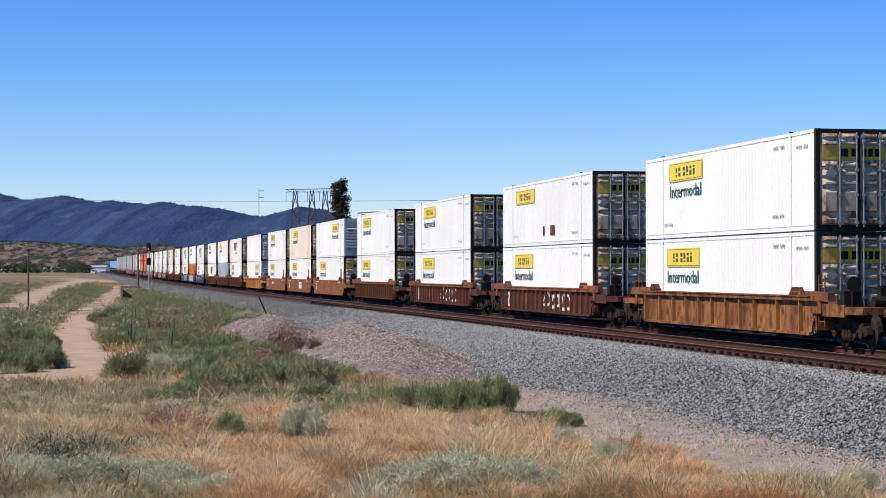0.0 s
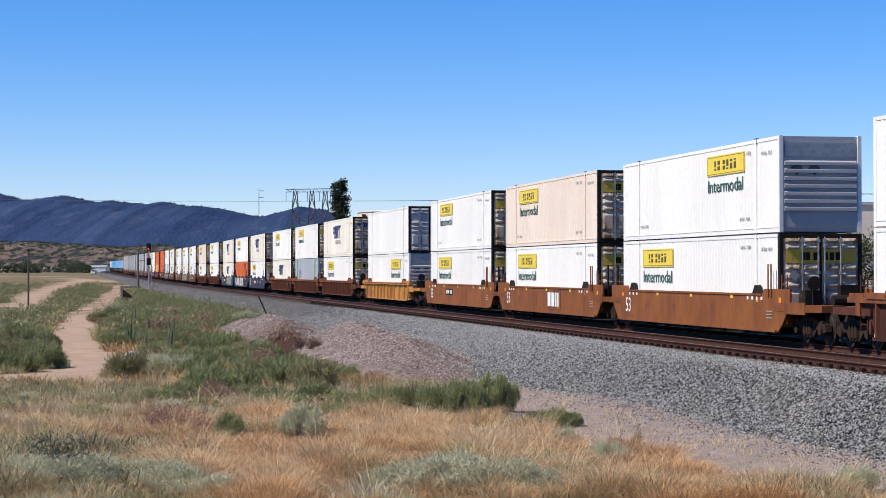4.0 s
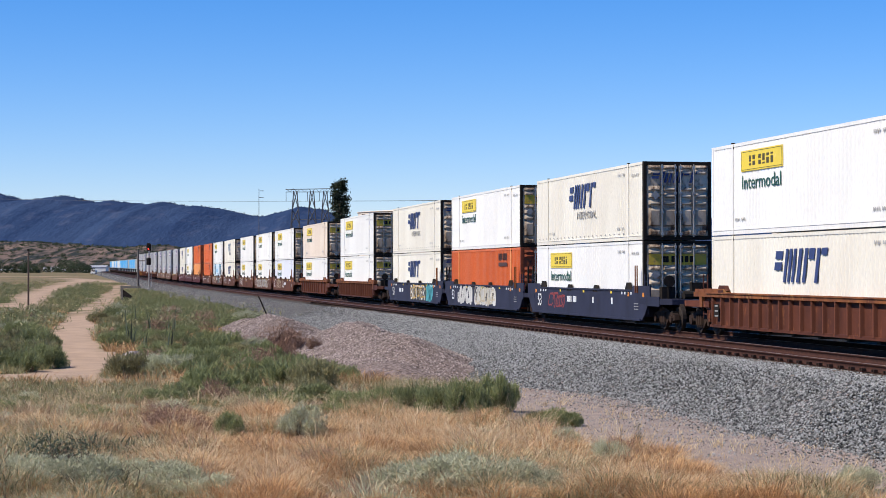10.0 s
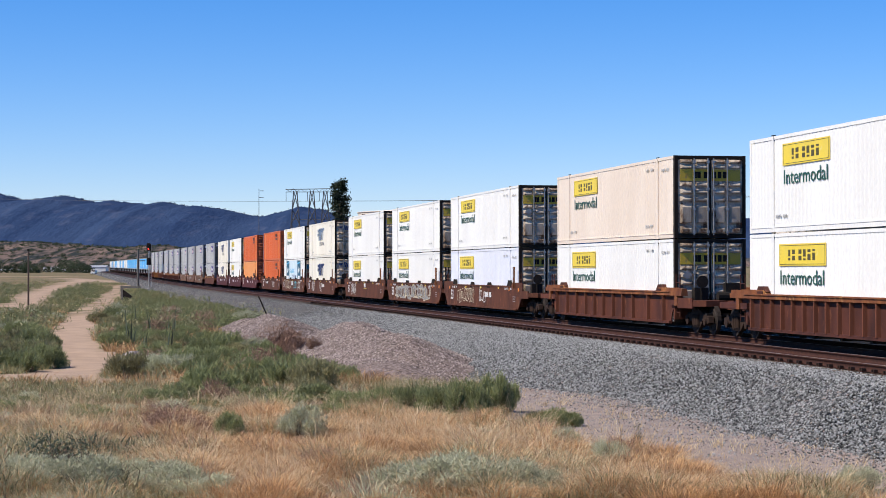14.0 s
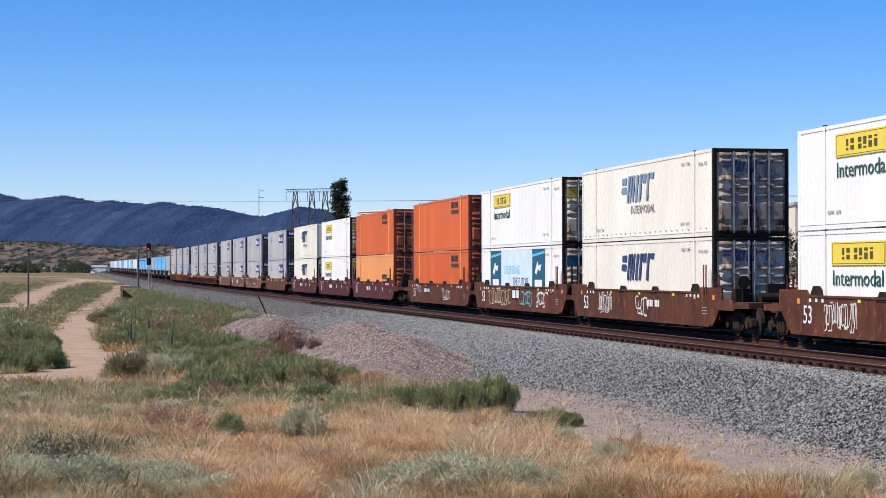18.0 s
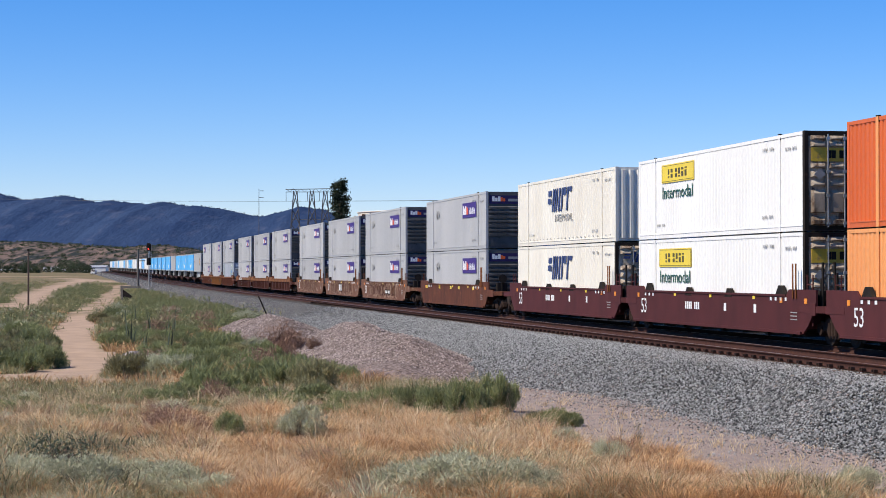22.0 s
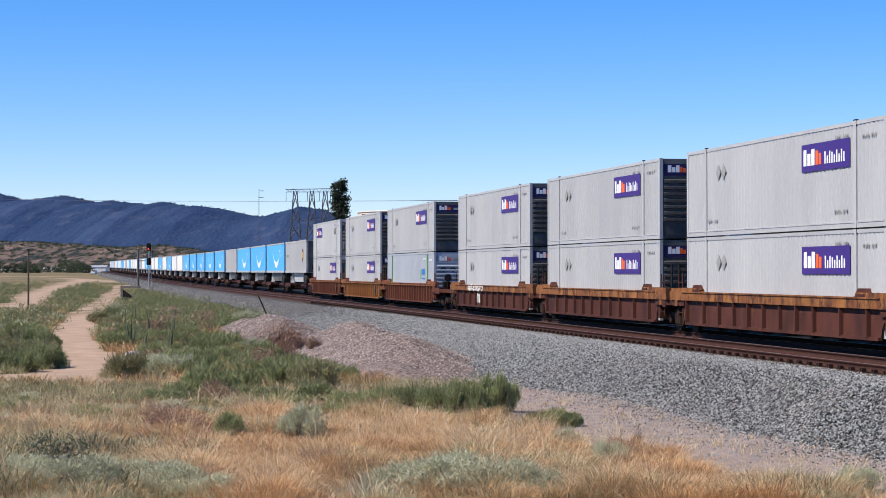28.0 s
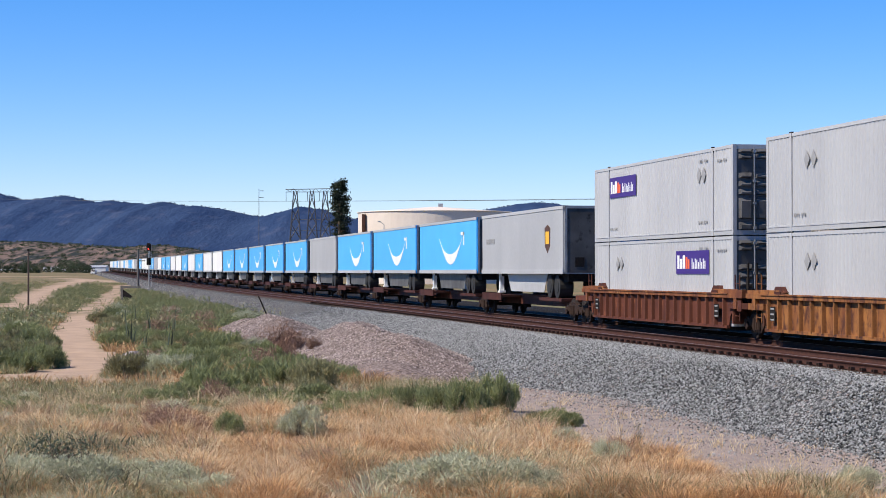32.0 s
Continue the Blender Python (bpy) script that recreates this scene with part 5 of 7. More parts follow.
# ---- the consist, from the head end back ----
UNITS = [
    (27.6, "ribbed", "brown", "S", "", ("yj",), ("yj",)),
    (51.0, "panel", "amber", "S", "", ("yj",), ("yj", dict(lower=True))),
    (74.2, "ribbed", "brown", "S", "streaks", ("yj", dict(word=False)), ("yj", dict(lower=True))),
    (97.8, "ribbed", "brown", "S", "streaks", ("yj",), ("yj", dict(lower=True))),
    (121.3, "ribbed", "brown", "S", "", ("yj",), ("yj", dict(lower=True))),
    (144.2, "smooth", "orangebrown", "F", "", ("yj", dict(end="nose", right=True)), ("yj", dict(lower=True))),
    (163.9, "smooth", "orangebrown", "M", "logo", ("yj", dict(body="tan")), ("yj", dict(lower=True))),
    (183.2, "smooth", "orangebrown", "B", "plate", ("yj",), ("yj", dict(lower=True))),
    (206.6, "panel", "yellow", "S", "", ("bl",), ("yj", dict(end="nose", right=True, lower=True))),
    (229.9, "ribbed", "redbrown", "F", "", ("sw",), ("yj", dict(lower=True))),
    (249.7, "ribbed", "redbrown", "M", "ends", ("yj",), ("co",)),
    (269.1, "ribbed", "redbrown", "B", "ends", ("yj",), ("sw", dict(word=False))),
    (292.8, "smooth", "darkblue", "F", "marks", ("sw",), ("yj", dict(lower=True))),
    (312.1, "smooth", "darkblue", "M", "whitegraf", ("yj",), ("or",)),
    (331.3, "smooth", "darkblue", "B", "butter", ("sw",), ("sw", dict(word=False))),
    (355.2, "ribbed", "brown", "S", "", ("yj",), ("yj", dict(lower=True))),
    (378.8, "panel", "redbrown", "S", "", ("yj", dict(body="tan")), ("yj", dict(lower=True))),
    (402.0, "smooth", "rust", "F", "graf1", ("yj",), ("yj", dict(body="cool", lower=True))),
    (421.2, "smooth", "rust", "M", "graf2", ("yj",), ("yj", dict(lower=True))),
    (440.6, "smooth", "rust", "B", "graf3", ("yj",), ("yj", dict(lower=True))),
    (464.1, "smooth", "rust", "F", "graf4", ("sw", dict(faded=True)), ("sw", dict(word=False))),
    (483.4, "smooth", "rust", "M", "graf5", ("yj",), ("kl",)),
    (502.8, "smooth", "rust", "B", "plate2", ("or",), ("or",)),
    (526.1, "smooth", "maroon", "F", "marks", ("or",), ("or", dict(body="pale", low=True))),
    (545.3, "smooth", "maroon", "M", "marks", ("yj",), ("yj", dict(lower=True))),
    (564.5, "smooth", "maroon", "B", "marks", ("sw", dict(end="plate")), ("sw", dict(word=False))),
    (587.6, "smooth", "rustbrown", "S", "yellowtabs", ("fx", dict(end="nose")), ("fx", dict(end="nose"))),
    (610.8, "smooth", "palerust", "F", "graf6", ("fx", dict(end="nose")), ("fx", dict(end="nose"))),
    (630.1, "smooth", "palerust", "M", "graf7", ("fx", dict(end="nose")), ("fx", dict(end="nose"))),
    (649.5, "smooth", "palerust", "B", "graf8", ("fx", dict(end="nose")), ("fx", dict(end="nose"))),
    (672.8, "panel", "brown", "F", "orangetop", ("fx", dict(end="nose")), ("fx", dict(end="nose"))),
    (692.0, "panel", "brown", "M", "orangetop", ("fx", dict(end="nose")), ("fx", dict(end="nose"))),
    (711.4, "panel", "brown", "B", "orangetop2", ("fx", dict(end="nose")), ("fx", dict(end="nose"))),
    (734.5, "ribbed", "redbrown", "F", "", ("fx", dict(end="nose")), ("co", dict(right=True, end="nose"))),
    (753.6, "ribbed", "amber", "M", "ends", ("fx", dict(end="nose")), ("fx", dict(end="nose"))),
    (772.7, "ribbed", "redbrown", "B", "ends", ("fx", dict(left=True)), ("fx", dict())),
]
DECK, LIFT = 0.36, 0.035
for s0, style, colour, lead, deco, up, low in UNITS:
    mid = s0 + HX
    MOVING.append((well_car(style, colour, lead, deco), mid, 0.0))
    for spec, z in ((low, DECK), (up, DECK + CH + LIFT)):
        opt = dict(spec[1]) if len(spec) > 1 else {}
        MOVING.append((container(spec[0], opt.pop("body", None), opt.pop("end", "door"), **opt), mid, z))


# ---- highway trailers on spine cars ----
def trailer(kind, near=True):
    key = ("trailer", kind, near)
    if key in PROTO:
        return copy_thing(PROTO[key], Matrix.Identity(4))
    mat = {"blue": SKYBLUE, "white": WHITE, "grey": SILVER, "shield": SILVER}[kind]
    root = tagged(new("highway_trailer"), {"blue": "sky blue highway trailer with a white curved mark", "white": "white highway trailer with bare sides", "grey": "plain silver-grey highway trailer with bare sides", "shield": "silver-grey highway trailer with a brown shield"}[kind] , "trailer", "trailers on the train")
    z0, z1 = 1.05, 3.95
    bm = bmesh.new()
    box_bm(bm, -HX, HX, -1.27, 1.27, z0, z1)
    bmesh.ops.bevel(bm, geom=[e for e in bm.edges if abs((e.verts[0].co - e.verts[1].co).z) > 1], offset=0.08, segments=2, affect="EDGES")
    part("box_body", bm, mat, root)
    boxes("bottom_rail", SILVER, root, (-HX, HX, -1.30, -1.268, z0, z0 + 0.2), (-HX, HX, 1.268, 1.30, z0, z0 + 0.2))
    boxes("top_rail", SILVER, root, (-HX, HX, -1.295, -1.268, z1 - 0.14, z1), (-HX, HX, 1.268, 1.295, z1 - 0.14, z1))
    for y in (-0.88, 0.88):
        boxes("landing_leg", WHITE, root, (-HX + 2.6, -HX + 2.85, y - 0.1, y + 0.1, 0.2, z0), (-HX + 2.5, -HX + 2.95, y - 0.15, y + 0.15, 0.12, 0.22), label="white landing leg")
    boxes("undercarriage", BLACK, root, (HX - 5.2, HX - 0.3, -0.95, 0.95, 0.72, z0), (-HX + 1.9, HX - 5.2, -0.9, 0.9, 0.92, z0), (-HX + 0.4, -HX + 1.9, -0.6, 0.6, 0.62, z0))
    tyre = shared(("tyre", "t"), lambda bm: [cyl_bm(bm, (0, -0.3, 0), (0, 0.3, 0), 0.5, 18), cyl_bm(bm, (0, -0.32, 0), (0, -0.2, 0), 0.28, 12)], RUBBER)
    for x in (HX - 1.6, HX - 2.9):
        for y in (-0.82, 0.82):
            put("wheel", tyre, root, pose(x, y, 0.5))
    bm = bmesh.new()
    prism_bm(bm, [(-3.6, z0), (4.2, z0), (3.6, 0.22), (-2.9, 0.22)], "y", -0.98, -0.95)
    part("side_skirt", bm, SILVER if kind == "shield" else SHADED_GREY, root, "grey side skirt")
    if kind == "blue":
        bm = bmesh.new()
        pts = []
        n = 14
        for i in range(n + 1):
            a = i / n
            pts.append((-1.9 + 6.6 * a, 2.95 - 1.52 * math.sin(math.pi * a) + 0.2 * a))
        for i in range(n, -1, -1):
            a = i / n
            pts.append((-1.9 + 6.6 * a, 2.97 - (1.52 - 0.56 * math.sin(math.pi * a)) * math.sin(math.pi * a) + 0.2 * a))
        for i in range(n):
            q = [pts[i], pts[i + 1], pts[2 * n - i], pts[2 * n + 1 - i]]
            prism_bm(bm, [(a, b) for a, b in q], "y", -1.281, -1.272)
        part("curved_mark", bm, WHITE_INK, root, "white curved mark")
        boxes("curved_mark_tip", WHITE_INK, root, (4.05, 4.95, -1.281, -1.272, 3.08, 3.26), (4.72, 4.95, -1.281, -1.272, 2.55, 3.26))
    if kind == "shield":
        bm = bmesh.new()
        prism_bm(bm, [(HX - 2.7, 1.95), (HX - 2.25, 2.25), (HX - 2.2, 3.05), (HX - 2.7, 3.2), (HX - 3.2, 3.05), (HX - 3.15, 2.25)], "y", -1.281, -1.272)
        part("shield_mark", bm, SHIELD_BROWN, root, "brown shield")
        boxes("shield_bar", GOLD, root, (HX - 3.0, HX - 2.4, -1.29, -1.281, 2.35, 2.9))
        boxes("side_mark", GREY_INK, root, *[(-HX + 1.0 + i * 0.28, -HX + 1.2 + i * 0.28, -1.281, -1.272, 2.5, 2.75) for i in range(7)])
    # The front wall's shade is put into its grey.
    boxes("nose_wall", SHADED_GREY, root, (HX - 0.02, HX + 0.012, -1.1, 1.1, z0 + 0.05, z1 - 0.12), label="front wall in shade-darkened grey")
    boxes("nose_frame", STEEL, root, (HX - 0.02, HX + 0.03, -1.2, -1.1, z0, z1), (HX - 0.02, HX + 0.03, 1.1, 1.2, z0, z1), (HX - 0.02, HX + 0.03, -1.1, 1.1, z1 - 0.12, z1))
    boxes("nose_plate", BLACK, root, (HX, HX + 0.03, -0.75, -0.35, 1.35, 1.75))
    PROTO[key] = root
    return root


def spine_car():
    key = ("spine",)
    if key in PROTO:
        return copy_thing(PROTO[key], Matrix.Identity(4))
    mat = CARS["brown"]
    root = tagged(new("spine_car"), "rusty brown spine car platform under a highway trailer", "spine car", "spine cars of the train")
    boxes("spine_beam", mat, root, (-HX - 0.85, HX + 0.85, -0.33, 0.33, 0.55, 1.02))
    bm = bmesh.new()
    prism_bm(bm, [(-HX + 0.3, -1.3), (-HX + 4.6, -1.3), (-HX + 4.6, 1.3), (-HX + 0.3, 1.3)], "z", 0.88, 0.98)
    box_bm(bm, -HX + 0.3, -HX + 4.6, -1.34, -1.28, 0.72, 1.06)
    box_bm(bm, -HX + 0.3, -HX + 4.6, 1.28, 1.34, 0.72, 1.06)
    part("wheel_platform", bm, mat, root)
    boxes("hitch", BLACK, root, (-HX + 0.8, -HX + 1.4, -0.5, 0.5, 0.98, 1.57), (-HX + 1.4, -HX + 2.2, -0.3, 0.3, 0.98, 1.3))
    boxes("landing_pad", mat, root, (HX - 4.3, HX - 0.4, -1.25, 1.25, 0.82, 0.95))
    truck(root, HX + 0.85)
    PROTO[key] = root
    return root


KINDS = ["shield", "blue", "blue", "blue", "grey", "blue", "blue", "blue", "blue", "blue", "white", "white", "blue", "white", "blue", "white", "white", "blue", "blue", "white", "grey", "blue", "white", "white", "white", "blue", "white", "grey", "white", "blue", "blue", "white", "white", "blue", "white", "white", "grey", "white", "blue", "white", "white", "blue", "white", "white", "white", "white", "blue", "white", "white", "white", "white"]
s0 = 793.9
for kind in KINDS:
    MOVING.append((spine_car(), s0 + HX, 0.0))
    MOVING.append((trailer(kind, s0 < 985), s0 + HX, 0.95))
    s0 += 17.45 if s0 < 850 else 18.5
# ---- lineside things ----
WOOD = surface("weathered_pole_wood", (0.10, 0.07, 0.05), (0.14, 0.10, 0.075), rough=0.9, scale=2, fine=30, bump=0.4, stretch=(1, 1, 0.1))
POLE_GREY = surface("grey_post", (0.15, 0.135, 0.12), (0.10, 0.09, 0.08), rough=0.8, scale=3)
LATTICE = surface("tower_steel", (0.10, 0.10, 0.11), (0.07, 0.07, 0.08), rough=0.6, metal=0.2)
CREAM_TANK = surface("cream_tank_paint", (0.70, 0.60, 0.50), (0.65, 0.55, 0.45), (0.42, 0.36, 0.31), rough=0.6, scale=0.15, fine=4, c_amount=0.12)
LENS_RED = bpy.data.materials.new("lit_red_lens")
LENS_RED.use_nodes = True
lp = LENS_RED.node_tree.nodes["Principled BSDF"]
lp.inputs["Base Color"].default_value = (0.5, 0.02, 0.02, 1)
lp.inputs["Emission Color"].default_value = (1, 0.05, 0.03, 1)
lp.inputs["Emission Strength"].default_value = 1.5


def standing(x, y):
    return ground_z(x, y)


def at_ground(x, y, sink=0.05):
    return Matrix.Translation((x, y, standing(x, y) - sink))


def limb(bm, a, b, r0, r1, seg=6):
    cyl_bm(bm, a, b, r0, seg, r1)


# signal
sx_, sy_ = -48.9, 320.0
sig = tagged(new("signal_mast"), "railway signal mast with two dark heads, upper one red", "signal")
sig.matrix_basis = at_ground(sx_, sy_)
bm = bmesh.new()
cyl_bm(bm, (0, 0, 0), (0, 0, 8.0), 0.09, 8)
part("mast", bm, STEEL, sig, "silver mast")
for z in (7.35, 4.95):
    bm = bmesh.new()
    prism_bm(bm, [(-0.36, -0.62), (0.36, -0.62), (0.36, 0.45), (0.2, 0.62), (-0.2, 0.62), (-0.36, 0.45)], "y", -0.12, 0.06)
    hd = part("signal_head", bm, BLACK, sig)
    hd.location = (0, -0.15, z)
    for k in range(3):
        bm = bmesh.new()
        cyl_bm(bm, (0, -0.36, 0), (0, -0.02, 0), 0.13, 10)
        part("hood", bm, BLACK, hd).location = (0, -0.12, -0.36 + 0.36 * k)
    if z > 7:
        bm = bmesh.new()
        cyl_bm(bm, (0, -0.02, 0), (0, 0.0, 0), 0.11, 12)
        part("lens", bm, LENS_RED, hd, "lit red lens").location = (0, -0.49, -0.36)
boxes("ladder", STEEL, sig, (0.18, 0.2, -0.02, 0.0, 0.3, 7.8), (0.42, 0.44, -0.02, 0.0, 0.3, 7.8), *[(0.2, 0.42, -0.015, 0.0, 0.5 + i * 0.35, 0.53 + i * 0.35) for i in range(21)])
boxes("base", STEEL, sig, (-0.35, 0.35, -0.35, 0.35, 0, 0.35))

post = tagged(new("lineside_post"), "weathered grey timber post beside the signal", "post")
post.matrix_basis = at_ground(-50.4, 318.0)
bm = bmesh.new()
cyl_bm(bm, (0, 0, 0), (0, 0, 6.7), 0.20, 10, 0.17)
part("shaft", bm, POLE_GREY, post)
boxes("cross_arm", WOOD, post, (-0.1, 1.2, -0.06, 0.06, 4.9, 5.05))

pole = tagged(new("utility_pole"), "thin dark wooden pole beside the dirt road", "pole")
pole.matrix_basis = at_ground(-36.2, 168.0)
bm = bmesh.new()
cyl_bm(bm, (0, 0, 0), (0, 0, 5.2), 0.085, 8, 0.07)
part("shaft", bm, WOOD, pole)
boxes("cap", BLACK, pole, (-0.1, 0.1, -0.1, 0.1, 5.1, 5.2))

stake = tagged(new("leaning_stake"), "dark steel stake leaning out of the gravel heap", "stake")
p0 = Vector((*beside(92.0, 9.6)[:2], mound(92.0, 9.6)))
stake.matrix_basis = Matrix.Translation(p0) @ pose(0, 0, 0, 0, -24, 0)
bm = bmesh.new()
cyl_bm(bm, (0, 0, -0.2), (0, 0, 1.25), 0.038, 6)
part("shaft", bm, BLACK, stake)

# timber wing wall of a culvert
cul = tagged(new("culvert_headwall"), "weathered timber culvert headwall with a railing beam", "headwall")
cul.matrix_basis = at_ground(-33.0, 198.0, 0.15) @ pose(0, 0, 0, 0, 0, -8) @ Matrix.Diagonal((0.8, 0.8, 0.8, 1))
boxes("post", POLE_GREY, cul, (-0.18, 0.12, -0.15, 0.15, 0, 2.4))
boxes("beam", POLE_GREY, cul, (-0.2, 2.4, -0.12, 0.12, 2.1, 2.35))
bm = bmesh.new()
prism_bm(bm, [(0.12, 0.1), (0.12, 1.9), (1.35, 1.0), (0.3, 0.1)], "y", -0.1, 0.1)
part("wing_board", bm, BLACK, cul, "dark wing board")

# lattice tower for the power line
tw = tagged(new("transmission_tower"), "grey steel lattice transmission tower with a wide crossarm", "transmission tower")
tw.matrix_basis = Matrix.Translation((-36.4, 520.0, LOW))
TOP = 25.6
for lx in (-3.5, 1.0, 4.6):
    bm = bmesh.new()
    feet = [(lx + a * 2.3, b * 2.3) for a, b in ((-1, -1), (1, -1), (1, 1), (-1, 1))]
    heads = [(lx + a * 0.45, b * 0.45) for a, b in ((-1, -1), (1, -1), (1, 1), (-1, 1))]
    levels = [0, 4, 8, 12, 16, 20, TOP - 0.6]
    for (fx, fy), (hx, hy) in zip(feet, heads):
        cyl_bm(bm, (fx, fy, 0), (hx, hy, TOP - 0.6), 0.13, 4)
    for k in range(len(levels) - 1):
        for i in range(4):
            def leg(q, z):
                t = z / (TOP - 0.6)
                return (feet[q][0] + (heads[q][0] - feet[q][0]) * t, feet[q][1] + (heads[q][1] - feet[q][1]) * t, z)
            cyl_bm(bm, leg(i, levels[k]), leg((i + 1) % 4, levels[k + 1]), 0.075, 4)
            cyl_bm(bm, leg((i + 1) % 4, levels[k]), leg(i, levels[k + 1]), 0.075, 4)
    part("lattice_leg", bm, LATTICE, tw)
bm = bmesh.new()
for z in (TOP - 0.9, TOP):
    for y in (-0.4, 0.4):
        cyl_bm(bm, (-6.1, y, z - (0.0 if z < TOP else 0.25)), (6.1, y, z), 0.07, 4)
for i in range(12):
    a = -6 + i
    cyl_bm(bm, (a, -0.4, TOP - 0.9 if i % 2 else TOP), (a + 1, -0.4, TOP if i % 2 else TOP - 0.9), 0.045, 4)
part("crossarm", bm, LATTICE, tw)
for x in (-6.0, -0.2, 6.0, -3.0, 3.0):
    bm = bmesh.new()
    cyl_bm(bm, (x, 0, TOP - 3.4), (x, 0, TOP - 0.9), 0.075, 6)
    part("insulator", bm, LATTICE, tw)
for z in (TOP - 8.4, TOP - 11.4, TOP - 16):
    bm = bmesh.new()
    cyl_bm(bm, (-4.6, -0.9, z), (5.7, -0.9, z), 0.07, 4)
    part("tie_beam", bm, LATTICE, tw)

for k, (dx, dz) in enumerate(((-6.0, TOP - 3.4), (-0.2, TOP - 3.4), (6.0, TOP - 3.4))):
    bm = bmesh.new()
    for ex, ey, ez in ((-330, 700, 37), (330, 480, 30)):
        a, b = Vector((-36.4 + dx, 520, LOW + dz)), Vector((ex, ey + k * 7, ez))
        last = a
        for i in range(1, 15):
            t = i / 14
            q = a.lerp(b, t)
            q.z -= 5 * 4 * t * (1 - t) * 0.5
            cyl_bm(bm, last, q, 0.03, 4)
            last = q
    tagged(part("power_line", bm, LATTICE, None, "thin sagging power line conductor"), category="power line", group="power lines")

mast = tagged(new("radio_mast"), "thin grey radio mast with short arms", "mast")
mast.matrix_basis = Matrix.Translation((-57.4, 600.0, LOW))
bm = bmesh.new()
cyl_bm(bm, (0, 0, 0), (0, 0, 29.0), 0.14, 6, 0.09)
part("shaft", bm, LATTICE, mast)
boxes("arm", LATTICE, mast, (0, 1.5, -0.06, 0.06, 28.3, 28.45))
boxes("arm", LATTICE, mast, (0, 1.5, -0.06, 0.06, 26.2, 26.35))

# storage tank and store building beyond the line
tank = tagged(new("storage_tank"), "large cream steel storage tank with a low domed roof", "storage tank")
tank.matrix_basis = Matrix.Translation((-1.6, 412.0, LOW))
R_T, H_T = 16.6, 15.7
bm = bmesh.new()
cyl_bm(bm, (0, 0, 0), (0, 0, H_T), R_T, 64)
part("shell", bm, CREAM_TANK, tank)
bm = bmesh.new()
cyl_bm(bm, (0, 0, H_T), (0, 0, H_T + 1.3), R_T + 0.12, 64, 1.0)
part("roof", bm, CREAM_TANK, tank)
bm = bmesh.new()
for k in range(64):
    a0, a1 = k * math.tau / 64, (k + 1) * math.tau / 64
    cyl_bm(bm, ((R_T + 0.1) * math.cos(a0), (R_T + 0.1) * math.sin(a0), H_T), ((R_T + 0.1) * math.cos(a1), (R_T + 0.1) * math.sin(a1), H_T), 0.12, 4)
part("rim", bm, CREAM_TANK, tank)
boxes("stair_cage", SHIELD_BROWN, tank, (-15.4, -14.7, -8.6, -7.6, 9.5, 15.2), label="brown ladder cage")
boxes("vent", STEEL, tank, (0.6, 1.6, -0.4, 0.4, H_T + 1.1, H_T + 2.0))

shed = tagged(new("store_building"), "long pale store building with a flat roof", "building")
shed.matrix_basis = Matrix.Translation((78.0, 345.0, LOW + 0.2))
boxes("wall", CREAM_TANK, shed, (-17, 30, -12, 12, 0, 14.4))
boxes("roof", SILVER, shed, (-17.3, 30.3, -12.3, 12.3, 14.4, 14.9))
for k in range(5):
    boxes("door", STEEL, shed, (-12 + k * 8, -8 + k * 8, -12.12, -11.98, 0.2, 4.4))

lamp = tagged(new("street_lamp"), "grey street lamp with a bent arm", "street lamp")
lamp.matrix_basis = Matrix.Translation((-12.1, 395.0, LOW))
bm = bmesh.new()
cyl_bm(bm, (0, 0, 0), (0, 0, 12.8), 0.10, 6)
cyl_bm(bm, (0, 0, 12.8), (-0.8, 0, 13.4), 0.07, 6)
part("shaft", bm, STEEL, lamp)
boxes("lamp_head", STEEL, lamp, (-1.3, -0.7, -0.15, 0.15, 13.3, 13.5))

# low white buildings far down the valley
for i, (px, dist, w_, h_, dpt) in enumerate(((167, 1150, 13.5, 4.2, 9), (95, 1250, 14.5, 3.6, 9), (20, 1300, 26.0, 2.6, 10), (84, 1200, 4.0, 2.8, 4), (140, 1280, 10.0, 3.0, 7))):
    x = (px - 784) / 3409 * dist
    b_ = tagged(new("valley_building"), "low white shed far down the valley", "building", "far sheds")
    b_.matrix_basis = Matrix.Translation((x, dist, 0.9 if dist > 1000 else 0.2))
    boxes("wall", WHITE, b_, (-w_ / 2, w_ / 2, 0, dpt, -1, h_))
    bm = bmesh.new()
    prism_bm(bm, [(-0.3, h_), (dpt + 0.3, h_), (dpt / 2, h_ + 0.9)], "x", -w_ / 2 - 0.3, w_ / 2 + 0.3)
    part("roof", bm, SILVER, b_)
    boxes("door", GREY_INK, b_, (-1, 0.6, -0.06, 0.02, -1, 2.0))

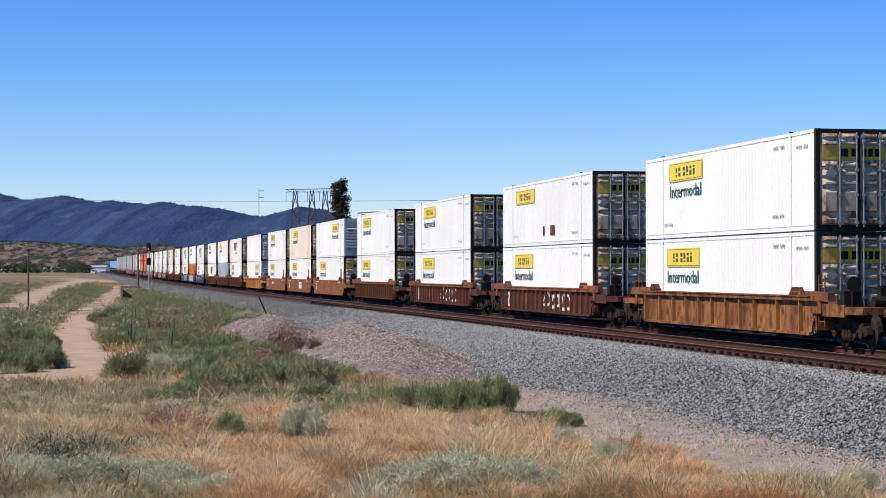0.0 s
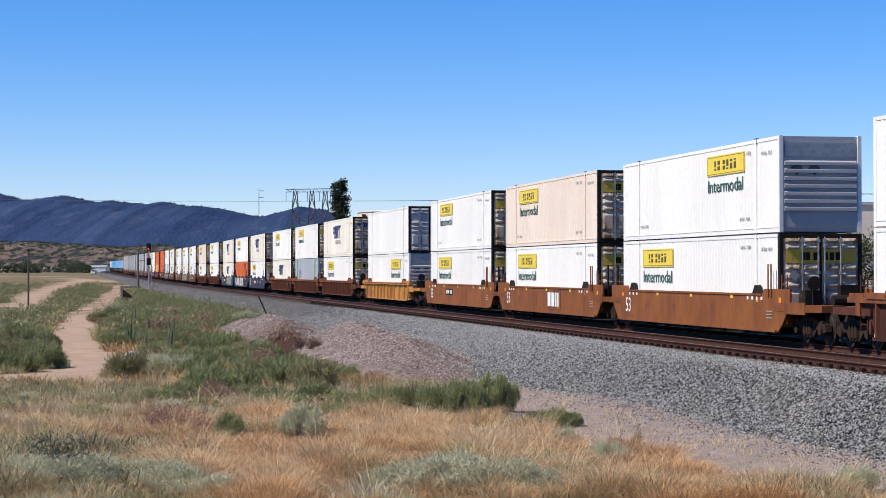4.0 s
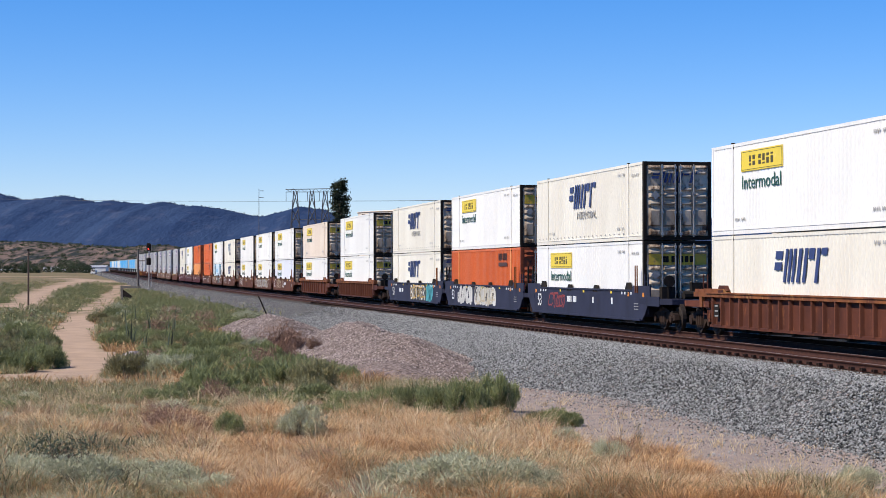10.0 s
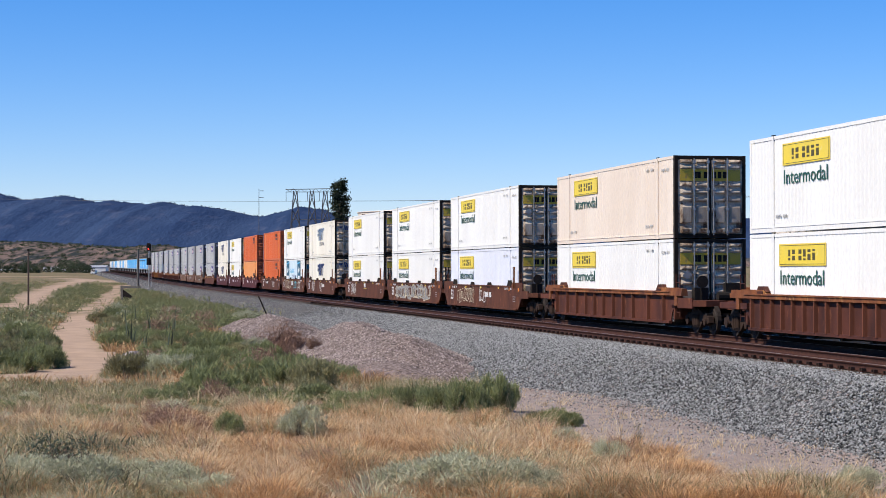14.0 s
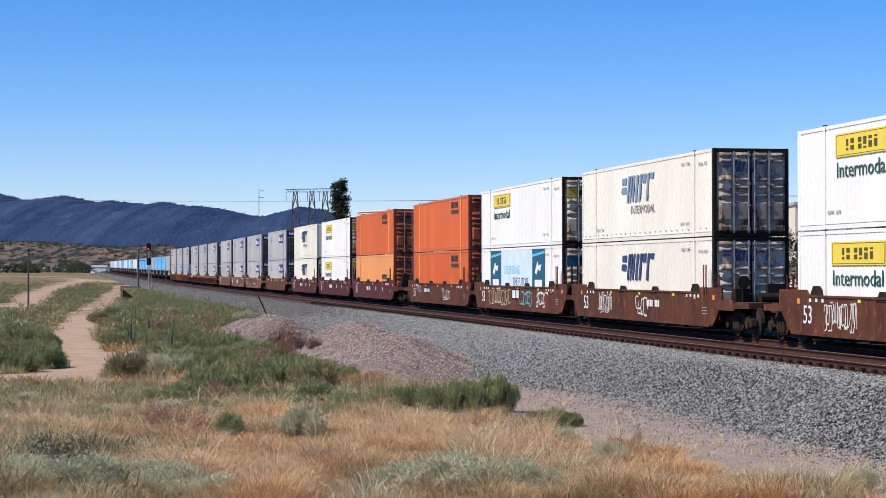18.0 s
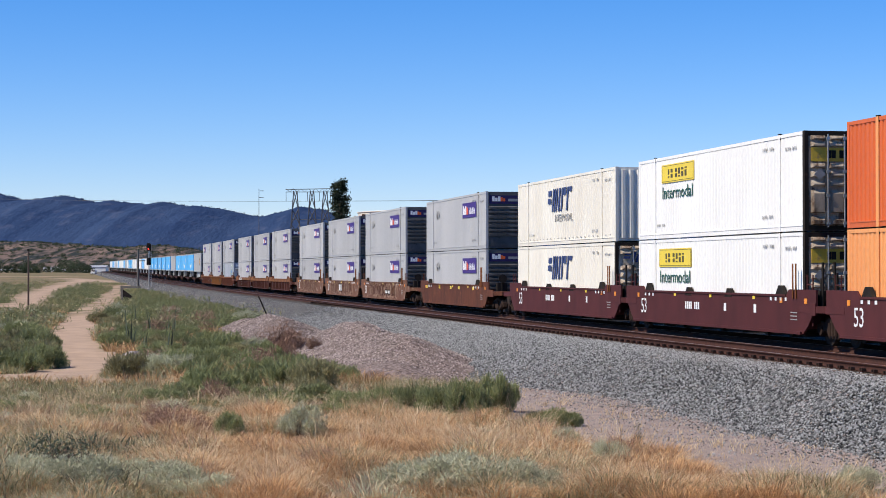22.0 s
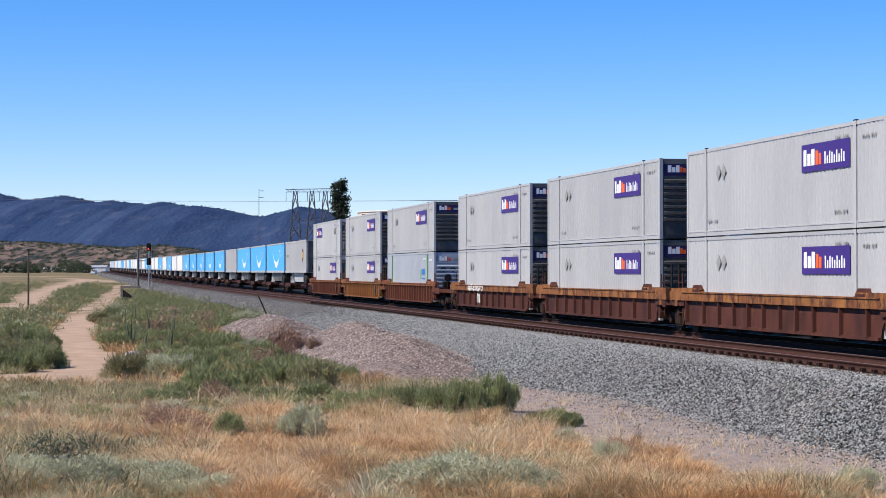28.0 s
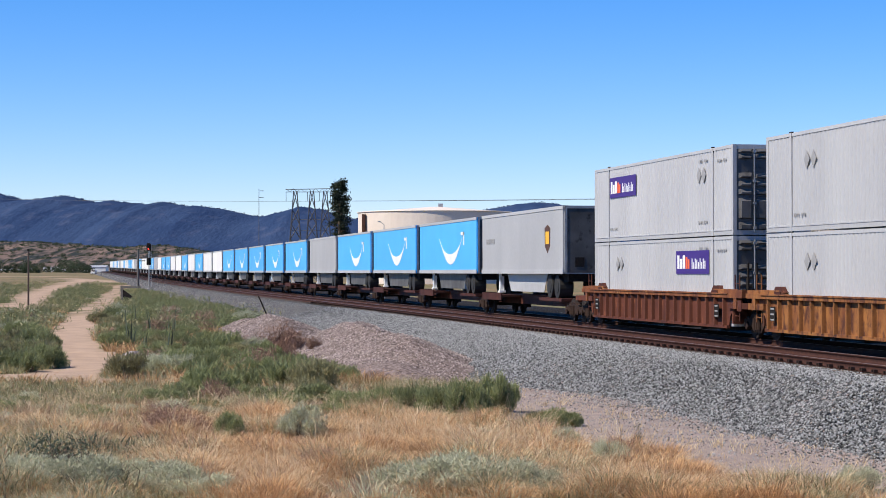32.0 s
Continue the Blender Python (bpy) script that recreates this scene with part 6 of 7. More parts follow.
van = tagged(new("parked_van"), "white van parked on the far road", "van")
van.matrix_basis = Matrix.Translation(((165 - 784) / 3409 * 860, 860, ground_z((165 - 784) / 3409 * 860, 860))) @ pose(0, 0, 0, 0, 0, -90)
bm = bmesh.new()
prism_bm(bm, [(-2.4, 0.45), (2.4, 0.45), (2.4, 1.1), (1.5, 1.3), (1.1, 2.1), (-2.4, 2.1)], "y", -0.95, 0.95)
part("body", bm, WHITE, van)
boxes("window", BLACK, van, (0.3, 1.1, -0.965, -0.95, 1.35, 1.9))
boxes("windscreen", BLACK, van, (1.12, 1.5, -0.8, 0.8, 1.32, 1.9))
for x in (-1.5, 1.5):
    bm = bmesh.new()
    cyl_bm(bm, (x, -0.97, 0.36), (x, -0.7, 0.36), 0.36, 12)
    part("wheel", bm, RUBBER, van)
    bm = bmesh.new()
    cyl_bm(bm, (x, 0.7, 0.36), (x, 0.97, 0.36), 0.36, 12)
    part("wheel", bm, RUBBER, van)

# ---- plants ----
rng = np.random.default_rng(7)


def leaf_cloud(centres, n, spread, size, rng, flat=1.0, up=0.0, slim=0.36):
    """Leaves as small bent diamonds scattered round clump centres."""
    c = centres[rng.integers(0, len(centres), n)]
    pos = c + rng.normal(size=(n, 3)) * spread * np.array([1, 1, flat])
    a = rng.normal(size=(n, 3))
    a[:, 2] += up
    a /= np.linalg.norm(a, axis=1)[:, None]
    b = np.cross(a, rng.normal(size=(n, 3)))
    b /= np.linalg.norm(b, axis=1)[:, None]
    L = size * rng.uniform(0.6, 1.4, (n, 1))
    v = np.stack([pos - a * L, pos + b * L * slim, pos + a * L, pos - b * L * slim], 1).reshape(-1, 3)
    return v, np.arange(4 * n).reshape(-1, 4)


def blades(pos, height, width, lean, rng, fan=None, tall=None):
    """Grass blades: three faces each, bending over, outwards from the tuft where fan is given."""
    n = len(pos)
    ang = rng.uniform(0, math.tau, n) if fan is None else np.arctan2(fan[:, 1], fan[:, 0]) + rng.normal(size=n) * 0.6
    d = np.stack([np.cos(ang), np.sin(ang), np.zeros(n)], 1)
    fa = rng.uniform(0, math.tau, n)
    f = np.stack([np.cos(fa), np.sin(fa), np.zeros(n)], 1)
    h = (height * rng.uniform(0.45, 1.3, n) * (1.0 if tall is None else tall))[:, None]
    l = (lean * rng.uniform(0.3, 1.5, n))[:, None] * h
    up = np.array([0, 0, 1.0])
    w = width * 0.5
    m = pos + up * h * 0.62 + d * l * 0.35
    t = pos + up * h * (1 - 0.25 * np.minimum(l / np.maximum(h, 0.01), 1.2)) + d * l
    v = np.stack([pos - f * w, pos + f * w, m - f * w * 0.8, m + f * w * 0.8, t], 1).reshape(-1, 3)
    i = np.arange(n)[:, None] * 5
    fs = np.concatenate([i + np.array([[0, 1, 2]]), i + np.array([[1, 3, 2]]), i + np.array([[2, 3, 4]])])
    return v, fs


GOLD_GRASS = island_leaf("golden_dry_grass", (0.75, 0.485, 0.245), (0.27, 0.132, 0.062))
STRAW_GRASS = island_leaf("pale_straw_grass", (0.80, 0.64, 0.42), (0.50, 0.35, 0.19))
SAGE = island_leaf("grey_green_sage_leaves", (0.60, 0.59, 0.41), (0.31, 0.32, 0.20))
GREEN = island_leaf("green_shrub_leaves", (0.325, 0.335, 0.16), (0.165, 0.19, 0.085), translucent=0.35)
OLIVE = island_leaf("olive_weed_leaves", (0.33, 0.29, 0.15), (0.16, 0.16, 0.08))
DARK_LEAF = island_leaf("dark_weed_leaves", (0.16, 0.18, 0.115), (0.06, 0.075, 0.05))
DEAD = island_leaf("dead_brush_twigs", (0.40, 0.25, 0.18), (0.17, 0.095, 0.07))
TWIG = surface("brown_twigs", (0.16, 0.11, 0.075), (0.11, 0.075, 0.05), rough=0.9)
CONIFER = island_leaf("dark_conifer_needles", (0.012, 0.018, 0.010), (0.026, 0.034, 0.017), translucent=0.05)
FAR_LEAF = island_leaf("far_tree_leaves", (0.035, 0.05, 0.025), (0.06, 0.075, 0.035), translucent=0.1)


def shrub_mesh(name, seed, wide, tall, leaves, size, material, soft=True):
    """Soft kinds are billows of fine leaves; the rest are sprays of leaves along upright stems."""
    r = np.random.default_rng(seed)
    k = 26
    ang, rad = r.uniform(0, math.tau, k), np.sqrt(r.uniform(0, 1, k)) * wide * (0.40 if soft else 0.5)
    top = tall * np.sqrt(np.maximum(0.08, 1 - (rad / (wide * 0.56)) ** 2)) * r.uniform(0.55 if soft else 0.4, 1.15, k)
    if soft:
        ball = wide * r.uniform(0.09, 0.17, k)
        pick = r.choice(k, leaves, p=ball ** 2 / np.sum(ball ** 2))
        out = r.normal(size=(leaves, 3))
        out[:, 2] = np.abs(out[:, 2]) * 1.1 - 0.25
        out /= np.linalg.norm(out, axis=1)[:, None]
        deep = r.uniform(0, 1, (leaves, 1)) ** 0.45
        mid = np.stack([rad * np.cos(ang), rad * np.sin(ang), np.maximum(top - ball * 1.3, 0.02)], 1)[pick]
        pos = mid + out * deep * ball[pick][:, None] * np.array([1, 1, 1.7]) + r.normal(size=(leaves, 3)) * 0.03
        a = out * 0.7 + np.array([0, 0, 0.9]) + r.normal(size=(leaves, 3)) * 0.5
        a /= np.linalg.norm(a, axis=1)[:, None]
        b = np.cross(a, r.normal(size=(leaves, 3)))
        b /= np.linalg.norm(b, axis=1)[:, None]
        L = size * r.uniform(0.6, 1.5, (leaves, 1))
        v = np.stack([pos - a * L, pos + b * L * 0.14, pos + a * L, pos - b * L * 0.14], 1).reshape(-1, 3)
        f = np.arange(4 * leaves).reshape(-1, 4)
    else:
        cs = np.array([(rad[i] * math.cos(ang[i]) * (0.55 + 0.45 * z), rad[i] * math.sin(ang[i]) * (0.55 + 0.45 * z), top[i] * z) for i in range(k) for z in np.linspace(0.25, 1.0, 3)])
        v, f = leaf_cloud(cs, leaves, 0.075 * (wide + tall) * 0.75, size, r, 0.8, 1.0, 0.10 if material is DEAD else 0.30)
    v[:, 2] = np.maximum(v[:, 2], 0.01)
    me = raw_mesh(name, v, f, material)
    st = r.normal(size=(k * 3, 3)) * np.array([wide * 0.06, wide * 0.06, 0])
    v2, f2 = blades(st, tall * 0.8, 0.018, 0.8 * wide / max(tall, 0.1) * 0.5, r)
    return me, raw_mesh("stems", v2, f2, TWIG)


SHRUBS = {}
for kind, mat, leaves, size in (("sage", SAGE, 8500, 0.028), ("green", GREEN, 6500, 0.050), ("olive", OLIVE, 5600, 0.046), ("dark", DARK_LEAF, 1500, 0.036), ("dead", DEAD, 3200, 0.06)):
    SHRUBS[kind] = [shrub_mesh("foliage", 100 + i * 7 + len(kind), 1.0, 0.62 if kind != "dark" else 0.9, leaves, size, mat, kind in ("sage", "green", "olive")) for i in range(3)]
WORDS = {"sage": "pale grey-green sagebrush in dry grass", "green": "dense green desert shrub on the flat", "olive": "olive-green weedy shrub in dry grass", "dark": "sparse dark leafy weed", "dead": "dead brown tumbleweed bush"}


def shrub(kind, x, y, w_, h_):
    i = int(rng.integers(0, 3))
    fol, stems = SHRUBS[kind][i]
    ob = tagged(new("shrub", fol), WORDS[kind], "shrub", "shrubs of the flat")
    ob.matrix_basis = Matrix.Translation((x, y, max(ground_z(x, y), mound(*sd(x, y))) - 0.03)) @ pose(0, 0, 0, 0, 0, float(rng.uniform(0, 360))) @ Matrix.Diagonal((w_, w_, h_ / 0.6, 1))
    tagged(put("stem", stems, ob), kind="stuff")
    return ob


GS = 0.83
# the shrubs that stand out: kind, place, width and height
for kind, x, y, w_, h_ in (
    ("sage", 0.15, 32.8, 1.6, 0.72), ("sage", 1.0, 33.2, 1.5, 0.7), ("sage", -0.6, 33.4, 1.3, 0.6), ("sage", 0.45, 34.4, 1.5, 0.7), ("sage", 1.7, 32.9, 1.1, 0.5), ("sage", -0.1, 35.2, 1.0, 0.5),
    ("sage", -6.4, 33.2, 1.5, 0.7), ("sage", -5.6, 33.8, 1.4, 0.62), ("sage", -7.3, 34.0, 1.2, 0.6), ("sage", -4.7, 33.3, 1.2, 0.55), ("sage", -5.0, 34.6, 1.0, 0.5), ("sage", -4.0, 32.6, 1.0, 0.5),
    ("sage", -3.1, 42.5, 1.15, 0.75), ("sage", 3.2, 37.6, 0.9, 0.5), ("sage", 2.6, 41.0, 0.8, 0.45), ("sage", 7.2, 33.2, 0.8, 0.5),
    ("dark", -7.2, 35.6, 1.2, 0.6), ("dark", -6.6, 34.6, 1.0, 0.5), ("green", -4.75, 43.0, 0.85, 0.6), ("dark", 4.1, 40.6, 0.22, 0.35),
    ("dead", -6.2, 44.0, 1.2, 0.7), ("dead", -5.6, 43.2, 1.0, 0.55), ("dead", -6.8, 46.0, 0.9, 0.6), ("dead", -2.4, 37.0, 1.0, 0.4), ("dead", 3.6, 39.0, 0.8, 0.35),
    ("green", 0.6, 50.5, 1.5, 0.95), ("green", 1.25, 51.0, 1.3, 1.05), ("green", -0.1, 51.5, 1.4, 0.8), ("green", -0.8, 53.5, 1.5, 0.65), ("green", -1.6, 55.0, 1.3, 0.5), ("green", 1.7, 52.2, 0.9, 0.8),
    ("green", 2.85, 47.8, 0.9, 0.45), ("green", 3.2, 48.0, 0.6, 0.35), ("olive", 2.4, 48.6, 0.8, 0.35),
    ("dead", -7.6, 89.5, 2.0, 1.25), ("dead", -7.0, 90.5, 1.4, 0.9), ("dead", -6.6, 82.0, 0.9, 0.6), ("dead", -2.2, 63.5, 1.0, 0.45), ("dead", -9.6, 92.0, 1.0, 0.6), ("dead", -5.6, 83.5, 0.7, 0.5),
):
    low = 0.85 if kind == "sage" and y < 36 else 1.0
    shrub(kind, x * GS, y * GS, w_ * GS * (1.35 if low < 1 else 1.0), h_ * GS * low)

# low green growth at the foot of the gravel heap
for x, y, w_ in ((-3.9, 56.5, 1.3), (-3.2, 55.0, 1.2), (-2.7, 54.0, 0.9), (-4.7, 57.5, 1.4), (-4.3, 55.0, 1.1), (-5.4, 59.0, 1.3), (-5.0, 56.0, 1.2), (-6.0, 61.0, 1.4)):
    shrub("green", x, y, w_, w_ * 0.5)

# shrubs of the green flat between the path and the line
count = 0
tries = 0
while count < 215 and tries < 9000:
    tries += 1
    y = float(46 + 95 * rng.uniform(0, 1) ** 1.3)
    x = float(rng.uniform(-0.245 * y, 0.02 * y))
    s, d = sd(x, y)
    if heap(s, d) > 0.1 or bare(x, y) > 0.15 or mound(s, d) > ground_z(x, y) or (y < 66 and -0.06 < x / y < 0.02):
        continue
    if y < 53 and rng.uniform() < 0.5 or (y < 56 and x < -0.142 * y) or (y < 78 and abs(line_gap(x, y, PATH_A)) < 2.2 and x > -16):
        continue
    m = fbm(x, y, 9, 11.0)
    kind = "green" if m > -0.05 else ("olive" if m > -0.22 else "sage")
    if rng.uniform() < 0.08:
        kind = "dead"
    w_ = float(rng.uniform(0.7, 1.6))
    shrub(kind, x, y, w_, w_ * float(rng.uniform(0.30, 0.55)))
    count += 1


# dark green growth beside the path and a low green fringe before it
for k in range(26):
    y = float(rng.uniform(61, 96))
    x = float(y * rng.uniform(-0.237, -0.212))
    if bare(x, y) < 0.2:
        w_ = float(rng.uniform(0.8, 1.7))
        shrub("green" if k % 4 else "olive", x, y, w_, w_ * float(rng.uniform(0.35, 0.55)))
for k in range(22):
    y = float(rng.uniform(57, 76))
    x = float(y * rng.uniform(-0.236, -0.203))
    if bare(x, y) < 0.5:
        w_ = float(rng.uniform(0.9, 1.8))
        shrub("green" if k % 5 else "olive", x, y, w_, w_ * float(rng.uniform(0.4, 0.6)))
for k in range(30):
    y = float(rng.uniform(41.0, 47.5))
    x = float(y * rng.uniform(-0.235, -0.02))
    w_ = float(rng.uniform(0.6, 1.4))
    shrub("green" if k % 3 else "sage", x, y, w_, w_ * float(rng.uniform(0.18, 0.32)))


def scatter_shrubs(name, mat, n, y0, y1, power, size, label, seed, test):
    """Far shrubs, joined."""
    r = np.random.default_rng(seed)
    vs, fs, base, made, tries = [], [], 0, 0, 0
    while made < n and tries < n * 12:
        tries += 1
        y = float(y0 + (y1 - y0) * r.uniform() ** power)
        x = float(r.uniform(-0.26 * y, 0.0))
        s, d = sd(x, y)
        if heap(s, d) > 0.1 or dirt_at(x, y) > 0.2 or not test(x, y):
            continue
        w_ = float(r.uniform(0.7, 2.2))
        h_ = w_ * float(r.uniform(0.25, 0.5))
        cs = np.stack([r.normal(size=10) * w_ * 0.28, r.normal(size=10) * w_ * 0.28, r.uniform(0.2, 1.0, 10) * h_ * 0.8], 1)
        v, f = leaf_cloud(cs, 150, w_ * 0.10, size, r, 0.7, 1.2, 0.2)
        v += np.array([x, y, ground_z(x, y)])
        vs.append(v)
        fs.append(f + base)
        base += len(v)
        made += 1
    tagged(new(name, raw_mesh(name, np.concatenate(vs), np.concatenate(fs), mat)), label, "shrubs", kind="stuff")


scatter_shrubs("far_shrubs", GREEN, 900, 100, 400, 1.4, 0.11, "green shrubs covering the far flat", 21, lambda x, y: fbm(x, y, 16, 11.0) > -0.15)
scatter_shrubs("far_dry_shrubs", OLIVE, 380, 90, 480, 1.4, 0.11, "olive dry brush on the far flat", 22, lambda x, y: fbm(x, y, 16, 11.0) < 0.1)


def grass(name, mat, n, y0, y1, x_of, height, width, lean, per, label, seed, keep):
    """Tufts of grass as one covering."""
    r = np.random.default_rng(seed)
    ps = []
    tries = 0
    while len(ps) < n and tries < n * 8:
        tries += 1
        y = float(y0 + (y1 - y0) * r.uniform())
        lo, hi = x_of(y)
        x = float(r.uniform(lo, hi))
        if keep(x, y, r):
            ps.append((x, y, ground_z(x, y) - 0.02))
    ps = np.array(ps)
    q = np.repeat(ps, per, 0)
    off = r.normal(size=(len(q), 2)) * 0.085
    q[:, :2] += off
    tall = np.repeat([max(0.4, 1.05 + 1.5 * fbm(x, y, 1.1, 29.0) + 0.5 * fbm(x, y, 0.35, 2.0)) for x, y, z in ps], per)
    v, f = blades(q, height, width, lean, r, off, tall)
    tagged(new(name, raw_mesh(name, v, f, mat)), label, "grass", kind="stuff")


def open_ground(x, y):
    s, d = sd(x, y)
    return heap(s, d) < 0.3 and bare(x, y) < 0.45


def wide(y):
    return -0.243 * y, 0.243 * y


def tan_of(x, y):
    return x / y


def weedy(x, y):
    """1 in the grey-green weedy ground on the far side from the line, 0 in the dry grass."""
    return max(smooth(-0.125, -0.165, tan_of(x, y) + 0.05 * fbm(x, y, 4, 3.0)) * 0.72, 0.92 * smooth(40, 44, y + 4 * fbm(x, y, 5, 33.0)) * (tan_of(x, y) < 0.02))


grass("golden_grass", GOLD_GRASS, 17000, 25.5, 50, wide, 0.22, 0.0075, 1.2, 14, "golden dry grass covering the near flat", 31, lambda x, y, r: open_ground(x, y) and fbm(x, y, 2.2, 1.0) + 0.8 * fbm(x, y, 0.7, 3.0) > -0.16 and r.uniform() > weedy(x, y))
grass("straw_grass", STRAW_GRASS, 9500, 26, 54, wide, 0.30, 0.0065, 2.4, 6, "pale straw stems bent over the grass", 32, lambda x, y, r: open_ground(x, y) and fbm(x, y, 3, 9.0) > -0.12 and r.uniform() > 0.7 * weedy(x, y))
grass("long_stems", STRAW_GRASS, 2300, 25.8, 50, wide, 0.46, 0.0065, 1.5, 3, "long pale seed stems arching over the grass", 44, lambda x, y, r: open_ground(x, y) and fbm(x, y, 2.5, 13.0) > -0.05 and r.uniform() > 0.6 * weedy(x, y))
grass("green_weeds", OLIVE, 9000, 26, 62, wide, 0.24, 0.011, 0.9, 9, "low olive weeds among the grass", 33, lambda x, y, r: open_ground(x, y) and fbm(x, y, 4, 6.0) > 0.10 - 0.32 * weedy(x, y))
grass("far_grass", GOLD_GRASS, 5000, 51, 145, lambda y: (-0.245 * y, -0.03 * y), 0.30, 0.022, 1.0, 9, "dry grass patches on the far flat", 34, lambda x, y, r: open_ground(x, y) and fbm(x, y, 8, 14.0) > 0.02)
grass("far_green_grass", OLIVE, 9000, 46, 145, lambda y: (-0.245 * y, 0.0 * y), 0.24, 0.02, 1.0, 10, "green weeds on the far flat", 35, lambda x, y, r: open_ground(x, y) and fbm(x, y, 8, 14.0) < 0.12)
grass("red_weeds", DEAD, 7400, 26, 50, wide, 0.19, 0.009, 1.1, 10, "reddish dead weeds in patches", 39, lambda x, y, r: open_ground(x, y) and fbm(x, y, 1.7, 21.0) > 0.05)
grass("grey_weeds", SAGE, 4800, 26, 56, wide, 0.19, 0.010, 0.9, 10, "grey-green weeds in patches", 40, lambda x, y, r: open_ground(x, y) and fbm(x, y, 3.2, 25.0) > 0.16 - 0.34 * weedy(x, y))
def sagey(x, y):
    """Low sage ground cover close to the camera."""
    return fbm(x, y, 1.1, 43.0) > -0.12 and y < 33 + 2.5 * fbm(x, y, 3, 41.0) and (-0.04 + 0.02 * fbm(x, y, 2, 3.0) < tan_of(x, y) < 0.085 and y < 32.5 or tan_of(x, y) < -0.13 + 0.03 * fbm(x, y, 2, 5.0))


grass("sage_cover", SAGE, 5200, 25.5, 35, wide, 0.17, 0.009, 0.8, 12, "low grey-green sage covering the near ground", 42, lambda x, y, r: sagey(x, y))
grass("dark_leaf_weeds", DARK_LEAF, 420, 25.5, 36, lambda y: (-0.243 * y, -0.15 * y), 0.22, 0.03, 0.7, 6, "dark broad leaves among the sage", 43, lambda x, y, r: fbm(x, y, 1.5, 19.0) > 0.05)
grass("strip_weeds", STRAW_GRASS, 700, 27, 48, lambda y: (0.02 * y, 0.243 * y), 0.10, 0.012, 0.9, 5, "thin dry weeds on the bare strip", 36, lambda x, y, r: heap(*sd(x, y)) < 0.6)

# Leaf colour carries the same painted haze blue as the mountains.
RIDGE_LEAF = island_leaf("haze_tinted_ridge_trees", (0.020, 0.036, 0.080), (0.034, 0.054, 0.105), translucent=0.0)
r_ = np.random.default_rng(46)
co = np.empty(len(mountains.data.vertices) * 3, np.float32)
mountains.data.vertices.foreach_get("co", co)
co = co.reshape(26, -1, 3)
crest_ = np.concatenate([co[k][(co[k][:, 0] > -1000) & (co[k][:, 0] < 300)] for k in (17, 18, 19)])
pick = crest_[r_.integers(0, len(crest_), 700)]
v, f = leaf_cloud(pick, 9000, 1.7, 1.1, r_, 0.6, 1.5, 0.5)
tagged(new("ridge_trees", raw_mesh("ridge_trees", v, f, RIDGE_LEAF)), "forest trees along the mountain crest, haze in their colour", "trees", kind="stuff")
r_ = np.random.default_rng(41)
co = np.empty(len(foothills.data.vertices) * 3, np.float32)
foothills.data.vertices.foreach_get("co", co)
co = co.reshape(-1, 3)
co = co[(co[:, 0] > -640) & (co[:, 0] < -200) & (co[:, 1] < 2120) & (co[:, 2] > 2)]
pick = co[r_.integers(0, len(co), 1700)] + r_.normal(size=(1700, 3)) * np.array([3.0, 8.0, 0.3])
v, f = leaf_cloud(pick, 50000, 1.1, 0.75, r_, 0.6)
tagged(new("hill_brush", raw_mesh("hill_brush", v, f, FAR_LEAF)), "dark brush dotted over the foothills", "shrubs", kind="stuff")

# upright dry stalks
grass("dry_stalks", DARK_LEAF, 18, 68, 125, lambda y: (-0.166 * y, -0.134 * y), 0.85, 0.07, 0.12, 4, "dark dry stalks in the brush", 37, lambda x, y, r: open_ground(x, y))
grass("near_stalks", DEAD, 130, 27, 39, wide, 0.38, 0.010, 1.0, 4, "dark dead stems in the grass", 38, lambda x, y, r: open_ground(x, y) and fbm(x, y, 3, 17.0) > 0.15)


ROCK = surface("pale_weathered_rock", (0.36, 0.30, 0.27), (0.27, 0.22, 0.20), (0.16, 0.13, 0.115), rough=0.9, scale=2.5, fine=30, bump=0.5, c_amount=0.4, spec=0.1)
for k, (x, y, w_) in enumerate(((-13.2, 91.0, 0.75), (-13.6, 94.0, 0.5), (-10.9, 92.0, 0.55), (-10.4, 94.0, 0.5), (-9.9, 93.0, 0.65), (-11.0, 68.0, 0.8), (-4.9, 54.2, 0.6), (-6.0, 64.0, 0.6), (-6.5, 65.0, 0.5))):
    bm = bmesh.new()
    bmesh.ops.create_icosphere(bm, subdivisions=2, radius=0.5)
    for vert in bm.verts:
        c_ = vert.co.copy()
        vert.co = c_ * (1 + 0.30 * noise.noise(c_ * 2.2 + Vector((k * 3.7, 0, 0))) + 0.12 * noise.noise(c_ * 6.0 + Vector((0, k * 2.1, 0))))
        vert.co.z *= 0.62
    rock = tagged(new("rock", to_mesh("rock", bm, ROCK)), "pale weathered boulder among green shrubs", "rock", "boulders of the flat")
    rock.matrix_basis = Matrix.Translation((x, y, ground_z(x, y) + 0.16 * w_)) @ pose(0, 0, 0, 0, 0, 47 * k) @ Matrix.Diagonal((w_ * 1.25, w_, w_, 1))

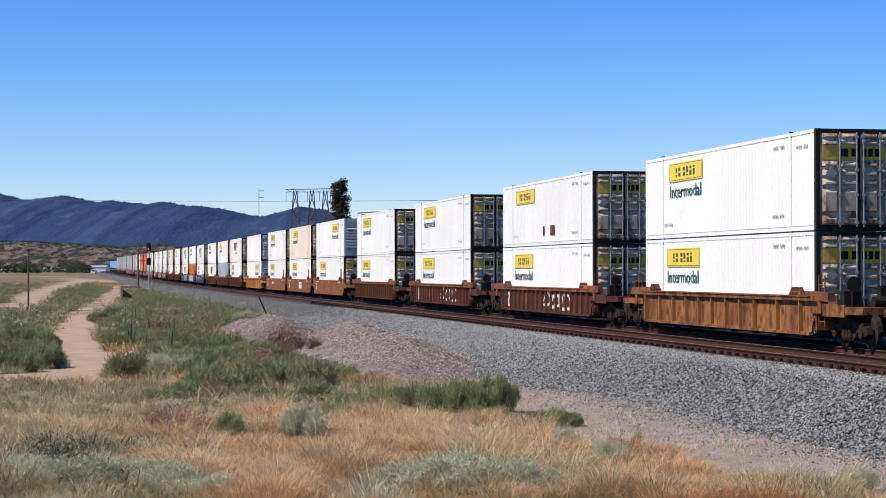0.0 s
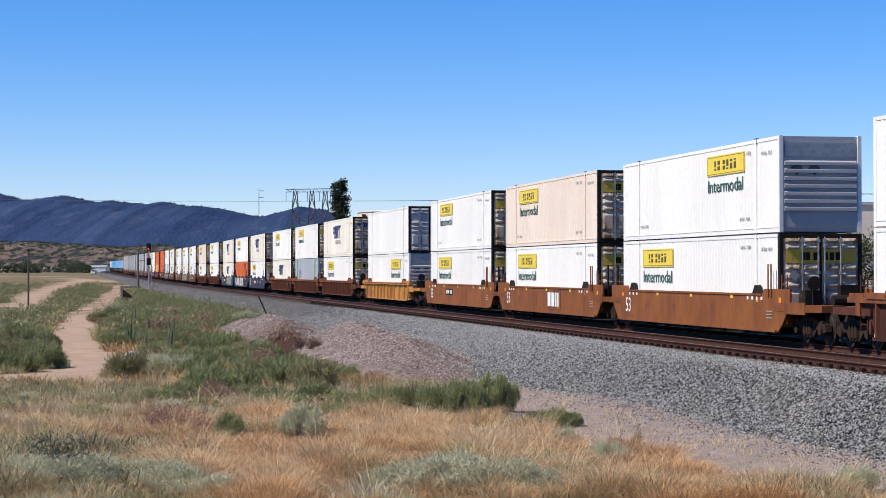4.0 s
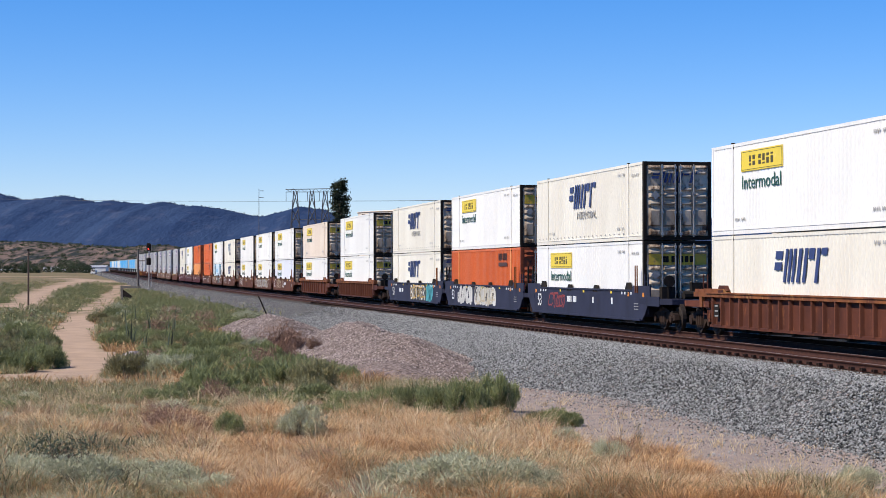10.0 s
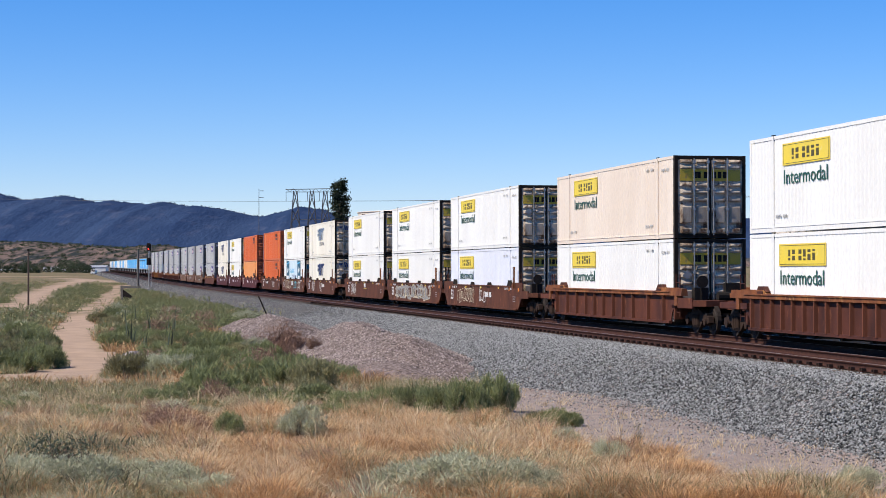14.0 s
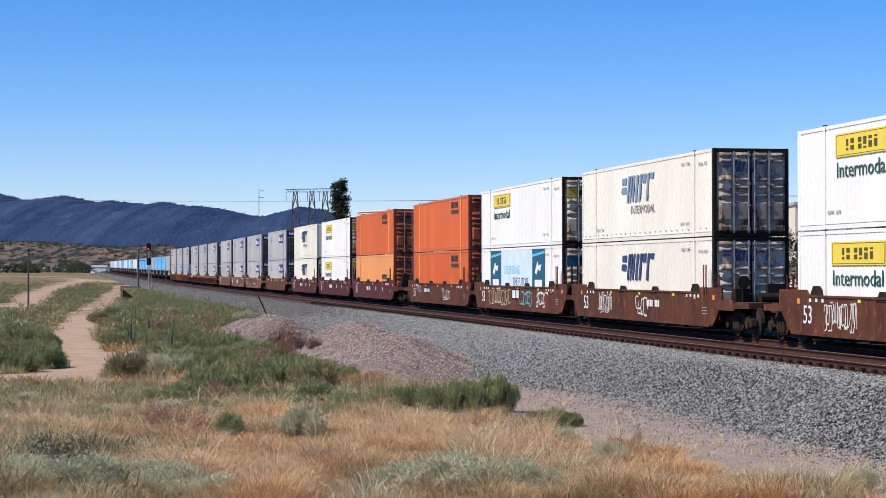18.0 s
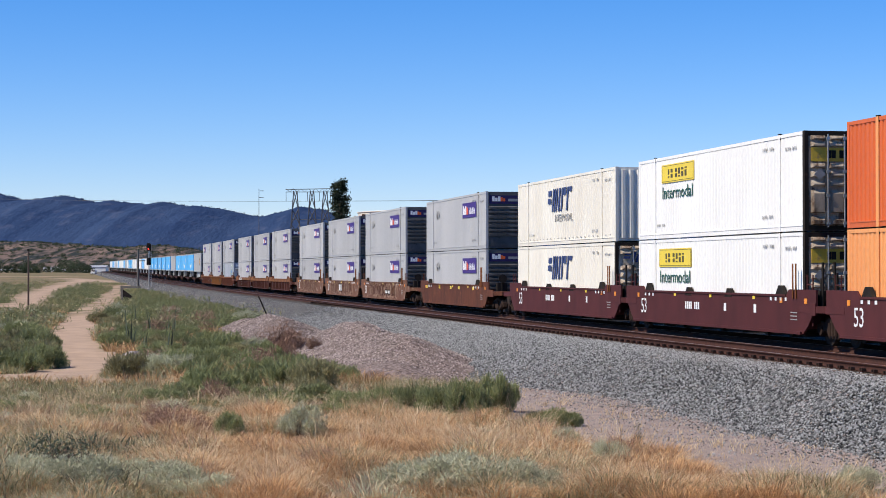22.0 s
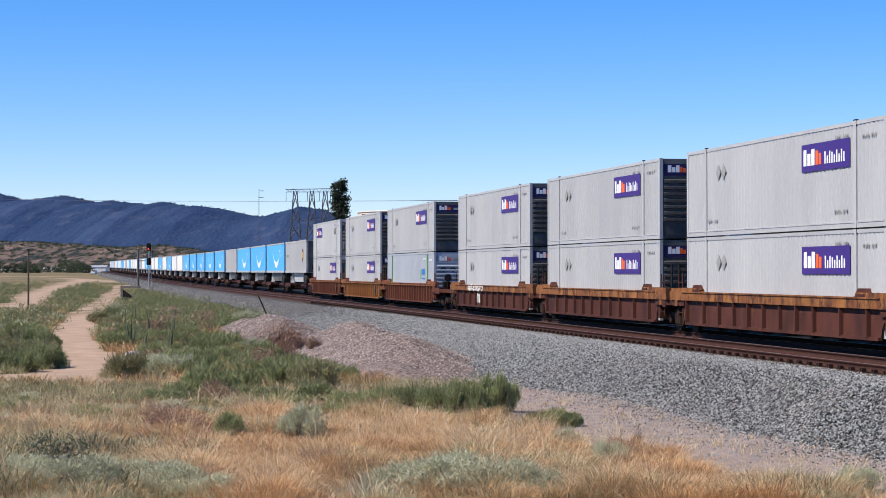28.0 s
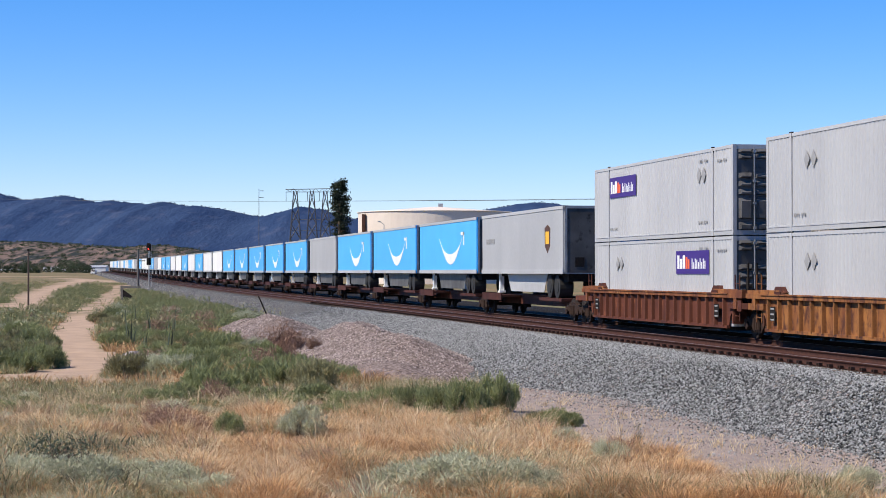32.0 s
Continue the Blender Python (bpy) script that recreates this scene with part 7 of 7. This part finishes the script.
# ---- trees ----
def tree(name, x, y, z, tall, wide_, mat, label, seed, leaves=2600, size=0.22, low=0.12, column=False):
    r = np.random.default_rng(seed)
    root = tagged(new(name), label, "tree", "trees")
    root.matrix_basis = Matrix.Translation((x, y, z))
    bm = bmesh.new()
    last = Vector((0, 0, -0.3))
    for k in range(1, 6):
        q = Vector((float(r.normal()) * 0.06 * k, float(r.normal()) * 0.06 * k, tall * 0.9 * k / 5))
        limb(bm, last, q, 0.022 * tall * (1.05 - 0.19 * (k - 1)), 0.022 * tall * (1.05 - 0.19 * k))
        last = q
    cs = []
    n = 120 if column else 26
    for k in range(n):
        h = tall * (low + (1 - low) * (k + 0.5) / n)
        v_ = (h / tall - low) / (1 - low)
        reach = wide_ * 0.5 * (max(0.25, 1 - 0.55 * abs(v_ - 0.55) * 1.6) if column else math.sqrt(max(0.06, 1 - (2 * v_ - 0.9) ** 2))) * float(r.uniform(0.55, 1.15))
        a = float(r.uniform(0, math.tau))
        e = Vector((reach * math.cos(a), reach * math.sin(a), h + 0.1 * reach))
        if h < tall * 0.86:
            limb(bm, (0, 0, h - 0.25 * reach), e, 0.006 * tall, 0.002 * tall, 5)
        for t in (0.45, 0.75, 1.0):
            cs.append((e.x * t, e.y * t, e.z))
    part("trunk", bm, TWIG, root)
    v, f = leaf_cloud(np.array(cs), leaves, wide_ * (0.085 if column else 0.10), size, r, 0.8)
    put("crown", raw_mesh("crown", v, f, mat), root)
    return root


tree("pine_tree", -16.1, 300, LOW, 17.2, 3.3, CONIFER, "tall narrow dark pine with a ragged crown", 51, 16000, 0.16, 0.2, True)
for i, (px, dist, tall) in enumerate(((30, 1050, 4.5), (45, 1060, 5.5), (58, 1040, 4.2), (70, 1090, 5.0), (112, 1060, 6.0), (122, 1050, 5.6), (133, 1080, 6.2), (145, 1050, 4.6), (155, 1100, 4.0), (12, 1060, 3.5), (-10, 1040, 5.0), (104, 1100, 4.4), (128, 1020, 4.2), (152, 1020, 3.2), (40, 1010, 3.4), (64, 1010, 3.0), (22, 1100, 5.0), (50, 1110, 5.4), (85, 1120, 3.6), (97, 1130, 3.2), (118, 1120, 6.4), (138, 1130, 5.5), (160, 1040, 2.6), (-4, 1100, 5.5))):
    tree("valley_tree", (px - 784) / 3409 * dist, dist, 0.7, tall * 1.25, tall * 1.5, FAR_LEAF, "dark round tree far down the valley", 60 + i, 420, 0.5, 0.1)
for i, (px, dist, tall) in enumerate(((1395, 290, 8.5), (1420, 292, 7.5), (1450, 288, 9.0), (1478, 292, 8.0), (1505, 286, 8.6), (1530, 290, 7.4), (1556, 288, 8.8), (1585, 290, 9.0))):
    tree("roadside_tree", (px - 784) / 3409 * dist, dist, LOW + 0.1, tall, tall * 0.8, FAR_LEAF, "dark green leafy tree behind the line", 90 + i, 1300, 0.22, 0.15)

# ---- loose stones ----
def stones_on(name, mat, n, s0_, s1_, d0, d1, lo, hi, label, seed, level, keep=None):
    r = np.random.default_rng(seed)
    s = r.uniform(s0_, s1_, n)
    d = r.uniform(d0, d1, n)
    if keep is not None:
        ok = np.array([keep(a, b) for a, b in zip(s, d)])
        s, d = s[ok], d[ok]
        n = len(s)
    x, y = UX * s + UY * d, UY * s - UX * d
    z = np.array([level(a, b, p_, q_) for a, b, p_, q_ in zip(s, d, x, y)])
    c = np.stack([x, y, z], 1)
    R = r.uniform(lo, hi, (n, 1))
    oct_ = np.array([(1, 0, 0), (-1, 0, 0), (0, 1, 0), (0, -1, 0), (0, 0, 0.8), (0, 0, -0.8)], float)
    th = r.uniform(0, math.tau, n)
    rot = np.stack([np.stack([np.cos(th), -np.sin(th), 0 * th], 1), np.stack([np.sin(th), np.cos(th), 0 * th], 1), np.stack([0.4 * np.sin(3 * th), 0.4 * np.cos(5 * th), 1 + 0 * th], 1)], 1)
    pts = np.einsum("nij,kj->nki", rot, oct_) * R[:, None] * r.uniform(0.65, 1.2, (n, 6, 1)) + c[:, None]
    tri = np.array([(0, 2, 4), (2, 1, 4), (1, 3, 4), (3, 0, 4), (2, 0, 5), (1, 2, 5), (3, 1, 5), (0, 3, 5)])
    f = (np.arange(n)[:, None, None] * 6 + tri).reshape(-1, 3)
    tagged(new(name, raw_mesh(name, pts.reshape(-1, 3), f, mat)), label, "stones", kind="stuff")


GREY_STONE = island_leaf("grey_crushed_stone", (0.024, 0.024, 0.025), (0.37, 0.37, 0.36), 0.8, 0.0)
PINK_STONE = island_leaf("reddish_gravel_stone", (0.10, 0.075, 0.066), (0.46, 0.375, 0.34), 0.8, 0.0)
def on_heap(s, d):
    return mound(s, d) > bed_level(s, d) - 0.02


stones_on("ballast_stones", GREY_STONE, 225000, 26, 118, 9.5, 16.5, 0.017, 0.039, "loose crushed grey ballast stones", 71, lambda s, d, x, y: bed_level(s, d) + 0.022, lambda s, d: d > toe(s) - 0.2 and ((s * 37.7 + d * 91.3) % 1.0) > (s - 58) / 60 and (s > 64 or d > 11.0) and pinkness(s, d) < 0.35 + 0.5 * ((s * 13.7 + d * 71.9) % 1.0) and not on_heap(s, d))
stones_on("gravel_stones", PINK_STONE, 52000, 47, 108, 6.8, 13.6, 0.014, 0.050, "loose reddish gravel on the heaps", 72, lambda s, d, x, y: max(bed_level(s, d), mound(s, d)) + 0.008, lambda s, d: d > toe(s) - 0.4 and (on_heap(s, d) or pinkness(s, d) > 0.25 + 0.5 * ((s * 13.7 + d * 71.9) % 1.0)))
stones_on("toe_stones", PINK_STONE, 5600, 26, 52, 11.2, 13.9, 0.010, 0.036, "mixed stones at the foot of the ballast", 73, lambda s, d, x, y: max(ground_z(x, y), bed_level(s, d)) + 0.008, lambda s, d: abs(d - 12.9 + 0.8 * fbm(s, d, 2.5, 4.0)) < 0.9 * ((s * 17.3 + d * 53.1) % 1.0))
stones_on("toe_grey_stones", GREY_STONE, 7600, 26, 54, 11.4, 13.9, 0.012, 0.036, "grey stones rolled to the foot of the ballast", 76, lambda s, d, x, y: max(ground_z(x, y), bed_level(s, d)) + 0.008, lambda s, d: abs(d - 13.1 + 0.8 * fbm(s, d, 2.5, 4.0)) < 1.0 * ((s * 17.3 + d * 53.1) % 1.0))

stones_on("strip_stones", PINK_STONE, 9000, 22, 54, 8.2, 13.2, 0.006, 0.018, "pebbles strewn over the bare strip", 74, lambda s, d, x, y: ground_z(x, y) + 0.004, lambda s, d: strip_at(UX * s + UY * d, UY * s - UX * d) > 0.35)
stones_on("strip_grey_stones", GREY_STONE, 5000, 22, 54, 8.6, 13.3, 0.010, 0.030, "grey ballast stones fallen on the bare strip", 75, lambda s, d, x, y: ground_z(x, y) + 0.006, lambda s, d: strip_at(UX * s + UY * d, UY * s - UX * d) > 0.35 and ((s * 17.3 + d * 53.1) % 1.0) < (d - 8.0) / 5.0)

# ---- ties and fastenings ----
tie = shared(("tie", "t"), lambda bm: box_bm(bm, -0.115, 0.115, -1.3, 1.3, -0.36, -0.172), TIE)
plate = shared(("tie_plate", "p"), lambda bm: [box_bm(bm, -0.09, 0.09, -0.18, 0.18, -0.172, -0.155)], RAIL)
SIDE_OFF = NEAR_D - D_MID
for i in range(170):
    t_ = put("tie", tie, near_root, on_track(30 + i * 0.6) @ pose(0, SIDE_OFF, NEAR_Z))
    if i < 90:
        put("tie_plate", plate, t_, pose(0, -0.7525, 0))
vs, fs, k = [], [], 0
s = 30.0
while s < 420:
    m = on_track(s) @ (pose(0, SIDE_OFF, NEAR_Z) if s > 120 else Matrix.Identity(4))
    vs += [m @ Vector(c) for c in ((-0.115, -1.3, -0.172), (0.115, -1.3, -0.172), (0.115, 1.3, -0.172), (-0.115, 1.3, -0.172), (-0.115, -1.3, -0.3), (0.115, -1.3, -0.3))]
    fs += [(k, k + 1, k + 2, k + 3), (k, k + 4, k + 5, k + 1)]
    k += 6
    s += 0.6
bm = bmesh.new()
for i in range(170):
    m = on_track(30 + i * 0.6) @ pose(0, SIDE_OFF, NEAR_Z)
    for y in (-0.87,):
        for dx in (-0.05, 0.05):
            v_ = box_bm(bm, dx - 0.028, dx + 0.028, y - 0.045, y + 0.045, -0.165, -0.095)
            bmesh.ops.transform(bm, matrix=m, verts=v_)
tagged(part("rail_clips", bm, TRUCK_BROWN, near_root, "dark rail clips along the rail foot"), kind="stuff")
tagged(put("far_ties", raw_mesh("far_ties", [tuple(v) for v in vs], fs, TIE), track_root), kind="stuff")


def motions():
    times = [0, 2, 4, 6, 8, 10, 12, 14, 16, 18, 20, 22, 24, 26, 28, 30, 32]
    for ob, mid, z in MOVING:
        walk(ob, [(t, on_track(mid - travelled(t), z)) for t in times])
    turning = [o for o in scene.objects if o.name.split(".")[0] == "wheelset"]
    first = turning[0]
    walk(first, [(k / FPS, pose(0, 0, 0, 0, math.degrees(travelled(k / FPS) / R_WHEEL) % 360, 0)) for k in range(32 * FPS + 1)])
    for o in turning[1:]:                      # every wheelset rolls alike
        o.rotation_mode = "QUATERNION"
        keys = o.animation_data_create()
        keys.action = first.animation_data.action
        keys.action_slot = first.animation_data.action_slot


motions()
